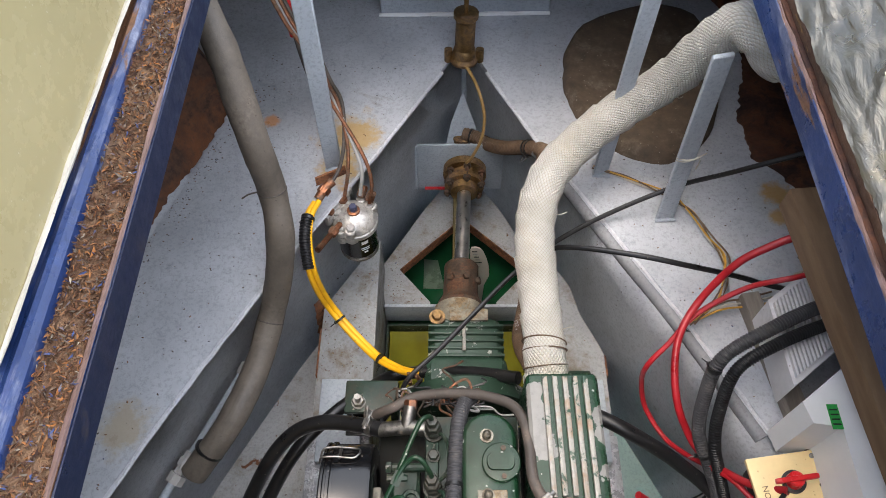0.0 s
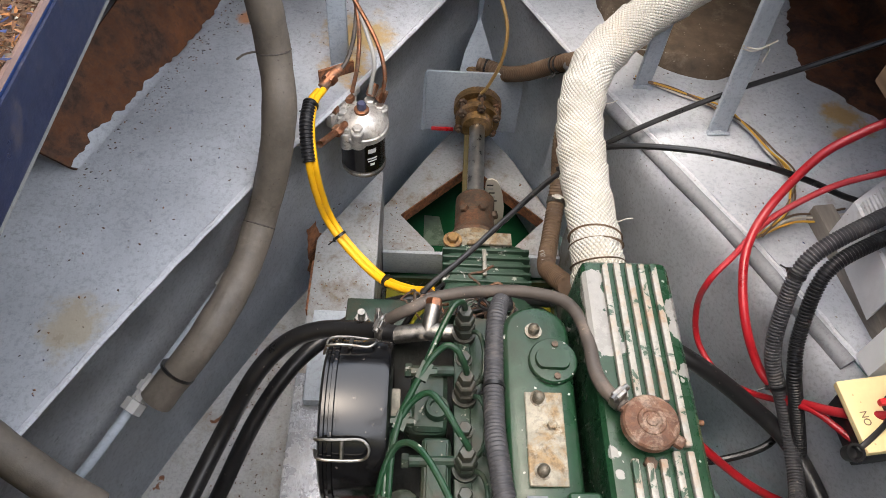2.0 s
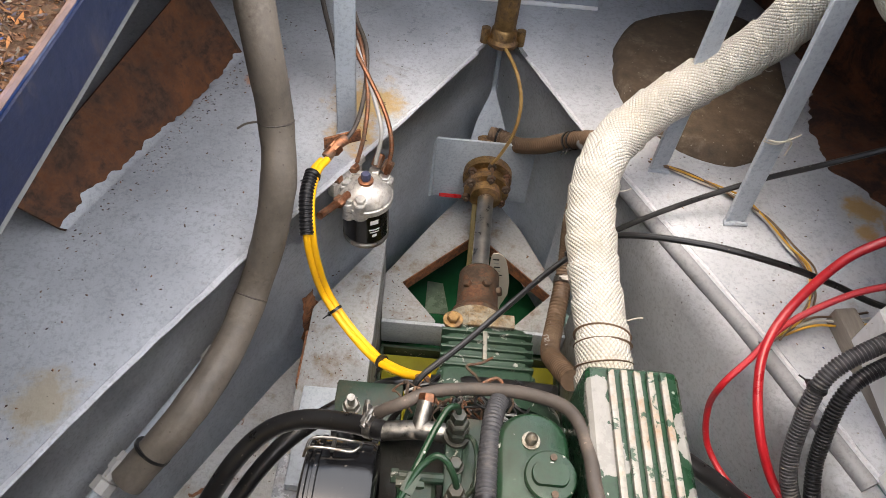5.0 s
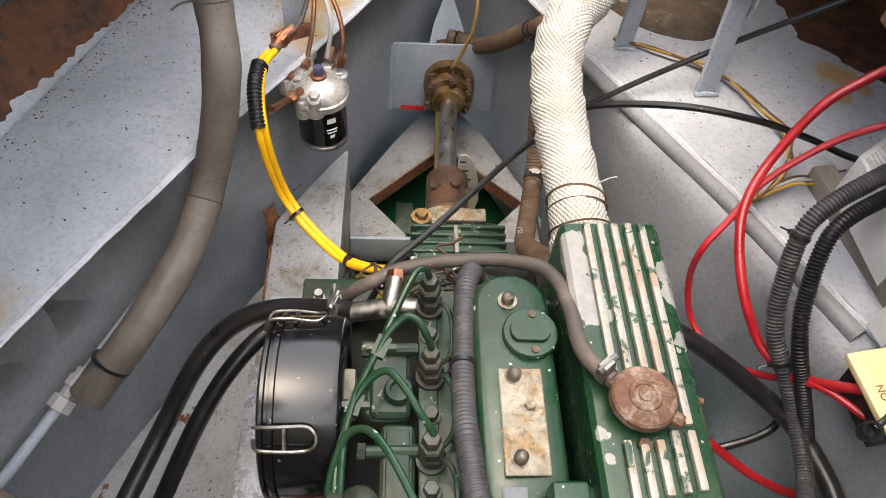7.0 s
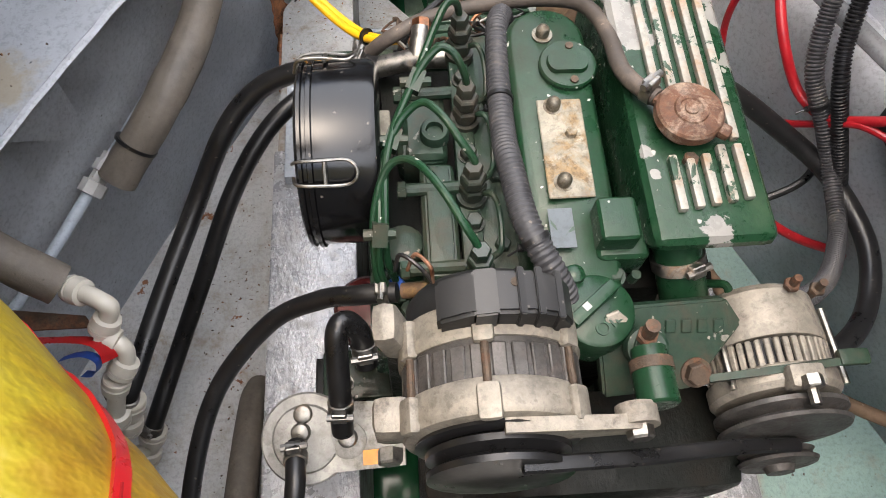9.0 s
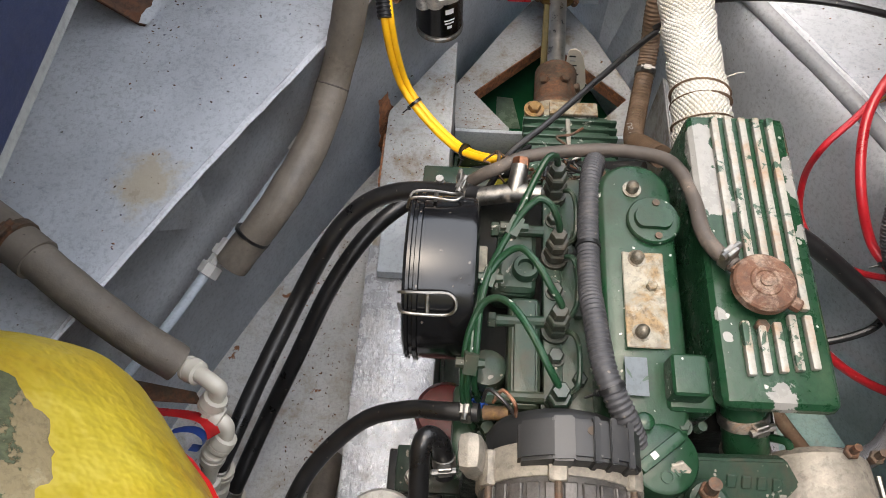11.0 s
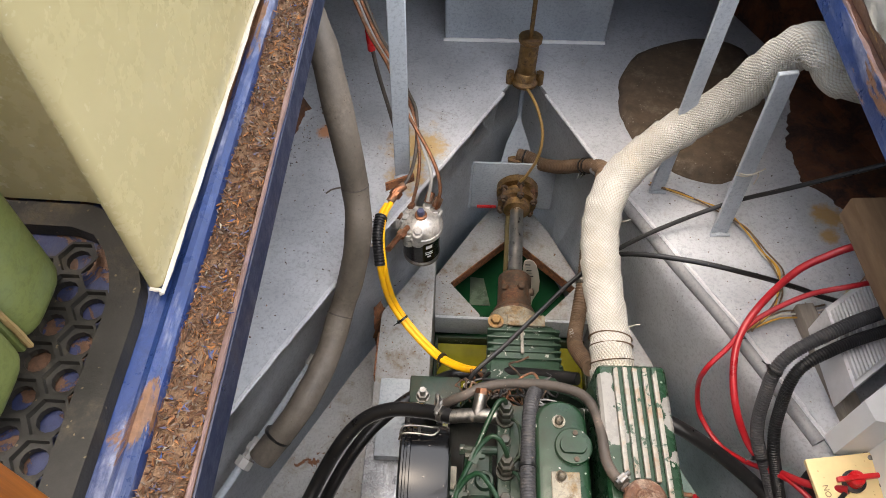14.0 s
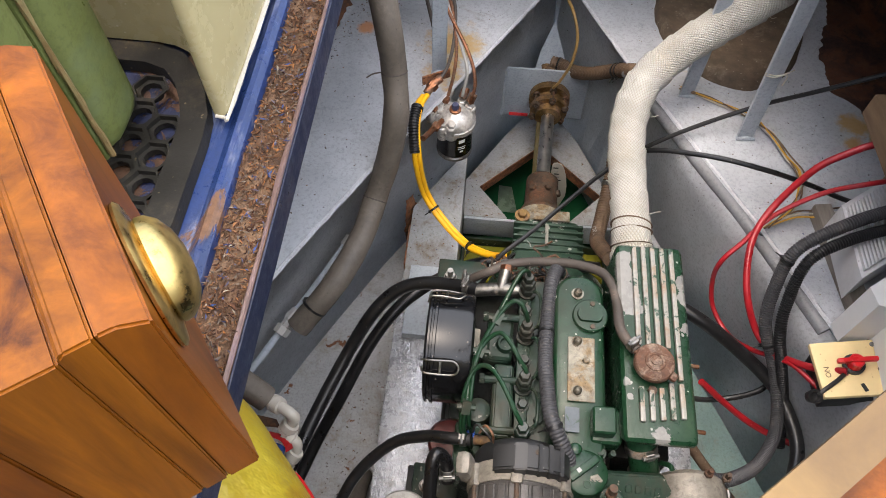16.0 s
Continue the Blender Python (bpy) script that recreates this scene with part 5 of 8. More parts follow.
for k in range(6):
    a = 2 * math.pi * k / 6 + 0.4
    u = V((math.cos(a), 0, math.sin(a))) * 0.043
    bm = M()
    rod(bm, SH0 + SD * 0.395 + u, SH0 + SD * 0.328 + u, 0.0046, seg=8)
    hexa(bm, SH0 + SD * 0.342 + u, -SD, 0.0095, 0.009)
    hexa(bm, SH0 + SD * 0.376 + u, -SD, 0.0095, 0.008)
    part("stud_and_nut", bm, m_couple, gland)
bm = M()
lathe(bm, (-0.003, 1.246, 0.28), (0, 0.05, 1), [(0, 0.020), (0.048, 0.020), (0.050, 0.0235), (0.062, 0.0235), (0.065, 0.020), (0.067, 0.012), (0.067, 0.001)], 26)
part("water_inlet", bm, m_brass, gland, "bronze water inlet stub")
fair = thing("stern_tube_fairing", (0, 1.27, 0.25), "painted pointed plate over the stern tube", "steel plate")
bm = M()
pl = [(-0.040, 1.215), (-0.038, 1.235), (-0.027, 1.262), (-0.011, 1.285), (0, 1.300), (0.011, 1.285), (0.028, 1.262), (0.046, 1.235), (0.052, 1.215)]
t = bmesh.new()
hi = [t.verts.new((x - 0.003, y, 0.300 + (y - 1.215) * 1.6)) for x, y in pl]
lo = [t.verts.new((x - 0.003, y, 0.20)) for x, y in pl]
t.faces.new(hi)
for i in range(len(pl)):
    j = (i + 1) % len(pl)
    t.faces.new((lo[i], lo[j], hi[j], hi[i]))
merge(bm, t)
part("arch_plate", bm, m_frame, fair)

# bronze greaser standing at the shelf's apex
gr = thing("stern_greaser", (0, 1.287, SHELF), "tarnished bronze stern greaser with screw handle", "greaser")
bm = M()
lathe(bm, (-0.003, 1.284, SHELF + 0.001), (0.02, 0.08, 1), [(0, 0.03), (0.008, 0.032), (0.014, 0.026), (0.03, 0.024), (0.034, 0.021), (0.105, 0.021), (0.112, 0.026), (0.122, 0.026), (0.125, 0.012)], 28)
part("barrel", bm, m_brass, gr)
for sgn in (-1, 1):
    bm = M()
    rod(bm, (-0.003 + sgn * 0.034, 1.284, SHELF + 0.0), (-0.003 + sgn * 0.034, 1.287, SHELF + 0.03), 0.009, seg=12)
    part("lug", bm, m_brass, gr)
bm = M()
rod(bm, (-0.001, 1.290, SHELF + 0.12), (0.0, 1.302, SHELF + 0.24), 0.005)
box(bm, (0.0, 1.302, SHELF + 0.24), (0.06, 0.008, 0.01), 0.003)
part("screw_handle", bm, m_brass, gr)
solo("grease_pipe", tube(M(), [(-0.006, 1.270, 0.560), (0.012, 1.238, 0.553), (0.029, 1.200, 0.538), (0.041, 1.168, 0.50), (0.037, 1.155, 0.44), (0.020, 1.160, 0.375), (0.006, 1.165, 0.342)], 0.0036, 10, 8), m_grease, "grubby translucent grease pipe to the stern gland", "pipe")

# red oil filter in the gap beside the engine, shaft guard tag and a limp hose by the shaft
of = thing("oil_filter", (-0.172, 0.235, 0.42), "red spin-on oil filter low beside the engine", "oil filter")
bm = M()
lathe(bm, (-0.168, 0.236, 0.352), (0, -0.12, 1), [(0, 0.036), (0.004, 0.038), (0.085, 0.038), (0.094, 0.033), (0.096, 0.02)], 32)
ofc = part("canister", bm, m_oilred, of)
for k in range(3):
    bm = M()
    for q in range(5):
        a0, a1 = radians(-70 + 12 * q), radians(-70 + 12 * (q + 1) - (4 if q % 2 else 0))
        zz = 0.02 + 0.022 * k
        qs = [V((-0.168, 0.236 - 0.12 * (zz + dz), 0.352 + zz + dz)) + V((math.cos(aa), math.sin(aa), 0.02)) * 0.0386 for aa, dz in ((a0, 0), (a1, 0), (a1, 0.009), (a0, 0.009))]
        bm.faces.new([bm.verts.new(p) for p in qs])
    part("print_bar", bm, m_white if k else m_darkpaint, ofc, "unreadable print")
solo("limp_hose", tube(M(), [(-0.016, 1.125, 0.270), (-0.016, 1.10, 0.245), (-0.017, 1.05, 0.222), (-0.018, 1.0, 0.20), (-0.020, 0.965, 0.16), (-0.020, 0.955, 0.10)], 0.0085, 12, 8, flat=0.5), m_olive, "limp olive brown hose hanging beside the shaft", "hose")
tag = thing("plastic_tag", (0.035, 0.945, TROUGH), "oval white plastic tag with worn print beside the shaft", "tag")
TAG = [(0.018, -0.019), (0.045, -0.019), (0.050, 0.15), (0.060, 0.195), (0.0575, 0.235), (0.050, 0.274), (0.042, 0.302), (0.034, 0.316), (0.024, 0.322), (0.015, 0.320), (0.0125, 0.31)]
card = part("card", slab(M(), TAG, 0.9435, 0.9465, 0.0006), m_fitting, tag)
for k, (x, z, w) in enumerate(((0.022, 0.304, 0.012), (0.024, 0.293, 0.010), (0.027, 0.281, 0.012), (0.030, 0.269, 0.010), (0.032, 0.257, 0.016), (0.034, 0.238, 0.006))):
    part("print_bar", box(M(), (x, 0.943, z), (w, 0.0006, 0.0035)), m_greyplastic if k % 2 else m_darkpaint, card, "unreadable print")
# Flat, pale, glossy patch just above the sump floor.
solo("sump_patch", sheet(M(), (-0.101, 1.118, TROUGH + 0.002), (-0.064, 1.115, TROUGH + 0.002), (-0.045, 1.026, TROUGH + 0.002), (-0.102, 1.027, TROUGH + 0.002), 0.0015), m_palepatch, "pale glossy patch on the sump floor", "scrap")

# ---- engine front end: alternators, pump, bracket, mounts ----
alt = thing("alternator", (-0.058, 0.09, 0.52), "silver cast alternator with black rear cap", "alternator", "alternators")
AX, AZ = -0.058, 0.598
AD = V((0, -1, 0.09)).normalized()


def al(d, x=0.0, z=0.0):
    return V((AX + x, 0.175, AZ)) + AD * d + V((0, 0, z))


bm = M()
lathe(bm, al(0.004), AD, [(0, 0.050), (0.004, 0.062), (0.012, 0.068), (0.05, 0.070)], 40)
part("rear_cap", bm, m_darkpaint, alt, "black plastic rear cap")


reg = part("regulator_cover", slab(M(), [(-0.100, 0.640), (-0.103, 0.688), (-0.080, 0.7035), (-0.062, 0.706), (-0.030, 0.703), (-0.008, 0.692), (0.004, 0.668), (0.004, 0.640)], 0.118, 0.152), m_capgrey, alt, "dark grey plastic regulator cover")
part("pale_panel", slab(M(), [(-0.075, 0.665), (-0.076, 0.704), (-0.058, 0.7075), (-0.056, 0.665)], 0.1165, 0.1535, 0.0015), m_greycover, reg, "lighter grey panel")
for x, zt in ((-0.040, 0.706), (-0.026, 0.704), (-0.010, 0.694)):
    part("cover_rib", slab(M(), [(x - 0.003, 0.66), (x - 0.003, zt + 0.001), (x + 0.003, zt - 0.001), (x + 0.003, 0.66)], 0.116, 0.154, 0.001), m_capgrey, reg)
bm = M()
lathe(bm, al(0.040), AD, [(0, 0.066), (0.002, 0.0755), (0.010, 0.0765), (0.027, 0.0765), (0.031, 0.074)], 44)
rearb = part("rear_bracket", bm, m_alu, alt)
for a in (-60, -8, 48):
    u = V((math.sin(radians(a)), 0, math.cos(radians(a))))
    part("lug", box(M(), al(0.055) + u * 0.078, (0.017, 0.032, 0.011), 0.005, Matrix.Rotation(radians(a), 3, "Y")), m_alu, rearb)
part("mounting_ear", box(M(), al(0.046, -0.080, 0.040), (0.022, 0.034, 0.056), 0.010, Matrix.Rotation(radians(-12), 3, "Y")), m_alu, rearb)
bm = M()
lathe(bm, al(0.070), AD, [(0, 0.0715), (0.033, 0.0715)], 44)
stator = part("stator", bm, m_lam, alt, "dark laminated stator")
for k in range(17):
    a = radians(-100 + 200 * k / 16)
    u = V((math.sin(a), 0, math.cos(a)))
    bm = M()
    box(bm, al(0.0865) + u * 0.0712, (0.0115, 0.033, 0.0050), 0.001, Matrix.Rotation(a, 3, "Y"), 1)
    part("stator_tooth", bm, m_lam, stator)
bm = M()
lathe(bm, al(0.103), AD, [(0, 0.074), (0.004, 0.0765), (0.022, 0.0765), (0.027, 0.073), (0.030, 0.06), (0.030, 0.03)], 44)
frontb = part("front_bracket", bm, m_alu, alt)
for a in (-60, -8, 48):
    u = V((math.sin(radians(a)), 0, math.cos(radians(a))))
    part("lug", box(M(), al(0.116) + u * 0.079, (0.018, 0.028, 0.010), 0.0045, Matrix.Rotation(radians(a), 3, "Y")), m_alu, frontb)
bm = M()
sheet(bm, al(0.126, 0.0, 0.066), al(0.126, 0.105, 0.052), al(0.126, 0.105, 0.030), al(0.126, 0.0, 0.02), 0.011)
lathe(bm, al(0.118, 0.103, 0.042), AD, [(0, 0.016), (0.016, 0.016)], 20)
part("pivot_arm", bm, m_alu, frontb)
part("mounting_ear", box(M(), al(0.112, -0.082, 0.01), (0.03, 0.030, 0.05), 0.008), m_alu, frontb)
for a in (-60, -8, 48):
    u = V((math.sin(radians(a)), 0, math.cos(radians(a))))
    bm = M()
    rod(bm, al(0.045) + u * 0.0765, al(0.125) + u * 0.0765, 0.0033, seg=10)
    part("through_bolt", bm, m_couple, alt)
bm = M()
rod(bm, al(0.036, 0.014, 0.076), al(0.033, 0.014, 0.104), 0.0038, seg=10)
hexa(bm, al(0.035, 0.014, 0.086), (0, 0, 1), 0.008, 0.006)
part("terminal_post", bm, m_couple, alt)
bm = M()
lathe(bm, al(0.136), AD, [(0, 0.048), (0.004, 0.058), (0.009, 0.058), (0.014, 0.047), (0.019, 0.058), (0.024, 0.058), (0.027, 0.04), (0.028, 0.016)], 40)
lathe(bm, al(0.131), AD, [(0, 0.064), (0.004, 0.066), (0.006, 0.06)], 40)
part("pulley", bm, m_rubber, alt, "dark fan and belt pulley")
for x, z in ((0.103, 0.042), (-0.085, -0.005)):
    bm = M()
    hexa(bm, al(0.132, x, z), AD, 0.0105, 0.012)
    part("mounting_bolt", bm, m_zinc, alt)
for k in range(2):
    bm = M()
    tube(bm, [al(0.0, -0.075 + 0.01 * k, 0.06), al(-0.006, -0.07 + 0.012 * k, 0.078), al(0.006, -0.055 + 0.008 * k, 0.078), al(0.012, -0.045, 0.06)], 0.0018, 8, 6)
    part("lead", bm, m_copper if k else m_rubber, alt)

alt2 = thing("alternator", (0.195, 0.09, 0.5), "smaller silver alternator with slotted casing", "alternator", "alternators")
A2 = V((0.196, 0.166, 0.560))


def a2(d, x=0.0, z=0.0):
    return A2 + AD * d + V((x, 0, z))


bm = M()
lathe(bm, a2(0), AD, [(0, 0.03), (0.002, 0.046), (0.010, 0.054), (0.050, 0.0555), (0.053, 0.054)], 40)
part("rear_casing", bm, m_alu, alt2)
bm = M()
lathe(bm, a2(0.052), AD, [(0, 0.047), (0.026, 0.047)], 32)
core = part("winding_core", bm, m_darkpaint, alt2, "dark windings behind the slots")
for k in range(24):
    a = radians(-95 + 190 * k / 23)
    u = V((math.sin(a), 0, math.cos(a)))
    bm = M()
    box(bm, a2(0.065) + u * 0.052, (0.005, 0.028, 0.005), 0.001, Matrix.Rotation(a, 3, "Y"), 1)
    part("casing_bar", bm, m_alu, core)
bm = M()
lathe(bm, a2(0.077), AD, [(0, 0.052), (0.003, 0.056), (0.016, 0.056), (0.021, 0.052), (0.023, 0.03)], 40)
box(bm, a2(0.088, 0.0, 0.056), (0.03, 0.02, 0.02), 0.005)
part("front_casing", bm, m_alu, alt2)
bm = M()
sheet(bm, a2(0.080, -0.075, 0.050), a2(0.074, 0.05, 0.063), a2(0.072, 0.052, 0.060), a2(0.078, -0.07, 0.036), 0.006)
box(bm, a2(0.074, 0.045, 0.059), (0.026, 0.014, 0.008), 0.003)
part("adjuster_strap", bm, m_greenold, alt2, "green slotted adjusting strap")
bm = M()
hexa(bm, a2(0.09, 0.0, 0.066), AD, 0.009, 0.01)
rod(bm, a2(0.088, 0.0, 0.064), a2(0.112, 0.0, 0.062), 0.0045, seg=8)
part("adjuster_bolt", bm, m_zinc, alt2)
for x in (-0.048, 0.050):
    bm = M()
    rod(bm, a2(0.02, x, 0.03), a2(0.09, x, 0.03), 0.0032, seg=8)
    part("casing_bolt", bm, m_zinc, alt2)
for x, z in ((0.015, 0.058), (0.045, 0.044)):
    bm = M()
    rod(bm, a2(0.006, x, z - 0.012), a2(0.004, x, z + 0.014), 0.0038, seg=8)
    hexa(bm, a2(0.005, x, z - 0.002), (0, 0, 1), 0.007, 0.005)
    part("terminal", bm, m_couple, alt2)
bm = M()
lathe(bm, a2(0.103), AD, [(0, 0.045), (0.003, 0.056), (0.007, 0.056), (0.012, 0.044), (0.017, 0.056), (0.020, 0.054), (0.022, 0.02)], 36)
part("pulley", bm, m_lam, alt2)

drive = thing("belt_drive", (0.0, 0.0, 0.4), "grey drive pulley and worn black belt", "pulley")
bm = M()
lathe(bm, (AX + 0.005, -0.01, 0.545), AD, [(0, 0.02), (0.0, 0.058), (0.006, 0.062), (0.012, 0.062), (0.016, 0.056), (0.020, 0.056), (0.024, 0.062), (0.03, 0.062), (0.034, 0.056), (0.038, 0.056), (0.042, 0.062), (0.05, 0.062), (0.052, 0.03)], 44)
part("drive_pulley", bm, m_greyplastic, drive)
bm = M()
lathe(bm, (0.205, 0.035, 0.525), AD, [(0, 0.02), (0.002, 0.034), (0.006, 0.03), (0.010, 0.036), (0.013, 0.034), (0.014, 0.014), (0.020, 0.012)], 30)
part("idler_pulley", bm, m_lam, drive)
bm = M()
rngp = [(AX + 0.012, 0.018, 0.655), (0.05, 0.022, 0.632), (0.14, 0.03, 0.600), (0.205, 0.033, 0.570)]
tube(bm, rngp, 0.0065, 8, 6, flat=0.6)
tube(bm, [(0.205, 0.033, 0.490), (0.1, 0.02, 0.475), (0.0, 0.0, 0.478)], 0.0065, 8, 6, flat=0.6)
part("belt", bm, m_rubber, drive)

# water pump bracket with its raised maker's mark shown as bars
br = thing("pump_bracket", (0.085, 0.12, 0.55), "green cast coolant bracket with raised marks", "bracket")
BR = Matrix.Translation((0.088, 0.118, 0.618)) @ Matrix.Rotation(radians(32), 4, "X")
bm = M()
t = bmesh.new()
pl = [(-0.058, 0.030), (0.052, 0.034), (0.066, 0.012), (0.044, -0.016), (0.024, -0.042), (-0.052, -0.046)]
hi = [t.verts.new(BR @ V((x, y, 0.006))) for x, y in pl]
lo = [t.verts.new(BR @ V((x, y, -0.010))) for x, y in pl]
t.faces.new(hi)
t.faces.new(lo[::-1])
for i in range(len(pl)):
    j = (i + 1) % len(pl)
    t.faces.new((lo[i], lo[j], hi[j], hi[i]))
bmesh.ops.recalc_face_normals(t, faces=t.faces)
bmesh.ops.bevel(t, geom=t.edges[:], offset=0.0025, segments=2, affect="EDGES")
merge(bm, t)
part("bracket_plate", bm, m_greenold, br)
for k in range(4):
    bm = M()
    box(bm, BR @ V((0.004 + 0.0135 * k, 0.013 - 0.0005 * k, 0.0072)), (0.0085, 0.0115, 0.0025), 0.0008, BR.to_3x3(), 1)
    part("raised_bar", bm, m_greenold, br)
for x, y, m in ((-0.044, 0.020, m_alu), (0.026, -0.028, m_couple)):
    bm = M()
    lathe(bm, BR @ V((x, y, 0.006)), BR.to_3x3() @ V((0, 0, 1)), [(0, 0.013), (0.002, 0.013)], 18)
    hexa(bm, BR @ V((x, y, 0.008)), BR.to_3x3() @ V((0, 0, 1)), 0.0105, 0.009)
    part("bracket_bolt", bm, m, br)
bm = M()
lathe(bm, (0.066, 0.105, 0.640), (0, -0.35, 1), [(-0.01, 0.017), (0.004, 0.017), (0.006, 0.013), (0.010, 0.013), (0.010, 0.008)], 22)
part("lug_eye", bm, m_greenold, br)
bm = M()
lathe(bm, (0.064, 0.102, 0.648), (0, -1, 0.05), [(0, 0.014), (0.012, 0.0145), (0.012, 0.0165), (0.044, 0.0165), (0.046, 0.0145)], 26)
part("spacer_tube", bm, m_green, br)
bm = M()
lathe(bm, (0.064, 0.092, 0.6485), (0, -1, 0.05), [(0, 0.0172), (0.009, 0.0172)], 26)
part("rust_band", bm, m_couple, br, "rusty band on the spacer")
bm = M()
rod(bm, (0.062, 0.108, 0.652), (0.062, 0.112, 0.676), 0.006, seg=10)
hexa(bm, (0.062, 0.109, 0.655), (0, 0.1, 1), 0.0085, 0.007)
part("sender_unit", bm, m_couple, br, "coppery threaded sender")

# fuel lift pump
lp = thing("fuel_lift_pump", (-0.21, 0.085, 0.42), "round silver cast fuel pump with banjo bolts", "fuel pump")
PD = V((0, -0.25, 1)).normalized()
PC = V((-0.231, 0.085, 0.452))
bm = M()
lathe(bm, PC, PD, [(-0.03, 0.03), (-0.012, 0.034), (-0.008, 0.044), (0.0, 0.046), (0.003, 0.044), (0.004, 0.034), (0.010, 0.032), (0.012, 0.026), (0.012, 0.01)], 44)
lathe(bm, PC + V((0.042, -0.004, 0.0)), PD, [(-0.01, 0.018), (0.008, 0.018), (0.010, 0.014)], 24)
sheet(bm, PC + V((0.02, -0.035, -0.002)), PC + V((0.098, -0.032, 0.002)), PC + V((0.098, 0.030, 0.012)), PC + V((0.02, 0.034, 0.008)), 0.014)
part("pump_body", bm, m_alu2, lp)
bm = M()
sheet(bm, PC + V((0.056, -0.030, 0.0015)), PC + V((0.083, -0.029, 0.0025)), PC + V((0.083, -0.015, 0.006)), PC + V((0.056, -0.016, 0.005)), 0.001)
part("orange_label", bm, m_orange, lp, "orange label with worn digits")
for dx, dy in ((-0.002, 0.022), (-0.004, 0.004), (0.042, -0.004)):
    bm = M()
    lathe(bm, PC + V((dx, dy, 0.012)), PD, [(0, 0.0098), (0.007, 0.0096), (0.010, 0.008), (0.011, 0.005)], 18)
    part("banjo_bolt", bm, m_zinc, lp, "bright domed bolt")

# flexible mounts
for (x, y, z, tall) in ((-0.196, 0.553, 0.307, 0.132), (-0.205, 0.180, 0.296, 0.035), (0.205, 0.59, 0.307, 0.09), (0.205, 0.18, 0.296, 0.035)):
    ob = thing("engine_mount", (x, y, z), "green steel engine foot on a rubber mount", "engine mount", "engine mounts")
    bm = M()
    box(bm, (x, y, z + 0.006), (0.075, 0.062, 0.012), 0.003)
    lathe(bm, (x, y, z + 0.012), (0, 0, 1), [(0, 0.028), (tall * 0.3, 0.022), (tall * 0.5, 0.022)], 24)
    part("rubber_block", bm, m_rubber, ob)
    bm = M()
    s = 1 if x < 0 else -1
    box(bm, (x + s * 0.022, y, z + tall), (0.094, 0.06, 0.014), 0.004)
    box(bm, (x + s * 0.062, y, z + tall - 0.03), (0.014, 0.06, 0.07), 0.003)
    part("foot", bm, m_greenold, ob)
    bm = M()
    lathe(bm, (x, y - 0.012, z + tall + 0.007), (0, 0, 1), [(0, 0.0125), (0.002, 0.0125)], 18)
    hexa(bm, (x, y - 0.012, z + tall + 0.009), (0, 0, 1), 0.0115, 0.010)
    rod(bm, (x, y - 0.012, z + tall + 0.008), (x, y - 0.012, z + tall + 0.036), 0.0055, seg=12)
    part("stud_and_nut", bm, m_zinc, ob)

# ---- hoses, pipes and cables ----
def hose(name, pts, r, material, label, category="hose", ribs=None, seg=14, n=10, group="", clips=(), ties=(), flat=1.0):
    ob = thing(name, V(pts[len(pts) // 2]), label, category, group)
    part("sleeve", tube(M(), pts, r, seg, n, None, ribs, 0.0, 0, flat), material, ob)
    line = curve_points(pts, 20)
    for f in clips:
        i = min(int(f * (len(line) - 1)), len(line) - 2)
        part("hose_clip", clip_ring(M(), line[i], line[i + 1] - line[i], r), m_zinc, ob, "worm-drive hose clip")
    for f in ties:
        i = min(int(f * (len(line) - 1)), len(line) - 2)
        part("cable_tie", tie(M(), line[i], line[i + 1] - line[i], r), m_rubber, ob, "black cable tie")
    return ob


# lagged exhaust
ex_pts = [(0.112, 0.5, 0.612), (0.113, 0.549, 0.627), (0.111, 0.608, 0.632), (0.108, 0.686, 0.637), (0.108, 0.768, 0.654), (0.121, 0.83, 0.676), (0.148, 0.882, 0.682), (0.208, 0.937, 0.705), (0.279, 0.972, 0.745), (0.336, 0.975, 0.806), (0.369, 0.955, 0.897), (0.389, 0.925, 0.959), (0.408, 0.896, 0.962), (0.429, 0.877, 0.945), (0.462, 0.871, 0.938), (0.514, 0.87, 0.93), (0.618, 0.866, 0.922)]
exh = thing("exhaust_pipe", (0.147, 0.841, 0.585), "exhaust pipe lagged in white woven fibreglass tape", "exhaust pipe")


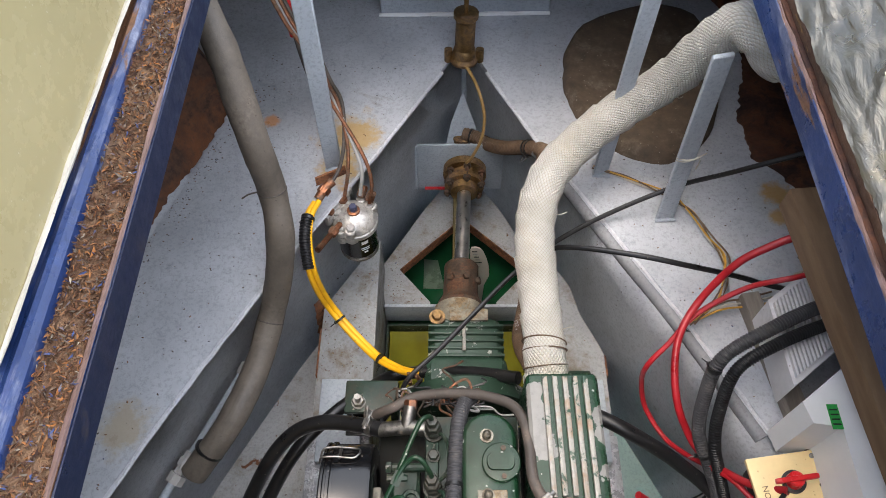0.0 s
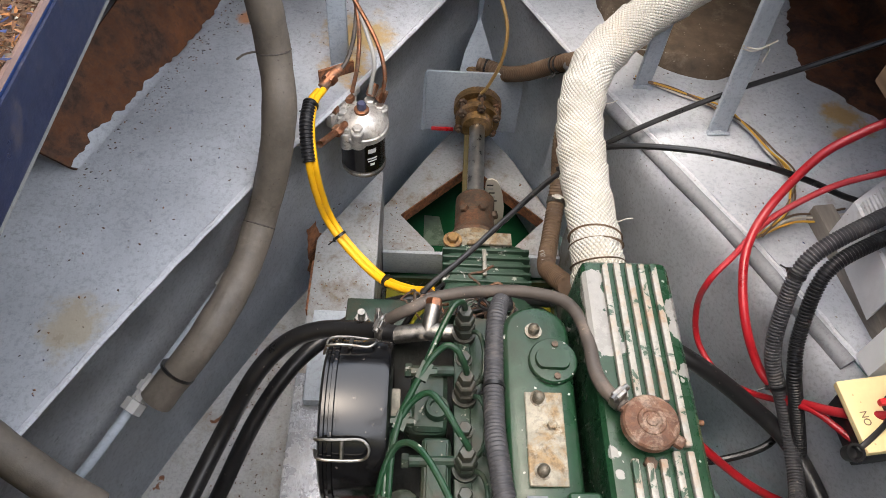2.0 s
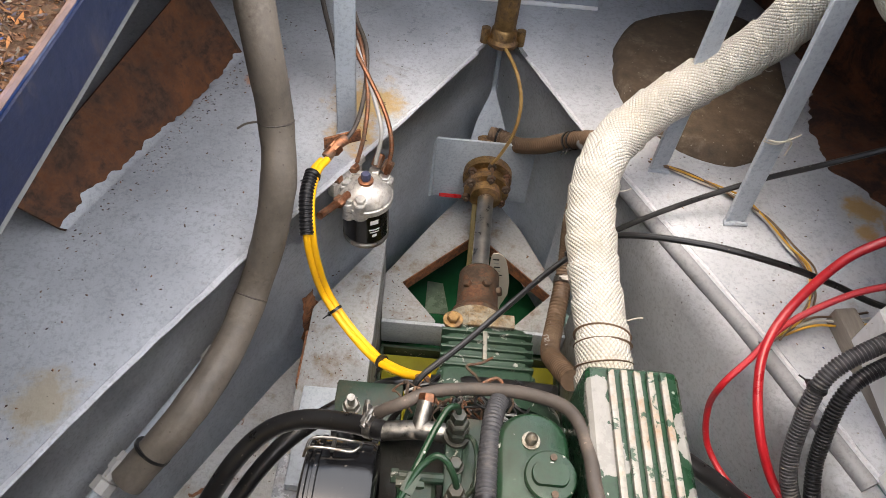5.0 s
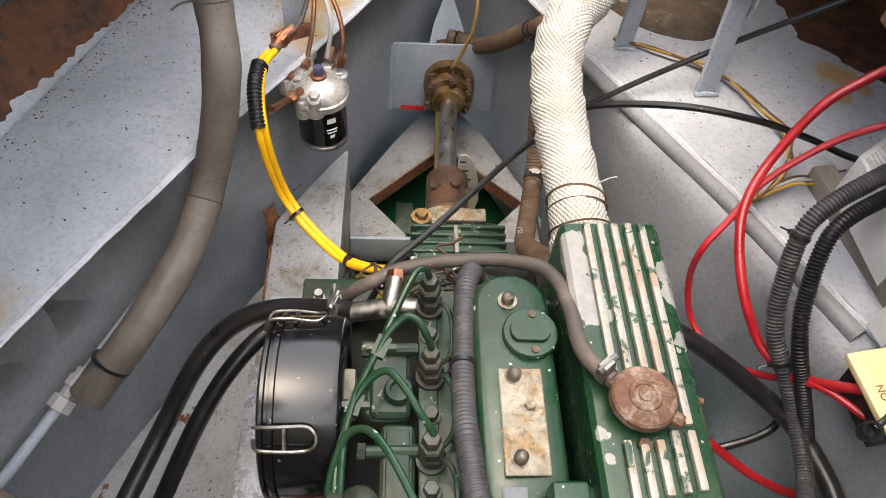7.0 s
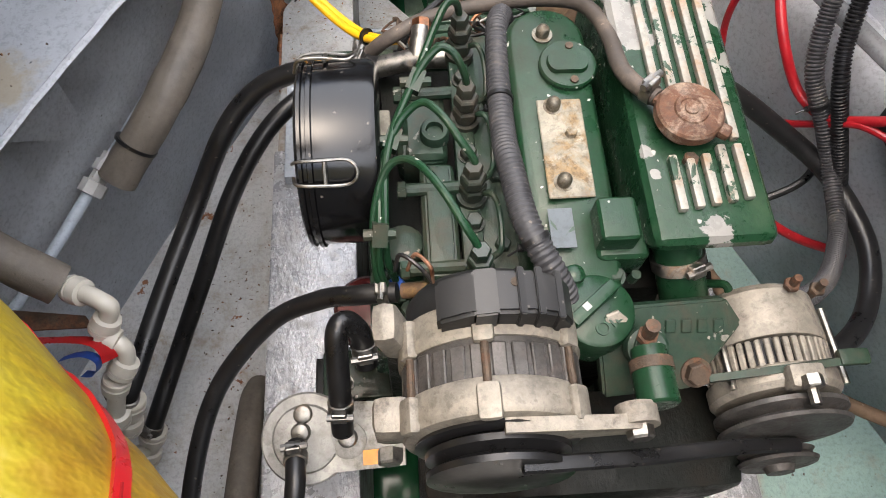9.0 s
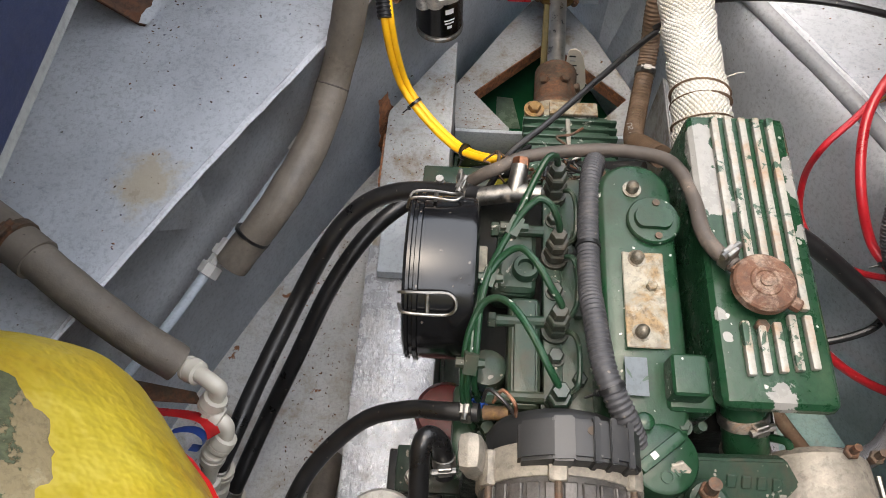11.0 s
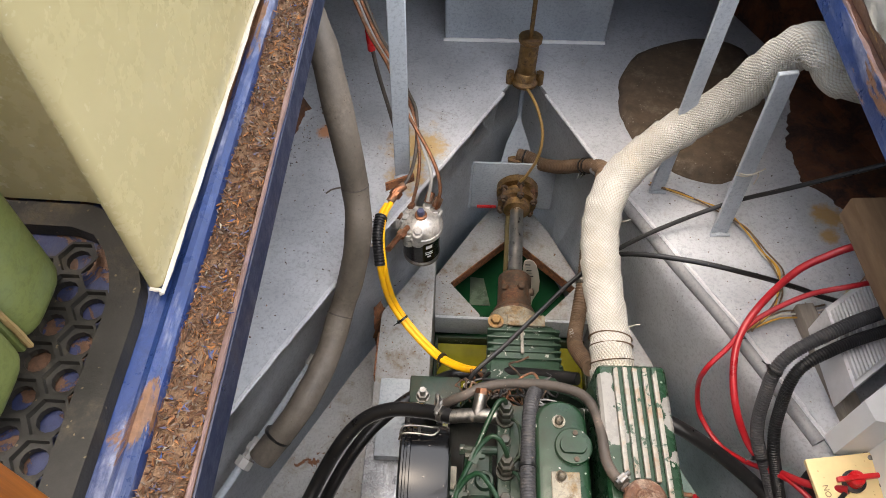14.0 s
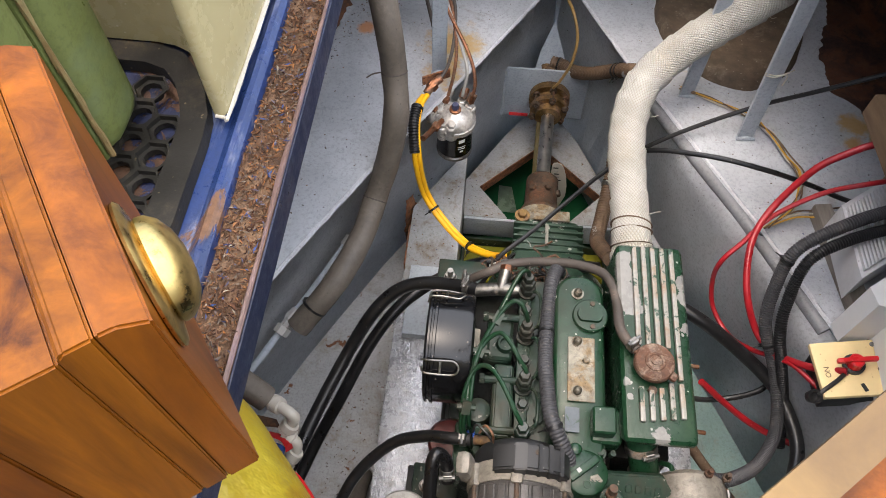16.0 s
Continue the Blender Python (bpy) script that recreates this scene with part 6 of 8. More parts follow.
def lagged(pts, r):
    bm = M()
    uv = bm.loops.layers.uv.new("UVMap")
    line = even(curve_points(pts, 14), 0.004)
    d = (line[1] - line[0]).normalized()
    u, w = frame_of(d)
    rings, s = [], 0.0
    for i, p in enumerate(line):
        a, b = line[max(i - 1, 0)], line[min(i + 1, len(line) - 1)]
        nd = (b - a).normalized()
        q = d.rotation_difference(nd)
        u, d = q @ u, nd
        w = d.cross(u)
        s += 0.004
        ring = []
        for k in range(28):
            an = 2 * math.pi * k / 28
            lap = ((s + 0.012 * math.sin(an + s * 9) + 0.009 * math.sin(s * 23) + 0.006 * an) / 0.046) % 1.0
            rr = r * (1 + 0.05 * min(max((s - 0.25) / 0.2, 0), 1)) * (0.955 + 0.105 * lap ** 1.3 + 0.05 * noise.noise(p * 18) + 0.02 * noise.noise(p * 60 + V((k * 0.5, 0, 0))))
            ring.append(bm.verts.new(p + (u * math.cos(an) + w * math.sin(an)) * rr))
        rings.append(ring)
    for q, (a, b) in enumerate(zip(rings, rings[1:])):
        for k in range(28):
            f = bm.faces.new((a[k], a[(k + 1) % 28], b[(k + 1) % 28], b[k]))
            for lp, (iu, iv) in zip(f.loops, ((k, q), (k + 1, q), (k + 1, q + 1), (k, q + 1))):
                lp[uv].uv = (iu * 44 * math.pi / 640 / 28, iv * 0.004)
    bm.faces.new(rings[0])
    bm.faces.new(rings[-1])
    return bm


part("lagging", lagged(ex_pts, 0.0328), m_lag, exh, "", 60)
for i, (p, d) in enumerate((((0.113, 0.559, 0.628), (0, 1, 0.2)), ((0.113, 0.573, 0.629), (0.1, 1, 0.1)), ((0.113, 0.534, 0.623), (-0.1, 1, 0.3)))):
    d = V(d).normalized()
    bm = M()
    lathe(bm, V(p), d, [(-0.001, 0.0345), (0, 0.036), (0.001, 0.0345)], 26)
    part("binding_twine", bm, m_hose, exh, "brown binding twine")
for k in range(16):
    rng = random.Random(k)
    i = rng.randint(8, 150)
    line = curve_points(ex_pts, 14)
    p = line[min(i, len(line) - 8)]
    a = rng.uniform(0, 6.28)
    o = V((math.cos(a), 0.3 * math.sin(a), math.sin(a)))
    bm = M()
    tube(bm, [p + o * 0.033, p + o * 0.040 + V((0.004, 0, 0.002)), p + o * 0.043 + V((0.009, rng.uniform(-0.006, 0.006), 0.004))], 0.0007, 5, 4)
    part("loose_thread", bm, m_lag, exh)

# foam-covered pipes on the port side
fh = thing("insulated_pipe", (-0.359, 0.684, 0.436), "vertical hose in grey-brown split foam insulation", "pipe", "insulated pipes")
fpts = [(-0.414, 0.966, 1.025), (-0.37, 0.896, 0.96), (-0.349, 0.85, 0.887), (-0.333, 0.812, 0.819), (-0.325, 0.798, 0.729), (-0.319, 0.753, 0.662), (-0.334, 0.716, 0.576), (-0.359, 0.676, 0.498), (-0.378, 0.589, 0.476), (-0.416, 0.498, 0.456), (-0.481, 0.428, 0.398)]
part("foam_sleeve", tube(M(), fpts, 0.0238, 20, 10, 0.008, None, 0.05), m_foam, fh)
line = curve_points(fpts, 10)
for i in (40, 70):
    bm = M()
    lathe(bm, line[i], line[i + 1] - line[i], [(0, 0.0238), (0.0015, 0.0248), (0.003, 0.0238)], 22)
    part("joint", bm, m_brownhose, fh, "glued foam joint")
part("cable_tie", tie(M(), (-0.451, 0.461, 0.427), (-0.063, -0.068, -0.061), 0.0255), m_rubber, fh, "black cable tie")
bm = M()
tube(bm, [line[40], line[40] + V((-0.035, -0.006, -0.004)), line[40] + V((-0.05, -0.01, -0.012))], 0.0015, 6, 5)
part("tie_tail", bm, m_foam, fh)
zp = thing("copper_pipe", (-0.502, 0.452, 0.385), "thin silver-painted pipe with compression fittings", "pipe")
zpts = [(-0.403, 0.611, 0.449), (-0.414, 0.592, 0.441), (-0.47, 0.493, 0.413), (-0.511, 0.424, 0.395), (-0.561, 0.34, 0.371), (-0.627, 0.243, 0.344), (-0.669, 0.18, 0.334)]
part("pipe_run", tube(M(), zpts, 0.0075, 12, 8), m_frame, zp)
bm = M()
d = V((-0.094, -0.165, -0.054)).normalized()
lathe(bm, V((-0.407, 0.604, 0.446)) - d * 0.01, d, [(0, 0.011), (0.022, 0.011)], 16)
part("end_cap", bm, m_greyplastic, zp)
bm = M()
lathe(bm, V((-0.488, 0.463, 0.406)), d, [(0, 0.011), (0.012, 0.011), (0.012, 0.014), (0.026, 0.014), (0.027, 0.011), (0.040, 0.011), (0.041, 0.0165), (0.058, 0.0165), (0.059, 0.0125)], 8)
part("push_fit_coupling", bm, m_greyplastic, zp, "grey plastic pipe coupling")
fb = thing("insulated_pipe", (-0.601, 0.318, 0.456), "short pipe in grey foam insulation beside the tank", "pipe", "insulated pipes")
part("foam_sleeve", tube(M(), [(-0.696, 0.369, 0.61), (-0.635, 0.33, 0.601), (-0.581, 0.296, 0.571), (-0.528, 0.268, 0.525), (-0.483, 0.25, 0.488)], 0.0222, 20, 8, 0.008, None, 0.05), m_foam, fb)
bm = M()
tube(bm, [(-0.797, 0.431, 0.621), (-0.716, 0.381, 0.613), (-0.621, 0.321, 0.595)], 0.0258, 20, 8, 0.008, None, 0.05)
part("outer_sleeve", bm, m_foam, fb)
part("hose_clip", clip_ring(M(), (-0.65, 0.34, 0.603), (0.06, -0.037, -0.01), 0.0258), m_couple, fb, "rusty hose clip")

# white push-fit elbows by the hot water tank
wf = thing("pipe_fittings", (-0.472, 0.212, 0.307), "cluster of white plastic push-fit pipe elbows", "pipe fitting")
def elbow(pts, r):
    """A moulded push-fit elbow: tight body, a thick ridged collar at each end."""
    bm = M()
    tube(bm, pts, r * 0.93, 18, 5)
    for p0, p1 in ((V(pts[0]), V(pts[1])), (V(pts[-1]), V(pts[-2]))):
        lathe(bm, p0, p1 - p0, [(0, r * 0.7), (0, r + 0.0030), (0.0015, r + 0.0046), (0.0065, r + 0.0048), (0.0072, r + 0.0032), (0.0092, r + 0.0032), (0.0098, r + 0.0052), (0.021, r + 0.0040), (0.0225, r + 0.0005)], 14)
    return bm


for pts, r in (([(-0.475, 0.248, 0.484), (-0.451, 0.236, 0.491), (-0.437, 0.228, 0.491), (-0.431, 0.224, 0.484), (-0.437, 0.218, 0.471), (-0.448, 0.209, 0.455)], 0.0106),
               ([(-0.453, 0.207, 0.453), (-0.440, 0.201, 0.447), (-0.430, 0.195, 0.444), (-0.428, 0.190, 0.436), (-0.432, 0.182, 0.424), (-0.441, 0.173, 0.413)], 0.0106),
               ([(-0.445, 0.171, 0.409), (-0.450, 0.165, 0.397), (-0.454, 0.158, 0.382), (-0.463, 0.151, 0.357), (-0.471, 0.142, 0.327)], 0.0108),
               ([(-0.456, 0.166, 0.336), (-0.465, 0.154, 0.312), (-0.475, 0.141, 0.286)], 0.0135), ([(-0.474, 0.158, 0.196), (-0.485, 0.143, 0.172), (-0.497, 0.128, 0.146)], 0.0135)):
    part("elbow", elbow(pts, r), m_fitting, wf)

hose("coolant_hose", [(-0.462, 0.161, 0.333), (-0.449, 0.179, 0.355), (-0.414, 0.279, 0.385), (-0.372, 0.374, 0.424), (-0.329, 0.430, 0.485), (-0.290, 0.462, 0.517), (-0.244, 0.473, 0.538), (-0.187, 0.465, 0.556), (-0.141, 0.45, 0.573)], 0.0122, m_rubber, "thick black rubber coolant hose", group="coolant hoses", clips=(0.062, 0.955))
hose("coolant_hose", [(-0.478, 0.15, 0.195), (-0.466, 0.172, 0.213), (-0.433, 0.255, 0.247), (-0.391, 0.323, 0.311), (-0.341, 0.409, 0.383), (-0.292, 0.472, 0.428), (-0.239, 0.523, 0.439), (-0.185, 0.577, 0.414), (-0.14, 0.617, 0.382), (-0.062, 0.621, 0.394), (0.018, 0.605, 0.425), (0.087, 0.579, 0.466)], 0.0118, m_rubber, "thick black rubber coolant hose", group="coolant hoses", clips=(0.052,))
hose("coolant_hose", [(0.165, 0.518, 0.489), (0.214, 0.497, 0.5), (0.273, 0.468, 0.491), (0.35, 0.434, 0.449), (0.417, 0.381, 0.417), (0.445, 0.291, 0.403), (0.415, 0.206, 0.408), (0.351, 0.152, 0.43), (0.269, 0.128, 0.46)], 0.0125, m_rubber, "thick black rubber coolant hose", group="coolant hoses", clips=(0.04, 0.97))
# steel tee the coolant hose joins
tee = thing("hose_tee", (-0.107, 0.457, 0.572), "pale cast hose tee with union nut", "pipe fitting")
bm = M()
tube(bm, [(-0.146, 0.451, 0.571), (-0.097, 0.45, 0.585), (-0.057, 0.442, 0.593)], 0.0115, 16, 6)
tube(bm, [(-0.102, 0.45, 0.585), (-0.099, 0.464, 0.592), (-0.096, 0.48, 0.598)], 0.0105, 14, 5)
part("body", bm, m_zinc, tee)
part("union_nut", hexa(M(), (-0.096, 0.476, 0.596), (0.02, 1, 0.4), 0.0105, 0.014), m_copper, tee)
part("union_nut", hexa(M(), (-0.072, 0.445, 0.59), (1, -0.2, 0.2), 0.010, 0.016), m_copper, tee)
hose("oil_hose", [(-0.162, 0.477, 0.552), (-0.141, 0.478, 0.577), (-0.121, 0.482, 0.589), (-0.093, 0.495, 0.594), (-0.051, 0.497, 0.606), (0.006, 0.488, 0.626), (0.053, 0.466, 0.646), (0.07, 0.435, 0.66), (0.075, 0.394, 0.672), (0.075, 0.353, 0.683), (0.082, 0.328, 0.69), (0.097, 0.308, 0.695)], 0.0078, m_brownhose, "thin perished brown rubber overflow hose", clips=(0.03, 0.97))
hose("ribbed_conduit", [(-0.003, 0.501, 0.575), (-0.012, 0.481, 0.613), (-0.023, 0.44, 0.639), (-0.029, 0.369, 0.644), (-0.032, 0.300, 0.656), (-0.031, 0.262, 0.668), (-0.0255, 0.2115, 0.672), (-0.0163, 0.187, 0.668), (-0.003, 0.166, 0.655), (0.012, 0.148, 0.628), (0.016, 0.140, 0.600)], 0.0117, m_conduit, "grey ribbed cable conduit along the engine", "conduit", ribs=(0.0050, 0.0010), ties=(0.33, 0.68), n=16)
hose("fuel_hose", [(-0.133, 0.187, 0.581), (-0.168, 0.189, 0.573), (-0.208, 0.194, 0.552), (-0.261, 0.187, 0.513), (-0.319, 0.137, 0.467), (-0.348, 0.06, 0.428), (-0.358, -0.037, 0.387), (-0.351, -0.177, 0.34)], 0.0095, m_rubber, "black rubber fuel hose", clips=(0.05,))
hose("pump_hose", [(-0.164, 0.132, 0.541), (-0.168, 0.153, 0.569), (-0.18, 0.16, 0.584), (-0.188, 0.148, 0.582), (-0.189, 0.111, 0.547), (-0.19, 0.079, 0.505)], 0.0105, m_rubber, "short bent black fuel hose", clips=(0.88, 0.1))
hose("pump_hose", [(-0.235, 0.071, 0.494), (-0.233, 0.053, 0.509), (-0.233, 0.027, 0.51), (-0.243, -0.021, 0.484), (-0.266, -0.097, 0.431)], 0.0095, m_rubber, "short bent black fuel hose", clips=(0.2,))
hose("insulated_pipe", [(-0.347, 0.224, 0.131), (-0.349, 0.188, 0.165), (-0.35, 0.084, 0.204), (-0.351, -0.022, 0.224), (-0.356, -0.344, 0.259)], 0.021, m_foam, "grey foam covered pipe along the bearer", "pipe", group="insulated pipes")
bm = M()
rod(bm, (-0.128, 0.187, 0.583), (-0.103, 0.185, 0.591), 0.0075, seg=12)
solo("hose_tail", bm, m_brass, "brass hose tail on the fuel pump", "pipe fitting")

# gland water hose
hose("ribbed_hose", [(0.0, 1.248, 0.350), (0.028, 1.236, 0.352), (0.055, 1.205, 0.364), (0.088, 1.150, 0.415), (0.120, 1.100, 0.475), (0.145, 1.050, 0.530), (0.153, 1.010, 0.560), (0.146, 0.972, 0.540), (0.137, 0.935, 0.45), (0.143, 0.90, 0.36), (0.125, 0.80, 0.33), (0.108, 0.722, 0.352), (0.103, 0.66, 0.415), (0.112, 0.60, 0.47)], 0.0165, m_hose, "brown ribbed raw water hose", ribs=(0.007, 0.0012), clips=(0.717,), ties=(0.05, 0.335, 0.35), n=14)
for i, word in enumerate(("US MARINE",)):
    cu = bpy.data.curves.new("print", "FONT")
    cu.body, cu.size, cu.align_x, cu.align_y, cu.extrude = word, 0.012, "CENTER", "CENTER", 0.0003
    tmp = bpy.data.objects.new("print", cu)
    me = bpy.data.meshes.new_from_object(tmp)
    bm = bmesh.new()
    bm.from_mesh(me)
    for v in bm.verts:
        a = v.co.y / 0.0168
        s = v.co.x
        v.co = V((0.0, s, 0)) + V((math.sin(a) * 0.0169, 0, math.cos(a) * 0.0169 + v.co.z))
    xx = V((0.13, -0.78, -0.03)).normalized()
    zz = V((-0.25, 0, 1)).normalized()
    zz = (zz - xx * zz.dot(xx)).normalized()
    mm = Matrix((zz.cross(xx) * -1, xx, zz)).transposed().to_4x4()
    mm.translation = V((0.107, 0.712, 0.353))
    bm.transform(mm)
    bpy.data.objects.remove(tmp)
    solo("hose_print", bm, m_greyplastic, "pale printed lettering on the hose", "lettering")

# control and power cables
hose("control_cable", [(-0.15, 0.512, 0.439), (-0.124, 0.537, 0.478), (-0.104, 0.564, 0.506), (-0.054, 0.611, 0.516), (0.01, 0.679, 0.525), (0.078, 0.751, 0.532), (0.147, 0.803, 0.549), (0.244, 0.853, 0.57), (0.369, 0.886, 0.617), (0.456, 0.867, 0.689), (0.58, 0.842, 0.791)], 0.0045, m_rubber, "thin black push-pull control cable", "cable", seg=10)
hose("control_cable", [(0.098, 0.775, 0.539), (0.157, 0.768, 0.6), (0.261, 0.729, 0.643), (0.361, 0.704, 0.645), (0.447, 0.7, 0.618), (0.524, 0.697, 0.587), (0.637, 0.691, 0.562)], 0.0048, m_rubber, "thin black push-pull control cable", "cable", seg=10)
hose("battery_cable", [(0.637, 0.718, 0.711), (0.552, 0.707, 0.754), (0.496, 0.697, 0.746), (0.459, 0.692, 0.723), (0.419, 0.683, 0.686), (0.378, 0.656, 0.62), (0.347, 0.613, 0.588), (0.335, 0.565, 0.563), (0.339, 0.509, 0.53), (0.364, 0.467, 0.487), (0.387, 0.428, 0.479)], 0.0063, m_red, "thick red battery cable", "cable", group="battery cables")
hose("battery_cable", [(0.637, 0.681, 0.671), (0.552, 0.666, 0.692), (0.495, 0.655, 0.689), (0.442, 0.66, 0.648), (0.374, 0.638, 0.601), (0.327, 0.597, 0.571), (0.297, 0.573, 0.54), (0.301, 0.57, 0.476), (0.317, 0.542, 0.419), (0.347, 0.493, 0.403), (0.372, 0.453, 0.433), (0.394, 0.417, 0.481), (0.41, 0.39, 0.513), (0.437, 0.347, 0.528)], 0.0046, m_red, "thinner red cable in a loose loop", "cable", group="battery cables", seg=10)
hose("battery_cable", [(0.387, 0.428, 0.479), (0.405, 0.407, 0.5), (0.422, 0.379, 0.539), (0.446, 0.364, 0.566), (0.461, 0.357, 0.582)], 0.0063, m_red, "thick red battery cable to the isolator", "cable", group="battery cables")
hose("battery_cable", [(0.289, 0.395, 0.395), (0.345, 0.377, 0.347), (0.403, 0.356, 0.309), (0.461, 0.334, 0.297), (0.557, 0.297, 0.306)], 0.0065, m_red, "red cable crossing the bilge", "cable", group="battery cables")
hose("black_conduit", [(0.675, 0.641, 0.682), (0.6, 0.629, 0.691), (0.528, 0.607, 0.684), (0.457, 0.576, 0.68), (0.384, 0.542, 0.641), (0.368, 0.503, 0.576), (0.368, 0.462, 0.521), (0.392, 0.42, 0.474), (0.412, 0.378, 0.428), (0.402, 0.304, 0.422), (0.348, 0.23, 0.462), (0.268, 0.177, 0.539), (0.221, 0.168, 0.565)], 0.0112, m_conduit, "grey ribbed cable conduit looping to the alternator", "conduit", ribs=(0.0045, 0.0016), ties=(0.36, 0.55), n=14)
hose("black_conduit", [(0.675, 0.612, 0.653), (0.6, 0.603, 0.666), (0.543, 0.586, 0.669), (0.457, 0.551, 0.67), (0.398, 0.519, 0.643), (0.384, 0.472, 0.573), (0.384, 0.435, 0.535), (0.398, 0.412, 0.495), (0.425, 0.368, 0.42), (0.437, 0.301, 0.349)], 0.0100, m_blackconduit, "black split ribbed cable conduit", "conduit", ribs=(0.0045, 0.0016), n=14)
hose("black_cable", [(0.24, 0.395, 0.364), (0.288, 0.382, 0.341), (0.347, 0.385, 0.346), (0.405, 0.397, 0.377), (0.434, 0.432, 0.395)], 0.0055, m_rubber, "thin black cable under the tank", "cable", seg=10)
hose("brown_hose", [(0.249, 0.354, 0.327), (0.305, 0.301, 0.271), (0.381, 0.227, 0.227), (0.448, 0.153, 0.214), (0.572, 0.079, 0.224)], 0.010, m_hose, "brown stained drain hose on the bilge", "hose")

# loose wiring behind the injectors
wires = [m_couple, m_rubber, m_rubber, m_greyplastic, m_copper, m_brownhose]
rng = random.Random(3)
nest = thing("wiring_loom", (-0.05, 0.52, 0.5), "tangle of thin wires behind the injectors", "wiring")
for k in range(32):
    p = V((-0.105 + 0.014 * (k % 8), 0.495 + 0.011 * (k // 8), 0.535 + rng.uniform(-0.025, 0.03)))
    pts = [p]
    for j in range(4):
        p = p + V((rng.uniform(-0.018, 0.03), rng.uniform(-0.02, 0.018), rng.uniform(-0.012, 0.014)))
        pts.append(p)
    part("wire", tube(M(), pts, rng.choice((0.0014, 0.0018, 0.0023)), 7, 6), rng.choice(wires), nest)
loom = thing("wiring_loom", (0.4, 0.9, SHELF), "bundle of thin yellow and brown wires on the shelf", "wiring")
base = [(0.248, 0.976, 0.556), (0.313, 0.951, 0.556), (0.38, 0.912, 0.557), (0.418, 0.868, 0.558), (0.44, 0.816, 0.56), (0.459, 0.773, 0.561), (0.452, 0.726, 0.563), (0.42, 0.679, 0.563), (0.377, 0.642, 0.56)]
for k in range(6):
    rng = random.Random(20 + k)
    part("wire", tube(M(), [V(p) + V((rng.uniform(-0.007, 0.007), rng.uniform(-0.006, 0.006), 0.0045 * (k % 3) * 0.6)) for p in base], 0.0016, 7, 8), [m_yellowwire, m_hose, m_hose, m_fitting, m_greyplastic, m_yellowwire][k], loom)
for k in range(3):
    rng = random.Random(50 + k)
    part("wire", tube(M(), [(0.379, 0.646, 0.55), (0.43, 0.663 + 0.006 * k, 0.568), (0.48, 0.672 + 0.008 * k, 0.562), (0.53, 0.685 + 0.01 * k, 0.556)], 0.0018, 7, 6), [m_yellowwire, m_fitting, m_hose][k], loom)
for k in range(4):
    a = 0.7 * k
    part("wire", tube(M(), [(0.377, 0.646, 0.544), (0.372 + 0.006 * k, 0.64, 0.53 - 0.008 * k), (0.378, 0.625, 0.508 - 0.006 * k), (0.392 + 0.003 * k, 0.63, 0.52), (0.379, 0.639, 0.536)], 0.0019, 7, 6), [m_yellowwire, m_bluewire, m_rubber, m_yellowwire][k], loom)
part("cable_tie", tie(M(), (0.374, 0.644, 0.541), (0.2, 0.3, 1), 0.0125), m_rubber, loom)

# ---- loose and fixed things ----
# deck supports
for name, foot, top, w, lab in (("support_post", (-0.262, 0.984), (-0.258, 0.984), 0.030, "grey painted flat steel deck support"), ("support_post", (0.260, 0.971), (0.262, 0.971), 0.030, "grey painted flat steel deck support"), ("support_post", (0.369, 0.866), (0.362, 0.905), 0.034, "grey painted flat steel deck support with twine")):
    ob = thing(name, (foot[0], foot[1], SHELF), lab, "steel post", "deck supports")
    bm = M()
    a, b = V((foot[0], foot[1], SHELF)), V((top[0], top[1], 1.06))
    grip = a.lerp(b, 0.33)
    if w > 0.032:
        b = a.lerp(b, 0.74)
    x = V((w / 2, 0.004, 0))
    y = V((0, 0.005, 0))
    t = bmesh.new()
    lo = [t.verts.new(a + p) for p in (-x - y, x - y, x + y, -x + y)]
    hi = [t.verts.new(b + p) for p in (-x - y, x - y, x + y, -x + y)]
    t.faces.new(lo[::-1])
    t.faces.new(hi)
    for i in range(4):
        t.faces.new((lo[i], lo[(i + 1) % 4], hi[(i + 1) % 4], hi[i]))
    bmesh.ops.bevel(t, geom=t.edges[:], offset=0.0015, segments=1, affect="EDGES")
    merge(bm, t)
    part("bar", bm, m_frame, ob)
    bm = M()
    tube(bm, [a + V((-w * 0.55, -0.006, 0.002)), a + V((0, -0.007, 0.004)), a + V((w * 0.55, -0.006, 0.002))], 0.005, 7, 5, wob=0.5)
    part("foot_weld", bm, m_frame, ob)
    if w > 0.032:
        bm = M()
        c = grip
        tube(bm, [c + V((-0.019, -0.007, 0.0)), c + V((0.0, -0.008, -0.004)), c + V((0.019, -0.007, -0.001)), c + V((0.024, -0.004, -0.014)), c + V((0.020, -0.01, -0.026))], 0.0014, 6, 6)
        tube(bm, [c + V((-0.019, -0.008, -0.004)), c + V((0.0, -0.008, -0.008)), c + V((0.019, -0.007, 0.004)), c + V((0.03, -0.004, 0.01))], 0.0014, 6, 6)
        part("twine", bm, m_lag, ob)

# muddy mat lying on the shelf
bm = M()
rng = random.Random(8)
out = [(0.211, 1.229), (0.229, 1.324), (0.283, 1.394), (0.376, 1.438), (0.474, 1.444), (0.527, 1.392), (0.538, 1.281), (0.521, 1.144), (0.477, 1.053), (0.412, 1.003), (0.351, 1.003), (0.296, 1.031), (0.249, 1.089), (0.218, 1.15)]
cx, cy = 0.363, 1.215
lv = []
dense = curve_points([V((x, y, 0)) for x, y in out + out[:1]], 4)[:-1]
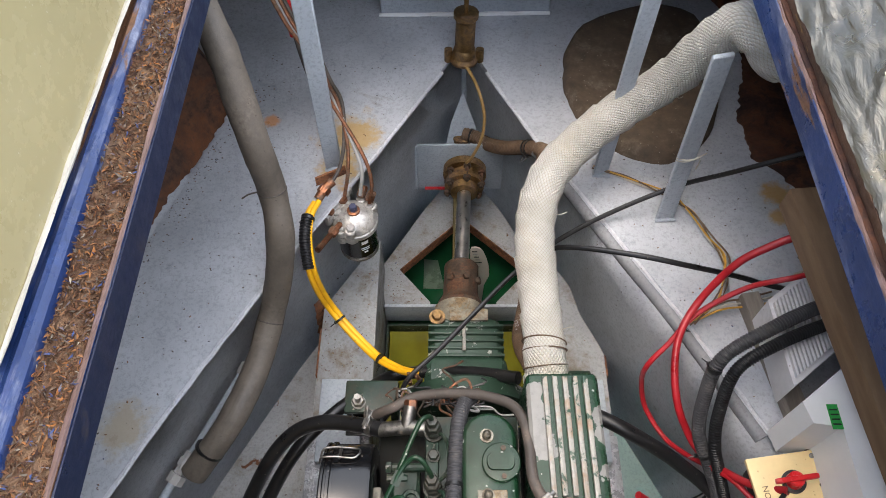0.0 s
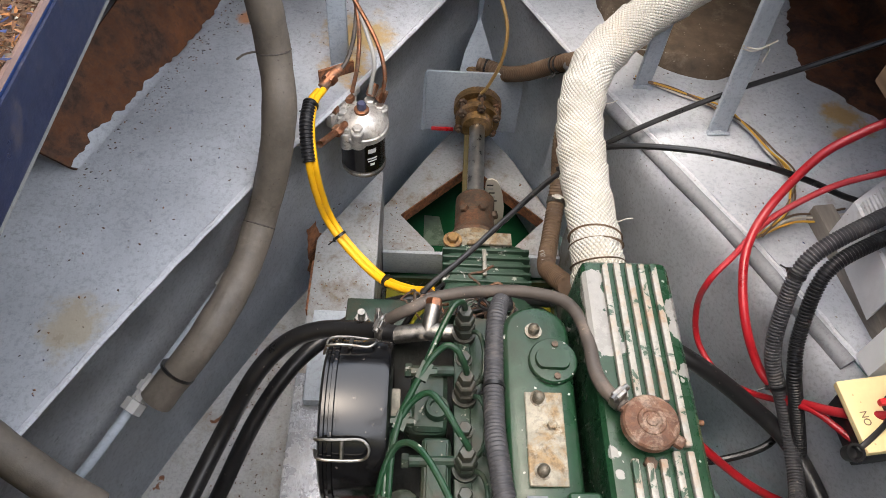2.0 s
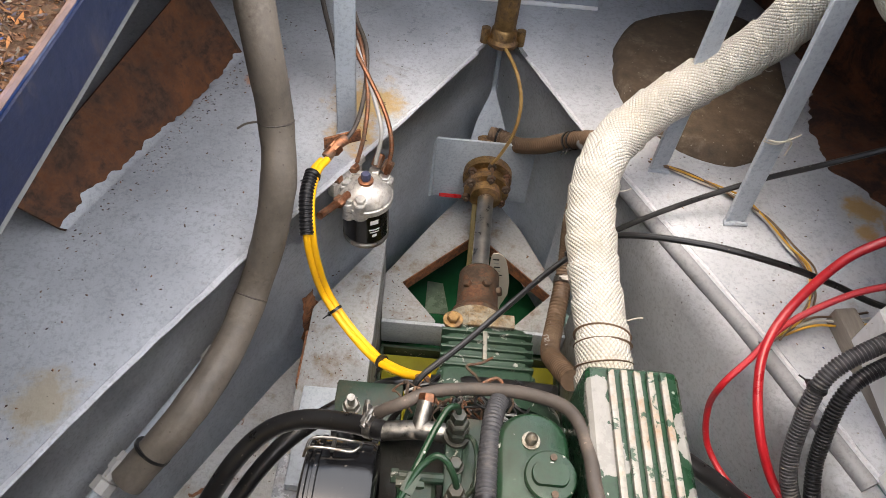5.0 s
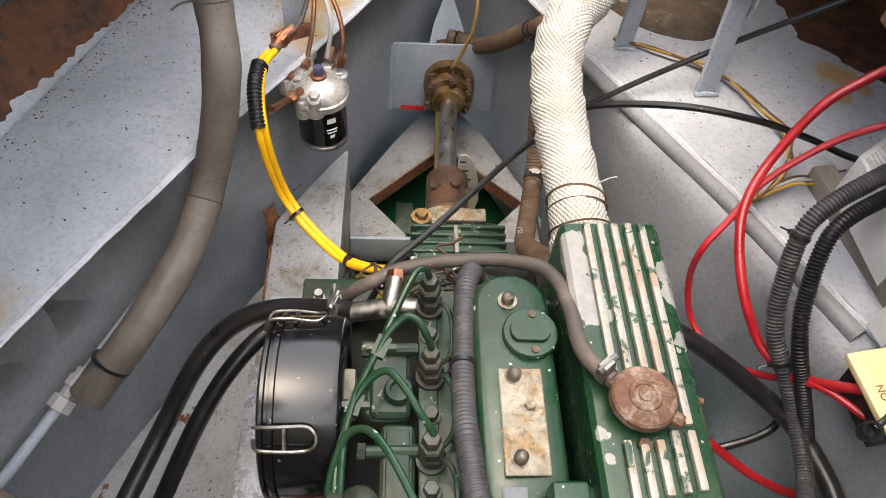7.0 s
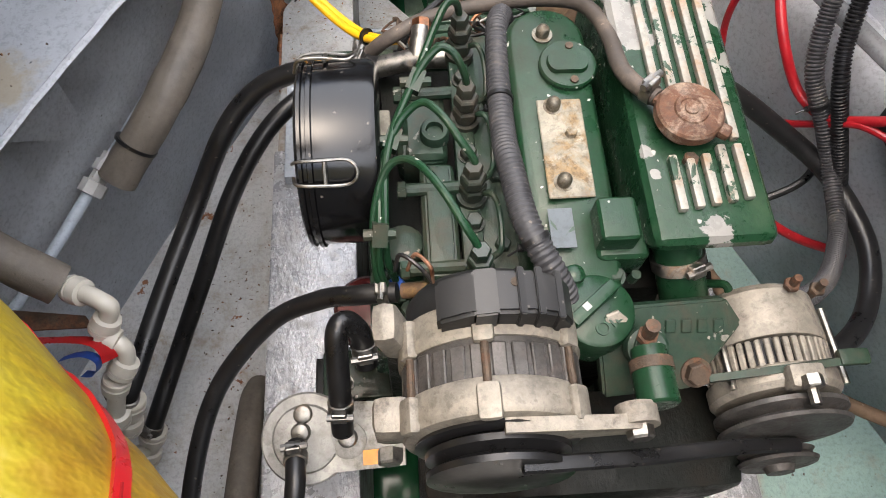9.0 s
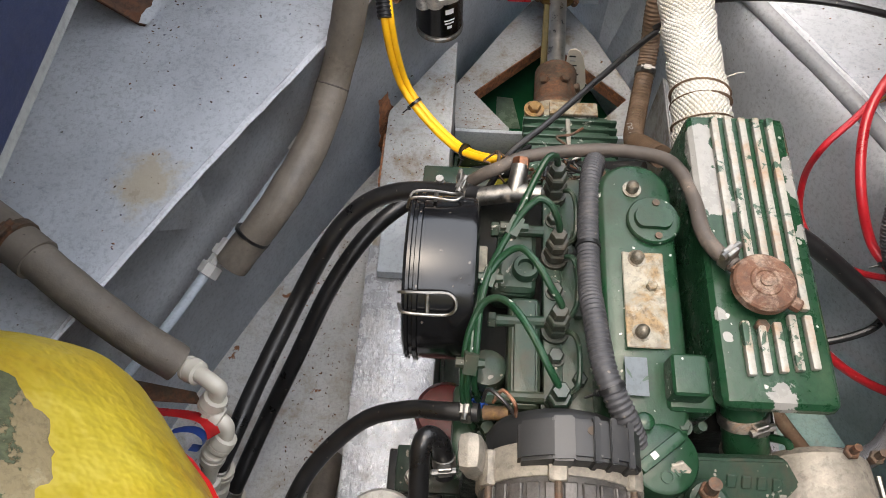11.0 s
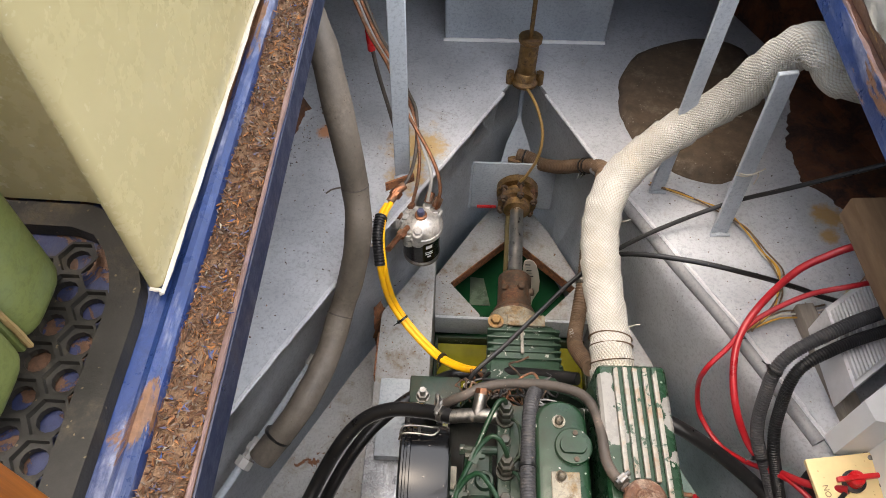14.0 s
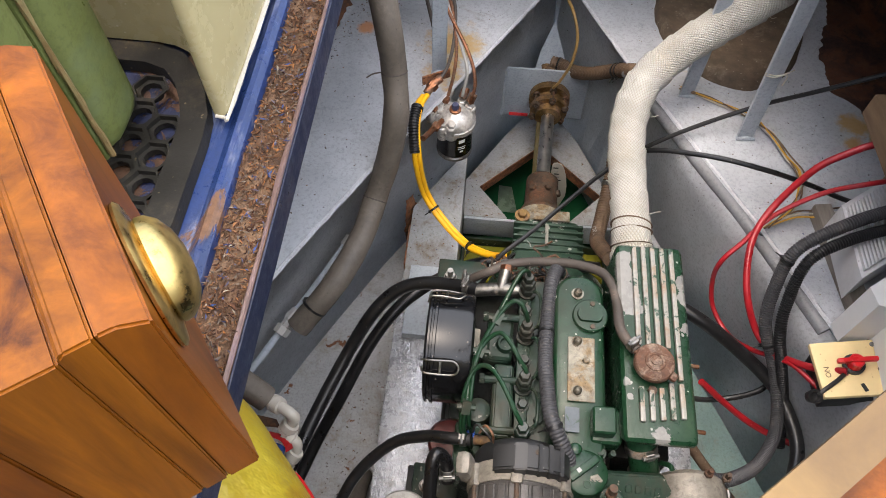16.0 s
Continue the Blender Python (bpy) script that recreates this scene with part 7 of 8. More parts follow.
dense = [p + V((noise.noise(p * 30), noise.noise(p * 30 + V((5, 0, 0))), 0)) * 0.005 for p in dense]
for z, k in ((SHELF, 1.02), (SHELF + 0.016, 1.0), (SHELF + 0.026, 0.93), (SHELF + 0.026, 0.7), (SHELF + 0.023, 0.4)):
    lv.append([bm.verts.new((cx + (p.x - cx) * k, cy + (p.y - cy) * k, z + (0.005 * noise.noise(p * 16 * k) if z > SHELF else 0))) for p in dense])
for a, b in zip(lv, lv[1:]):
    for i in range(len(a)):
        bm.faces.new((a[i], a[(i + 1) % len(a)], b[(i + 1) % len(a)], b[i]))
bm.faces.new(lv[-1])
solo("sodden_mat", bm, m_matgrey, "sodden brown mat lying on the grey shelf", "mat", smooth=50)

# primary fuel filter
ff = thing("fuel_filter", (-0.219, 0.886, 0.41), "fuel filter with cast alloy head and black canister", "fuel filter")
FC = V((-0.219, 0.889, 0.412))
bm = M()
lathe(bm, FC, (0, 0, 1), [(0, 0.02), (0.001, 0.036), (0.004, 0.0395), (0.010, 0.0395), (0.012, 0.0375), (0.016, 0.0375)], 36)
part("bottom_rim", bm, m_zinc, ff)
bm = M()
lathe(bm, FC + V((0, 0, 0.016)), (0, 0, 1), [(0, 0.0385), (0.06, 0.0385), (0.066, 0.0395), (0.070, 0.0385)], 36)
canister = part("canister", bm, m_black, ff, "black spin-on canister with white print")
for i, (dz, w, hh) in enumerate(((0.046, 0.014, 0.010), (0.032, 0.018, 0.003), (0.026, 0.016, 0.003), (0.016, 0.008, 0.006))):
    bm = M()
    for j in range(6):
        a0 = radians(-62) + w / 0.0385 * (j / 6 - 0.5)
        a1 = radians(-62) + w / 0.0385 * ((j + 1) / 6 - 0.5)
        q = [FC + V((math.cos(a) * 0.0389, math.sin(a) * 0.0389, 0.016 + zz)) for a, zz in ((a0, dz), (a1, dz), (a1, dz + hh), (a0, dz + hh))]
        bm.faces.new([bm.verts.new(p) for p in q])
    part("print_bar", bm, m_white, canister, "white unreadable print")
bm = M()
lathe(bm, FC + V((0, 0, 0.086)), (0, 0, 1), [(0, 0.041), (0.002, 0.0448), (0.012, 0.0448), (0.014, 0.0425), (0.018, 0.0420), (0.030, 0.034), (0.037, 0.020), (0.040, 0.011), (0.041, 0.011)], 40)
fhd = part("filter_head", bm, m_alu3, ff, "cast alloy filter head")
for a, r2, z, r in ((36, 0.035, 0.096, 0.0125), (70, 0.034, 0.098, 0.0125), (-98, 0.033, 0.094, 0.0115), (-128, 0.037, 0.088, 0.0105), (176, 0.033, 0.096, 0.0115)):
    bm = M()
    c = FC + V((math.cos(radians(a)) * r2, math.sin(radians(a)) * r2, z))
    lathe(bm, c - V((0, 0, 0.012)), (0.12 * math.cos(radians(a)), 0.12 * math.sin(radians(a)), 1), [(0, r * 1.25), (0.020, r), (0.030, r * 0.95), (0.032, r * 0.8)], 20)
    boss = part("boss", bm, m_alu3, fhd)
    part("plug_bolt", hexa(M(), c + V((0, 0, 0.0195)), (0, 0, 1), r * 0.78, 0.007), m_alu3 if a in (36, 70, -98) else m_alu2, boss)
for off, size in (((-0.036, 0.016, 0.112), (0.016, 0.072, 0.030)), ((-0.022, 0.026, 0.108), (0.034, 0.018, 0.026))):
    part("bracket_arm", box(M(), FC + V(off), size, 0.005, Matrix.Rotation(radians(-32), 3, "Z")), m_alu3, fhd)
for off, m_, r in (((-0.046, -0.002, 0.124), m_copper, 0.0095), ((-0.023, 0.026, 0.124), m_copper, 0.0095), ((-0.017, 0.046, 0.126), m_alu3, 0.0105)):
    part("arm_bolt", hexa(M(), FC + V(off), (0, 0, 1), r, 0.011), m_, fhd)
bm = M()
lathe(bm, FC + V((0, 0, 0.126)), (0, 0, 1), [(0, 0.0125), (0.004, 0.0125), (0.005, 0.0095)], 20)
vent = part("copper_washer", bm, m_copper, fhd)
part("bleed_screw", hexa(M(), FC + V((0, 0, 0.131)), (0, 0, 1), 0.0078, 0.013), m_bluesteel, vent, "blue-grey bleed screw")
for a0, b0 in (((0.028, 0.022, 0.128), (0.036, 0.036, 0.142)), ((0.012, 0.032, 0.130), (0.019, 0.046, 0.146))):
    d0 = V(b0) - V(a0)
    part("pipe_union", hexa(M(), FC + V(a0), d0, 0.0085, d0.length), m_copper, ff)
bm = M()
sheet(bm, FC + V((-0.075, 0.055, 0.16)), FC + V((-0.02, 0.085, 0.16)), FC + V((-0.02, 0.085, 0.07)), FC + V((-0.075, 0.055, 0.07)), 0.004)
part("bracket", bm, m_rustlite, ff, "red-brown rusted bracket")
rise = [(-0.244, 1.026, 0.692), (-0.261, 1.041, 0.734), (-0.282, 1.072, 0.771), (-0.316, 1.099, 0.82), (-0.36, 1.149, 0.906)]
for k, foot in enumerate(([(-0.189, 0.903, 0.545), (-0.182, 0.921, 0.591), (-0.2, 0.959, 0.633)], [(-0.207, 0.918, 0.55), (-0.2, 0.936, 0.602), (-0.214, 0.969, 0.636)], [(-0.236, 0.913, 0.555), (-0.227, 0.936, 0.595), (-0.226, 0.974, 0.637)], [(-0.263, 0.908, 0.587), (-0.242, 0.941, 0.605), (-0.232, 0.979, 0.641)])):
    pts = foot + [(x + 0.0065 * (k - 1.5), y + 0.003 * (k % 2), z - 0.002 * k) for x, y, z in rise]
    ob = solo("fuel_pipe", tube(M(), pts, 0.0036, 9, 8), (m_copper, m_greyplastic, m_copper, m_brownhose)[k], "thin tarnished copper fuel pipe", "pipe", "fuel pipes")
bm = M()
tube(bm, [(-0.277, 0.874, 0.597), (-0.265, 0.893, 0.605), (-0.251, 0.907, 0.609)], 0.0085, 12, 5)
hexa(bm, (-0.27, 0.886, 0.6), (0.5, 0.8, 0.2), 0.012, 0.014)
solo("compression_joint", bm, m_copper, "stained copper compression joint by the filter", "pipe fitting")
bm = M()
tube(bm, [(-0.244, 0.865, 0.53), (-0.258, 0.836, 0.537), (-0.275, 0.786, 0.561)], 0.0058, 10, 6)
hexa(bm, (-0.252, 0.85, 0.533), (-0.4, -0.8, 0.1), 0.0098, 0.014)
solo("copper_tail", bm, m_copper, "copper tail pipe from the fuel filter", "pipe")
yl = thing("yellow_fuel_line", (-0.249, 0.723, 0.433), "pair of yellow sleeved fuel pipes with cable ties", "fuel line")
ypts = [(-0.279, 0.867, 0.599), (-0.288, 0.835, 0.603), (-0.29, 0.791, 0.593), (-0.283, 0.747, 0.562), (-0.276, 0.738, 0.5), (-0.262, 0.733, 0.438), (-0.225, 0.698, 0.408), (-0.174, 0.648, 0.404), (-0.13, 0.612, 0.43), (-0.098, 0.589, 0.464)]
for dx in (-0.0038, 0.0042):
    part("sleeve", tube(M(), [V(p) + V((dx, dx * 0.4, -abs(dx) * 0.3)) for p in ypts], 0.0055, 12, 10), m_yellowtube, yl)
ln = curve_points(ypts, 10)
for i in (12, 55, 72):
    part("cable_tie", tie(M(), ln[i], ln[i + 1] - ln[i], 0.0102), m_rubber, yl, "black cable tie")
bm = M()
tube(bm, [V(p) + V((-0.003, -0.002, 0.002)) for p in ypts[1:4]], 0.0108, 14, 10, None, (0.0055, 0.0012))
part("black_sleeve", bm, m_blackconduit, yl, "black ribbed sleeve")
bm = M()
rod(bm, ln[-1], ln[-1] + V((0.012, -0.02, 0.012)), 0.004)
rod(bm, ln[-1] + V((-0.01, 0, 0)), ln[-1] + V((-0.006, -0.024, 0.008)), 0.004)
part("copper_end", bm, m_copper, yl)
rv = thing("red_valve", (-0.329, 1.191, 0.54), "small red plastic valve handle with a dark lead", "valve")
bm = M()
rod(bm, (-0.335, 1.18, 0.713), (-0.339, 1.187, 0.777), 0.0085, seg=14)
lathe(bm, (-0.339, 1.187, 0.777), (0, 0, 1), [(0, 0.011), (0.016, 0.011), (0.02, 0.007)], 16)
part("handle", bm, m_redrough, rv)
part("lead", tube(M(), [(-0.334, 1.18, 0.719), (-0.32, 1.148, 0.675), (-0.294, 1.102, 0.606), (-0.273, 1.065, 0.542)], 0.0042, 8, 6), m_brownhose, rv, "dark lead")


# hot water tank
cal = thing("hot_water_tank", (-0.527, -0.069, FLOOR), "hot water cylinder lying down, sprayed with lumpy yellow foam", "hot water tank")
TC, TA = V((-0.527, -0.069, 0.66)), V((-0.6803, 0.7321, 0.0332)).normalized()
TW = V((-0.7325, -0.6807, 0.0))
TU = TA.cross(TW)


def on_tank(s, ang, out=0.0):
    """A place on the foam jacket: distance along the axis, degrees round it from the top, height off the skin."""
    r = 0.225 * math.sqrt(max(1.0 - (max(abs(s) - 0.117, 0.0) / 0.1278) ** 2, 0.0))
    rad = TW * math.sin(radians(ang)) + TU * math.cos(radians(ang))
    p = TC + TA * s + rad * r
    p += rad * (noise.noise(p * 7) * 0.005 + noise.noise(p * 22) * 0.0025)
    return p + rad * out


def strap_angle(s):
    """Where the webbing lies round the tank, along its length."""
    return -98 - 250 * min(s - 0.012, 0.05) if s > 0.012 else -98 + 210 * min(0.012 - s, 0.062) + 300 * max(-s - 0.05, 0.0)


stops = [-0.2448 + 0.4896 * (0.5 - 0.5 * math.cos(math.pi * k / 64)) for k in range(65)]
bm = M()
rows = [[bm.verts.new(on_tank(s, 360 * k / 110)) for k in range(110)] for s in stops]
for a, b in zip(rows, rows[1:]):
    for k in range(110):
        bm.faces.new((a[k], a[(k + 1) % 110], b[(k + 1) % 110], b[k]))
bmesh.ops.remove_doubles(bm, verts=bm.verts, dist=0.0005)
part("foam_jacket", bm, m_foamtank, cal, "yellow foam, browner low down with shade in the colour", 60)
bm = M()
mid = bm.verts.new(on_tank(0.075, -40, 0.0022))
rims = [[], []]
for k in range(72):
    a = 2 * math.pi * k / 72
    r = 1 + 0.22 * noise.noise(V((math.cos(a) * 2, math.sin(a) * 2, 4))) + 0.10 * noise.noise(V((math.cos(a) * 7, math.sin(a) * 7, 6)))
    for q, (f, o) in enumerate(((0.94, 0.0022), (1.0, -0.001))):
        rims[q].append(bm.verts.new(on_tank(0.075 + 0.066 * r * f * math.cos(a), -40 - 13.5 * r * f * math.sin(a), o)))
for k in range(72):
    j = (k + 1) % 72
    bm.faces.new((mid, rims[0][k], rims[0][j]))
    bm.faces.new((rims[0][k], rims[1][k], rims[1][j], rims[0][j]))
part("torn_patch", bm, m_barefoam, cal, "torn patch of bare crumbling foam", 60)
bm = M()
prev = None
for k in range(61):
    s = 0.16 - 0.34 * k / 60
    cur = [bm.verts.new(on_tank(s, strap_angle(s) + dg, o)) for dg, o in ((-2.6, -0.001), (-2.6, 0.0035), (2.6, 0.0035), (2.6, -0.001))]
    if prev:
        for q in range(4):
            bm.faces.new((prev[q], prev[(q + 1) % 4], cur[(q + 1) % 4], cur[q]))
    prev = cur
part("red_strap", bm, m_redrough, cal, "red webbing strap")
part("strap_stitching", tube(M(), [on_tank(-0.09 - 0.01 * k, strap_angle(-0.09 - 0.01 * k) + 0.4, 0.0042) for k in range(8)], 0.0012, 6, 2), m_redstitch, cal, "darker red stitching")
for s in (-0.09, 0.09):
    c = TC + TA * s
    part("cradle", box(M(), (c.x, c.y, 0.268), (0.05, 0.26, 0.335), 0.004, Matrix.Rotation(radians(42.9), 3, "Z")), m_plank, cal, "timber chock under the tank")
for p in ((-0.481, 0.150, 0.327), (-0.470, 0.149, 0.302), (-0.490, 0.137, 0.160)):
    part("pipe_stub", rod(M(), p, (p[0] - 0.03, p[1] - 0.075, 0.47), 0.009, seg=12), m_fitting, cal, "white pipe stub into the tank")
solo("thermostat_wire", tube(M(), [on_tank(0.0, -30, 0.002), on_tank(-0.035, -42, 0.003), on_tank(-0.051, -48, 0.003), on_tank(-0.058, -50.5, 0.004), on_tank(-0.066, -52, 0.005), on_tank(-0.079, -52.5, 0.004), on_tank(-0.10, -52.5, 0.003), on_tank(-0.13, -50, 0.002)], 0.0026, 8, 6), m_brownhose, "thin dark wire lying over the foam", "wire")
web = thing("strap_end", (-0.472, 0.205, 0.43), "loose end of red webbing with a blue tag", "strap")
bm = M()
lnw = curve_points([(-0.54, 0.205, 0.456), (-0.499, 0.204, 0.455), (-0.470, 0.203, 0.455), (-0.447, 0.199, 0.455), (-0.436, 0.190, 0.453), (-0.433, 0.181, 0.448)], 12)
prev = None
for k, p in enumerate(lnw):
    p = p + V((0.0, -0.0007, 0.0004)) * (k % 2)
    cur = [bm.verts.new(p + V((0.001, 0.003, -0.004))), bm.verts.new(p + V((-0.004, -0.012, 0.020)))]
    if prev:
        bm.faces.new((prev[0], cur[0], cur[1], prev[1]))
    prev = cur
bmesh.ops.solidify(bm, geom=bm.faces[:], thickness=0.0018)
part("webbing", bm, m_redrough, web)
bm = M()
prev = None
for p in curve_points([(-0.482, 0.182, 0.458), (-0.466, 0.185, 0.462), (-0.450, 0.183, 0.466), (-0.440, 0.176, 0.463), (-0.444, 0.166, 0.458), (-0.456, 0.166, 0.458)], 6):
    cur = [bm.verts.new(p), bm.verts.new(p + V((0.002, -0.012, 0.018)))]
    if prev:
        bm.faces.new((prev[0], cur[0], cur[1], prev[1]))
    prev = cur
bmesh.ops.solidify(bm, geom=bm.faces[:], thickness=0.0012)
part("blue_tag", bm, m_bluewire, web, "blue plastic tag")
bm = M()
sheet(bm, (-0.560, 0.240, 0.450), (-0.469, 0.228, 0.450), (-0.458, 0.214, 0.452), (-0.545, 0.214, 0.452), 0.003)
solo("bracket_strip", bm, m_couple, "brown bent metal strip beside the pipes", "bracket")

# hatch gutter mat with hexagonal holes
mt = thing("deck_mat", (-0.6, 0.15, 1.102), "worn black rubber deck mat with round holes", "rubber mat")
bm = M()
pitch = 0.035
for i in range(11):
    for j in range(18):
        cx = -0.472 - i * pitch * 0.866
        cy = -0.25 + j * pitch + (pitch / 2 if i % 2 else 0)
        if cy > 0.372 - (i == 0) * 0.03 + 0.004 * i:
            continue
        t = bmesh.new()
        N = 12
        ro, ri = pitch / math.sqrt(3), 0.0112
        o_, e_, n_, b_, f_ = [], [], [], [], []
        for k in range(N):
            a = 2 * math.pi * k / N
            s = math.cos(math.pi / 6) / math.cos((a % (math.pi / 3)) - math.pi / 6)
            o_.append(t.verts.new((cx + ro * s * math.cos(a), cy + ro * s * math.sin(a), 1.1165)))
            e_.append(t.verts.new((cx + ro * 0.87 * s * math.cos(a), cy + ro * 0.87 * s * math.sin(a), 1.1165)))
            f_.append(t.verts.new((cx + ro * 0.83 * s * math.cos(a), cy + ro * 0.83 * s * math.sin(a), 1.1115)))
            n_.append(t.verts.new((cx + ri * math.cos(a), cy + ri * math.sin(a), 1.111)))
            b_.append(t.verts.new((cx + ri * math.cos(a), cy + ri * math.sin(a), 1.104)))
        for r0, r1 in ((o_, e_), (e_, f_), (f_, n_), (n_, b_)):
            for k in range(N):
                t.faces.new((r0[k], r0[(k + 1) % N], r1[(k + 1) % N], r1[k]))
        merge(bm, t)
bmesh.ops.remove_doubles(bm, verts=bm.verts, dist=0.0004)
part("perforated_field", bm, m_matt, mt, "", 30)
bm = M()
edge = [(-0.429, -0.289), (-0.429, 0.301), (-0.432, 0.331), (-0.442, 0.358), (-0.457, 0.387), (-0.480, 0.413), (-0.510, 0.424), (-0.600, 0.426), (-0.883, 0.51)]
inner = [(-0.457, -0.289), (-0.457, 0.296), (-0.459, 0.325), (-0.466, 0.347), (-0.478, 0.370), (-0.494, 0.388), (-0.518, 0.396), (-0.600, 0.398), (-0.883, 0.47)]
for z0, z1 in ((1.103, 1.1185),):
    t = bmesh.new()
    A = [t.verts.new((x, y, z1)) for x, y in edge]
    B = [t.verts.new((x, y, z1)) for x, y in inner]
    C = [t.verts.new((x + 0.002, y, z0)) for x, y in edge]
    D = [t.verts.new((x, y, z0)) for x, y in inner]
    for k in range(len(edge) - 1):
        t.faces.new((A[k], A[k + 1], B[k + 1], B[k]))
        t.faces.new((C[k], C[k + 1], A[k + 1], A[k]))
        t.faces.new((B[k], B[k + 1], D[k + 1], D[k]))
    merge(bm, t)
part("border", bm, m_matt, mt)

# jerrycan on the mat
jc = thing("jerrycan", (-0.7, 0.25, 1.118), "pale green pressed steel jerrycan with welded seam", "jerrycan")
for k, (ya, yb) in enumerate(((0.177, 0.259), (0.263, 0.345))):
    bm = M()
    box(bm, (-0.675, (ya + yb) / 2, 1.118 + 0.235), (0.355, yb - ya, 0.47), 0.030, None, 5)
    part("half_shell", bm, m_jerry, jc, "", 40)
bm = M()
box(bm, (-0.675, 0.261, 1.353), (0.340, 0.010, 0.455), 0.004)
part("seam", bm, m_jerry, jc)
bm = M()
tube(bm, [(-0.501, 0.261, 1.13 + 0.03 * k) for k in range(13)], 0.0024, 6, 3, wob=0.9)
part("weld_rust", bm, m_jerryrust, jc, "rust along the seam")

# cabin door with brass knob, standing open
dr = thing("cabin_door", (-0.5, -0.045, 1.1), "orange varnished hardwood cabin door standing open", "door")


DA, DB = V((-0.266, -0.035, 0)), V((-0.366, 0.100, 0))
DL = (DB - DA).normalized()
DN = V((-DL.y, DL.x, 0))
DN = DN if DN.x > 0 else -DN


def stile(prof, z0, round_=0.0012):
    """An upright timber beside the door's aft face: offsets from the face with the height of the top there, edges eased."""
    t = bmesh.new()
    ends = []
    for q in (DA, DB):
        ends.append([t.verts.new(q - DN * off + V((0, 0, z))) for off, z in prof] + [t.verts.new(q - DN * prof[-1][0] + V((0, 0, z0))), t.verts.new(q - DN * prof[0][0] + V((0, 0, z0)))])
    a, b = ends
    t.faces.new(a)
    t.faces.new(b[::-1])
    for q in range(len(a)):
        w = (q + 1) % len(a)
        t.faces.new((a[q], b[q], b[w], a[w]))
    bmesh.ops.recalc_face_normals(t, faces=t.faces)
    bmesh.ops.bevel(t, geom=t.edges[:], offset=round_, segments=2, affect="EDGES")
    bm = M()
    merge(bm, t)
    return bm


part("closing_stile", stile([(0.0, 1.4285), (0.0114, 1.435), (0.0192, 1.4352)], 1.240), m_varnish, dr)
part("lipping", stile([(0.0198, 1.4348), (0.0315, 1.434), (0.0345, 1.431)], 1.240), m_varnish2, dr, "paler brown hardwood lipping")
part("panel", stile([(0.0348, 1.429), (0.075, 1.428)], 1.240), m_varnish2, dr)
part("hanging_post", stile([(0.0753, 1.428), (0.16, 1.426)], 1.102), m_varnish, dr)
KC = DA.lerp(DB, 0.28) + V((0, 0, 1.390))
bm = M()
lathe(bm, KC + DN * 0.0005, DN, [(0, 0.0350), (0.0015, 0.0358), (0.003, 0.034), (0.0042, 0.027), (0.0046, 0.0245), (0.006, 0.0258), (0.010, 0.0252), (0.0145, 0.0215), (0.018, 0.0150), (0.0198, 0.007), (0.020, 0.0005)], 48)
part("knob", bm, m_polbrass, dr, "polished brass door knob")
pb = thing("pale_board", (0.05, 0.0, 1.2), "pale varnished board at the cabin step", "board")
bm = M()
dv = V((0.079, 0.067, 0)).normalized()
nv = V((dv.y, -dv.x, 0))
sheet(bm, V((-0.013, -0.056, 1.298)), V((-0.013, -0.056, 1.298)) + dv * 0.56, V((-0.013, -0.056, 1.298)) + dv * 0.56 + nv * 0.022, V((-0.013, -0.056, 1.298)) + nv * 0.022, 0.01)
part("top_lipping", bm, m_pine, pb)
bm = M()
sheet(bm, V((-0.013, -0.056, 1.287)) + nv * 0.005, V((-0.013, -0.056, 1.287)) + nv * 0.06 , V((-0.013, -0.056, 1.287)) + nv * 0.06 + dv * 0.56, V((-0.013, -0.056, 1.287)) + nv * 0.005 + dv * 0.56, 0.012)
part("board_face", bm, m_varnish, pb)

# foil-lined hatch board standing on the starboard gutter
hb = thing("hatch_board", (0.42, 0.5, 1.11), "raised hatch board lined with crumpled foil insulation", "hatch board")
bm = M()
sheet(bm, (0.372, -0.25, 1.106), (0.372, 1.25, 1.106), (0.508, 1.25, 1.237), (0.508, -0.25, 1.237), -0.016)
part("plywood", bm, m_wetply, hb, "dark wet plywood")
bm = M()
rows = []
for k in range(181):
    y = -0.25 + 1.5 * k / 180
    w = 0.0016 * noise.noise(V((y * 30, 1, 0))) + 0.0008 * noise.noise(V((y * 110, 2, 0)))
    rows.append([bm.verts.new(q) for q in ((0.3605 + w, y, 1.103), (0.3565 + w * 0.6, y, 1.113 + w), (0.3545, y, 1.1235 + w), (0.372, y, 1.118), (0.372, y, 1.104))])
for a, b in zip(rows, rows[1:]):
    for i in range(5):
        j = (i + 1) % 5
        bm.faces.new((a[i], a[j], b[j], b[i]))
part("rotten_edge", bm, m_rotten, hb, "rotten brown timber edge", 40)
rng = random.Random(8)
creases = []
for k in range(110):
    a = rng.choice((rng.uniform(-0.5, 0.5), rng.uniform(0.9, 1.5), rng.uniform(-1.5, -0.9)))
    creases.append((rng.uniform(0, 0.19), rng.uniform(-0.1, 1.2), math.cos(a), math.sin(a), rng.uniform(0.03, 0.14), rng.choice((-1, 1, 1)) * rng.uniform(0.0012, 0.0036)))
HOLE = (0.118, 0.505)
bm = M()
rows = []
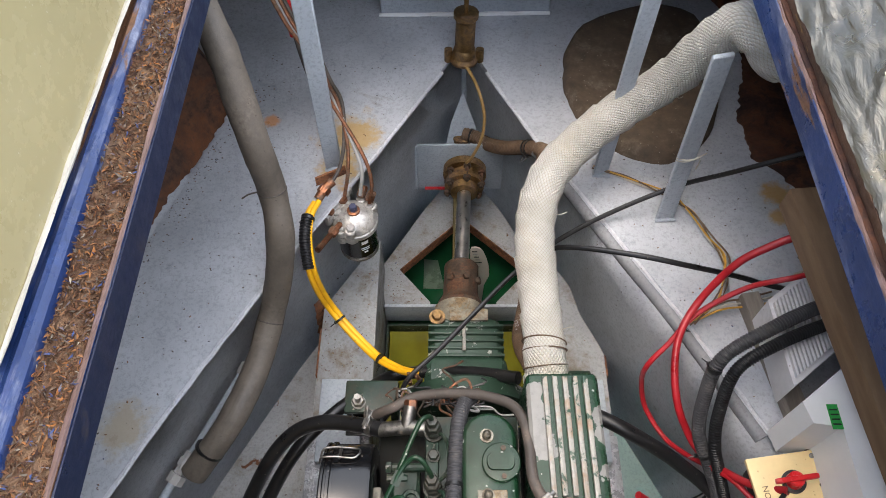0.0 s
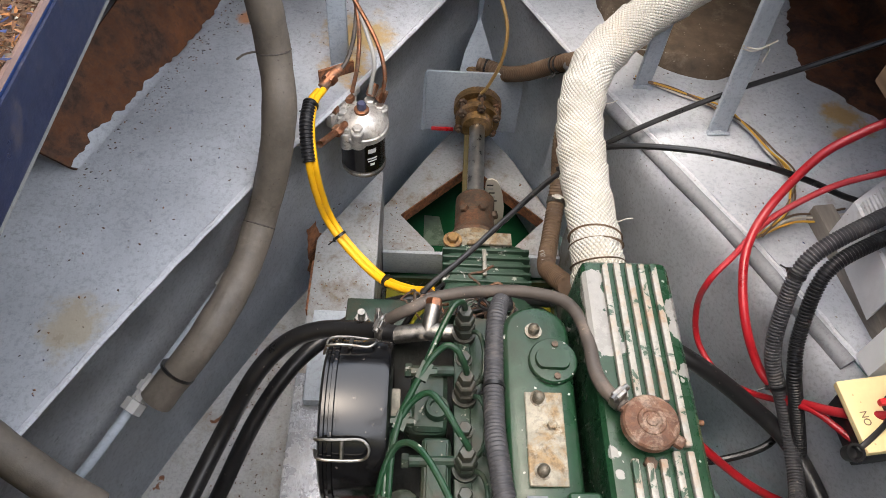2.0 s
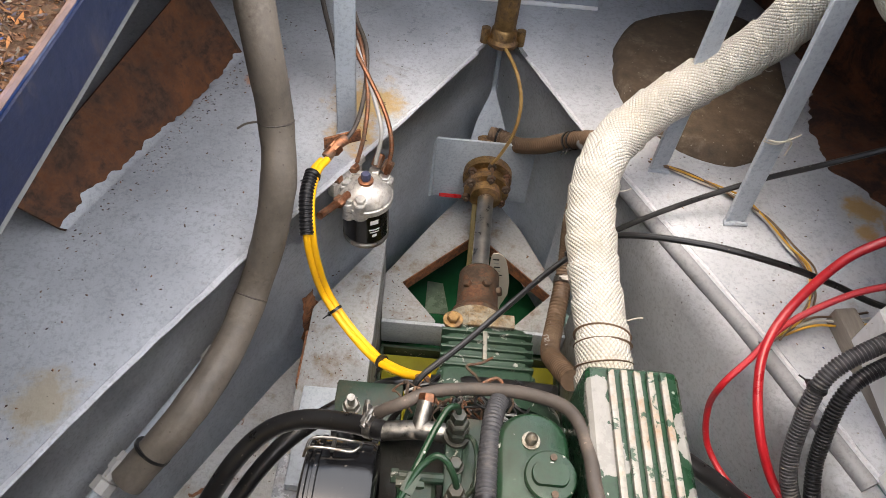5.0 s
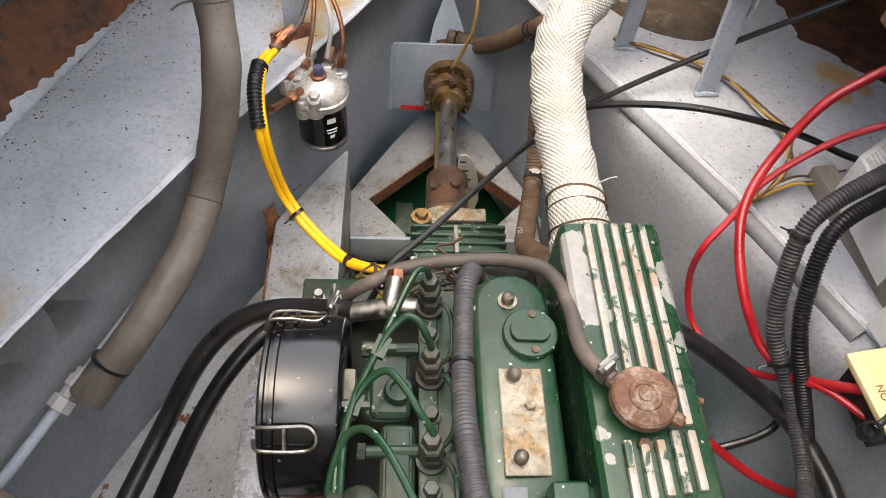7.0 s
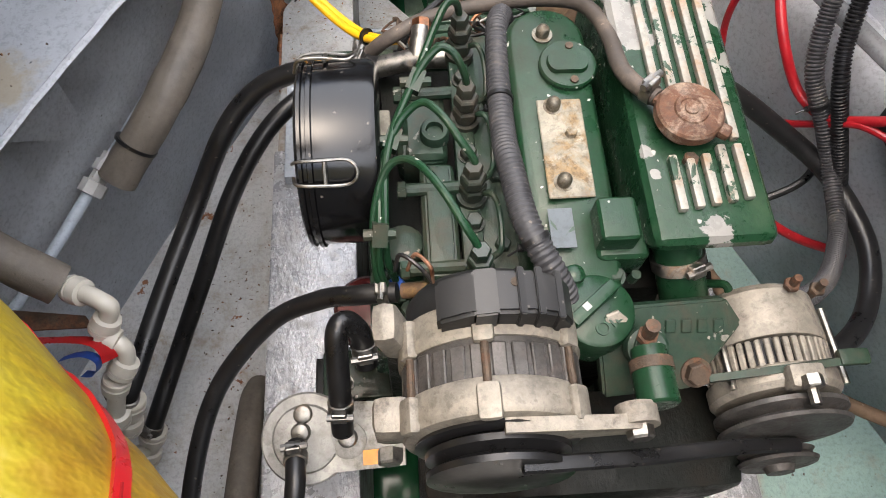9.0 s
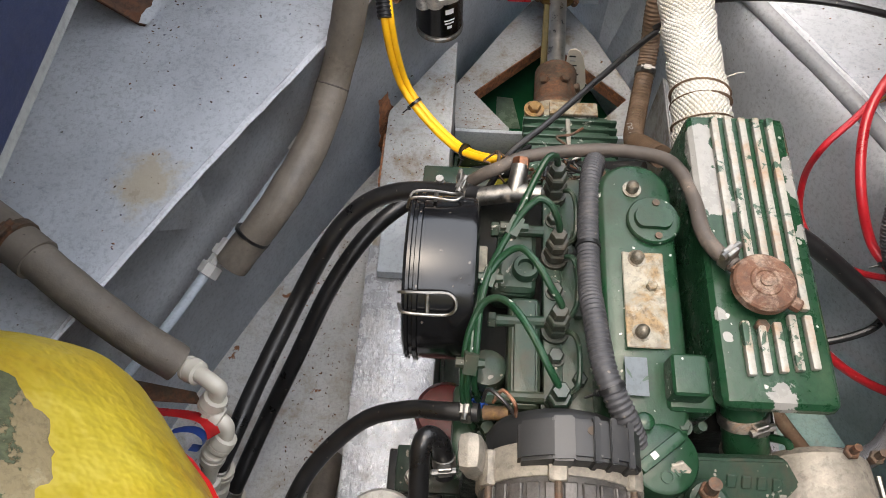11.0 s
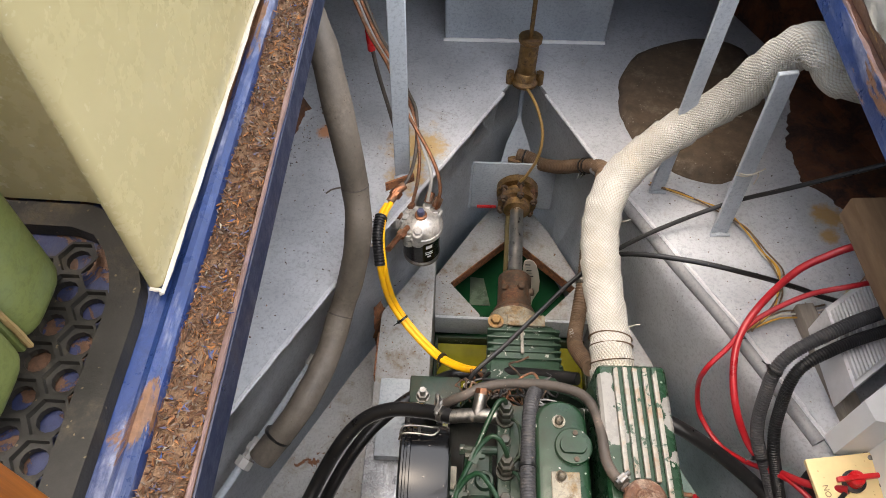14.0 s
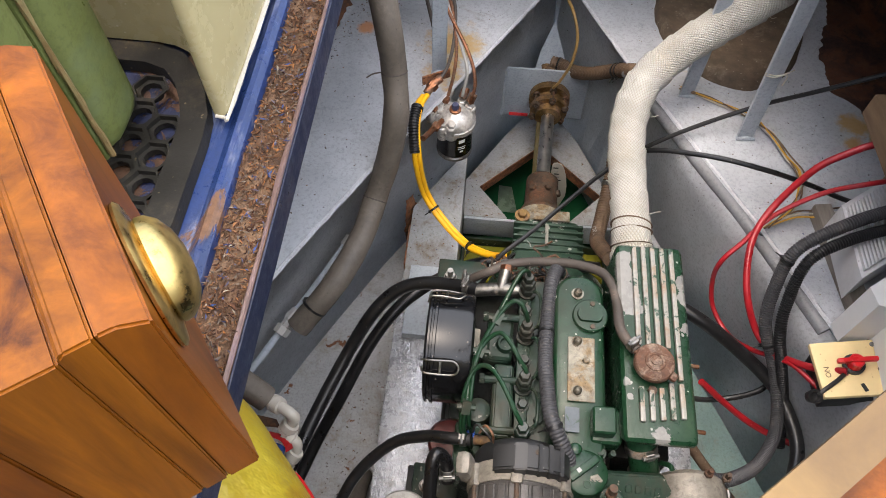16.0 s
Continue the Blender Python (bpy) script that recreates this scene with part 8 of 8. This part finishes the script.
for j in range(57):
    row = []
    for i in range(321):
        f, y = 0.187 * j / 56, -0.2 + 1.4 * i / 320
        d = 0.002 + noise.noise(V((f * 9, y * 9, 0))) * 0.004
        for cf, cy, ca, sa, ln, hgt in creases:
            u, v = (f - cf) * ca + (y - cy) * sa, (y - cy) * ca - (f - cf) * sa
            if abs(u) < ln and abs(v) < 0.006:
                d += hgt * (1 - abs(v) / 0.006) ** 1.4 * (1 - (u / ln) ** 2)
        d += 0.0040 * abs(noise.noise(V((f * 55, y * 22, 5)))) + 0.0009 * noise.noise(V((f * 130, y * 90, 2)))
        hd = math.hypot((f - HOLE[0]) * 1.1, y - HOLE[1])
        d += 0.007 * max(0.0, 1 - abs(hd - 0.034) / 0.02) * (0.6 + noise.noise(V((math.atan2(f - HOLE[0], y - HOLE[1]) * 3, 0, 8))))
        edge_f = f + (0.0035 * noise.noise(V((y * 26, 0, 3))) + 0.002 * noise.noise(V((y * 90, 0, 6)))) * max(0.0, 1 - j / 4)
        p = V((0.354 + 0.733 * edge_f, y, 1.1245 + 0.680 * edge_f)) + V((-0.68, 0, 0.733)) * d
        row.append((bm.verts.new(p), hd + 0.006 * noise.noise(V((f * 60, y * 60, 9)))))
    rows.append(row)
for a, b in zip(rows, rows[1:]):
    for i in range(320):
        if min(a[i][1], a[i + 1][1], b[i][1], b[i + 1][1]) > 0.022:
            bm.faces.new((a[i][0], a[i + 1][0], b[i + 1][0], b[i][0]))
bmesh.ops.solidify(bm, geom=bm.faces[:], thickness=0.0012)
lining = part("foil_lining", bm, m_foil, hb, "silver foil insulation", 50)
hc = V((0.354 + 0.733 * HOLE[0], HOLE[1], 1.1245 + 0.680 * HOLE[0]))
part("rusty_bracket", box(M(), hc + V((0.002, 0.0, -0.002)), (0.030, 0.036, 0.010), 0.003, Matrix.Rotation(radians(-42), 3, "Y")), m_rustlite, hb, "rusty catch poking through the foil")
part("bracket_wire", tube(M(), [hc + V((-0.004, 0.004, 0.006)), hc + V((0.0, 0.014, 0.016)), hc + V((0.012, 0.020, 0.018)), hc + V((0.03, 0.022, 0.030))], 0.0022, 8, 6), m_couple, hb)
part("stain_tear", tube(M(), [hc + V((-0.026, 0.03, -0.018)), hc + V((-0.012, 0.038, -0.006)), hc + V((0.002, 0.036, 0.008)), hc + V((0.018, 0.038, 0.020))], 0.003, 6, 5, flat=0.3), m_darkpaint, lining, "dark torn edge")

# starboard equipment
pl_ob = thing("plank", (0.545, 0.36, SHELF), "weathered brown plank on an upright over the equipment", "plank")
part("board", box(M(), (0.538, 0.352, 0.806), (0.110, 0.76, 0.045), 0.004, Matrix.Rotation(radians(3.9), 3, "Z")), m_plank, pl_ob)
part("upright", box(M(), (0.58, 0.68, 0.667), (0.05, 0.05, 0.234), 0.003), m_plank, pl_ob)
solo("batten", box(M(), (0.503, 0.543, 0.565), (0.032, 0.30, 0.03), 0.003, Matrix.Rotation(radians(8.5), 3, "Z")), m_batten, "weathered grey timber batten lying on the shelf", "batten")
ch = thing("battery_charger", (0.60, 0.62, SHELF), "grey finned battery charger casing", "charger")
CH = [V((0.476, 0.491, 0)), V((0.628, 0.604, 0)), V((0.623, 0.749, 0)), V((0.471, 0.636, 0))]
bm = M()
prism(bm, [(p.x, p.y) for p in CH], 0.582, 0.652)
chb = part("casing", bm, m_charger, ch)
for k in range(22):
    p = CH[0].lerp(CH[1], 0.05 + 0.042 * k)
    q = p + (CH[3] - CH[0]) * 0.93
    p = p + (CH[3] - CH[0]) * 0.07
    w = V((0.0018, 0.0014, 0))
    bm = M()
    prism(bm, [(a.x, a.y) for a in (p - w, p + w, q + w, q - w)], 0.652, 0.659)
    part("fin", bm, m_charger, chb)
wb = thing("white_box", (0.58, 0.35, SHELF), "white plastic equipment box with a green label", "plastic box")
bm = M()
prism(bm, [(0.464, 0.455), (0.471, 0.424), (0.51, 0.419), (0.51, 0.21), (0.735, 0.21), (0.735, 0.60), (0.657, 0.594)], 0.5525, 0.6875)
part("box_body", bm, m_plastic, wb)
bm = M()
box(bm, (0.503, 0.433, 0.6885), (0.015, 0.036, 0.001))
lb = part("green_label", bm, m_greenlabel, wb, "green printed label")
for k in range(4):
    bm = M()
    box(bm, (0.503, 0.422 + 0.007 * k, 0.6893), (0.011, 0.0022, 0.0006))
    part("print_bar", bm, m_darkpaint, lb)

sw = thing("battery_switch", (0.5, 0.38, 0.55), "ivory battery isolator panel with red key", "battery switch")
SW = Matrix.Translation((0.470, 0.366, 0.572)) @ Matrix.Rotation(radians(6), 4, "Z") @ Matrix.Rotation(radians(-9), 4, "Y")
SR = SW.to_3x3()
bm = M()
box(bm, SW @ V((0, 0, 0)), (0.104, 0.094, 0.012), 0.003, SR)
part("panel", bm, m_ivory, sw)
bm = M()
box(bm, SW @ V((0, 0, -0.035)), (0.09, 0.08, 0.058), 0.003, SR)
part("back_box", bm, m_darkpaint, sw)
for x, y in ((0.044, 0.038), (0.044, -0.005)):
    bm = M()
    lathe(bm, SW @ V((x, y, 0.006)), SR @ V((0, 0, 1)), [(0, 0.004), (0.0012, 0.004), (0.002, 0.002)], 14)
    part("screw", bm, m_zinc, sw)
bm = M()
lathe(bm, SW @ V((0.005, 0.004, 0.006)), SR @ V((0, 0, 1)), [(0, 0.017), (0.006, 0.017), (0.007, 0.013)], 24)
part("key_socket", bm, m_darkpaint, sw)
bm = M()
lathe(bm, SW @ V((0.005, 0.004, 0.012)), SR @ V((0, 0, 1)), [(0, 0.0125), (0.016, 0.0115), (0.018, 0.009)], 22)
box(bm, SW @ V((0.005, 0.004, 0.029)), (0.062, 0.008, 0.010), 0.003, SR)
part("key", bm, m_redrough, sw, "red plastic key")
lettering("ON", 0.012, SW @ Matrix.Translation((-0.036, -0.005, 0.0064)) @ Matrix.Rotation(radians(90), 4, "Z"), "letters", m_plank, sw, 0.0003)
bm = M()
tube(bm, [SW @ V((-0.004, -0.004, 0.010)), SW @ V((-0.025, -0.02, 0.010)), SW @ V((-0.048, -0.034, 0.008)), SW @ V((-0.06, -0.04, 0.004))], 0.0035, 8, 6, flat=0.6)
lathe(bm, SW @ V((-0.066, -0.044, 0.006)), SR @ V((0.1, -0.3, 1)), [(-0.016, 0.0095), (0.0, 0.0115), (0.002, 0.0115), (0.002, 0.008), (-0.010, 0.0075)], 22)
part("rubber_cap", bm, m_rubber, sw, "black rubber cap on a strap")
bm = M()
box(bm, SW @ V((0.012, -0.034, 0.0063)), (0.006, 0.014, 0.0005), 0, SR @ Matrix.Rotation(0.3, 3, "Z"))
part("scorch_mark", bm, m_darkpaint, sw)
bm = M()
rod(bm, (0.490, 0.36, SHELF - 0.30), (0.490, 0.36, SHELF - 0.005), 0.012, seg=12)
solo("switch_stand", bm, m_frame, "grey steel bracket below the switch", "bracket")

# small dirt on shelves and bilge
for nm, area, zz, cnt, sd in (("bilge_debris", ((-0.45, -0.2), (-0.30, 0.65)), FLOOR, 420, 4), ("shelf_debris", ((-0.62, 0.3), (-0.1, 1.3)), SHELF, 200, 5), ("shelf_debris", ((0.15, 0.4), (0.75, 1.35)), SHELF, 170, 6), ("shelf_edge_debris", ((-0.62, 0.45), (-0.3, 1.2)), SHELF, 240, 12), ("gusset_debris", ((-0.185, 0.91), (-0.06, 1.04)), 0.130, 120, 7), ("bearer_debris", ((-0.30, 0.66), (-0.195, 0.9)), 0.28, 90, 9)):
    rng = random.Random(sd)
    bm = M()
    made = 0
    while made < cnt:
        x, y = rng.uniform(area[0][0], area[1][0]), rng.uniform(area[0][1], area[1][1])
        if zz == SHELF and (abs(x) < swim_x(y, x) + 0.012 or abs(x) > hull_x(y)):
            continue
        if nm == "shelf_edge_debris" and abs(x) < hull_x(y) - 0.07 * rng.random() ** 1.6:
            continue
        if nm == "bilge_debris" and abs(x) > swim_x(y, x) - 0.02:
            continue
        if nm == "bilge_debris" and -0.31 < x:
            continue
        if nm == "gusset_debris" and x > -0.145 + (0.05 if y < 0.95 else 0):
            made += 1
            continue
        s = rng.uniform(0.0008, 0.0028)
        a = rng.uniform(0, 6.28)
        vs = [bm.verts.new((x + s * k * math.cos(a + q), y + s * k * math.sin(a + q), zz + 0.0006)) for q, k in ((0, 1), (1.4, 0.5), (2.9, 1.1), (4.4, 0.6))]
        tp = bm.verts.new((x, y, zz + 0.0006 + s * 0.5))
        for i in range(4):
            bm.faces.new((vs[i], vs[(i + 1) % 4], tp))
        bm.faces.new(vs[::-1])
        made += 1
    solo(nm, bm, m_chip, "crumbs of rust and dirt scattered on grey paint", "debris", kind="stuff")

# rust run on the port swim plate above the bearer
bm = M()
nrm = V((0.851, -0.525, 0))
org = V((-swim_x(0.81), 0.81, 0))
tan = V((0.525, 0.851, 0))
rows = []
for k in range(40):
    z = 0.115 + 0.21 * k / 39
    w = 0.006 + 0.026 * (1 - abs(k / 39 - 0.45) * 1.5) + 0.006 * noise.noise(V((k * 0.3, 0, 1)))
    s = 0.010 * math.sin(k * 0.11) + 0.022 * k / 39 - 0.012
    w = max(w, 0.003)
    rows.append([bm.verts.new(org + nrm * d_ + tan * (s + q) + V((0, 0, z))) for q, d_ in ((-w, 0.0005), (-w * 0.7 + 0.004 * noise.noise(V((k, 2, 0))), 0.0026), (w * 0.7, 0.0026), (w, 0.0005))])
for a, b in zip(rows, rows[1:]):
    for q in range(3):
        bm.faces.new((a[q], a[q + 1], b[q + 1], b[q]))
structure("trim_rust_streak", bm, m_rustlite, "rust run breaking through the grey swim paint")
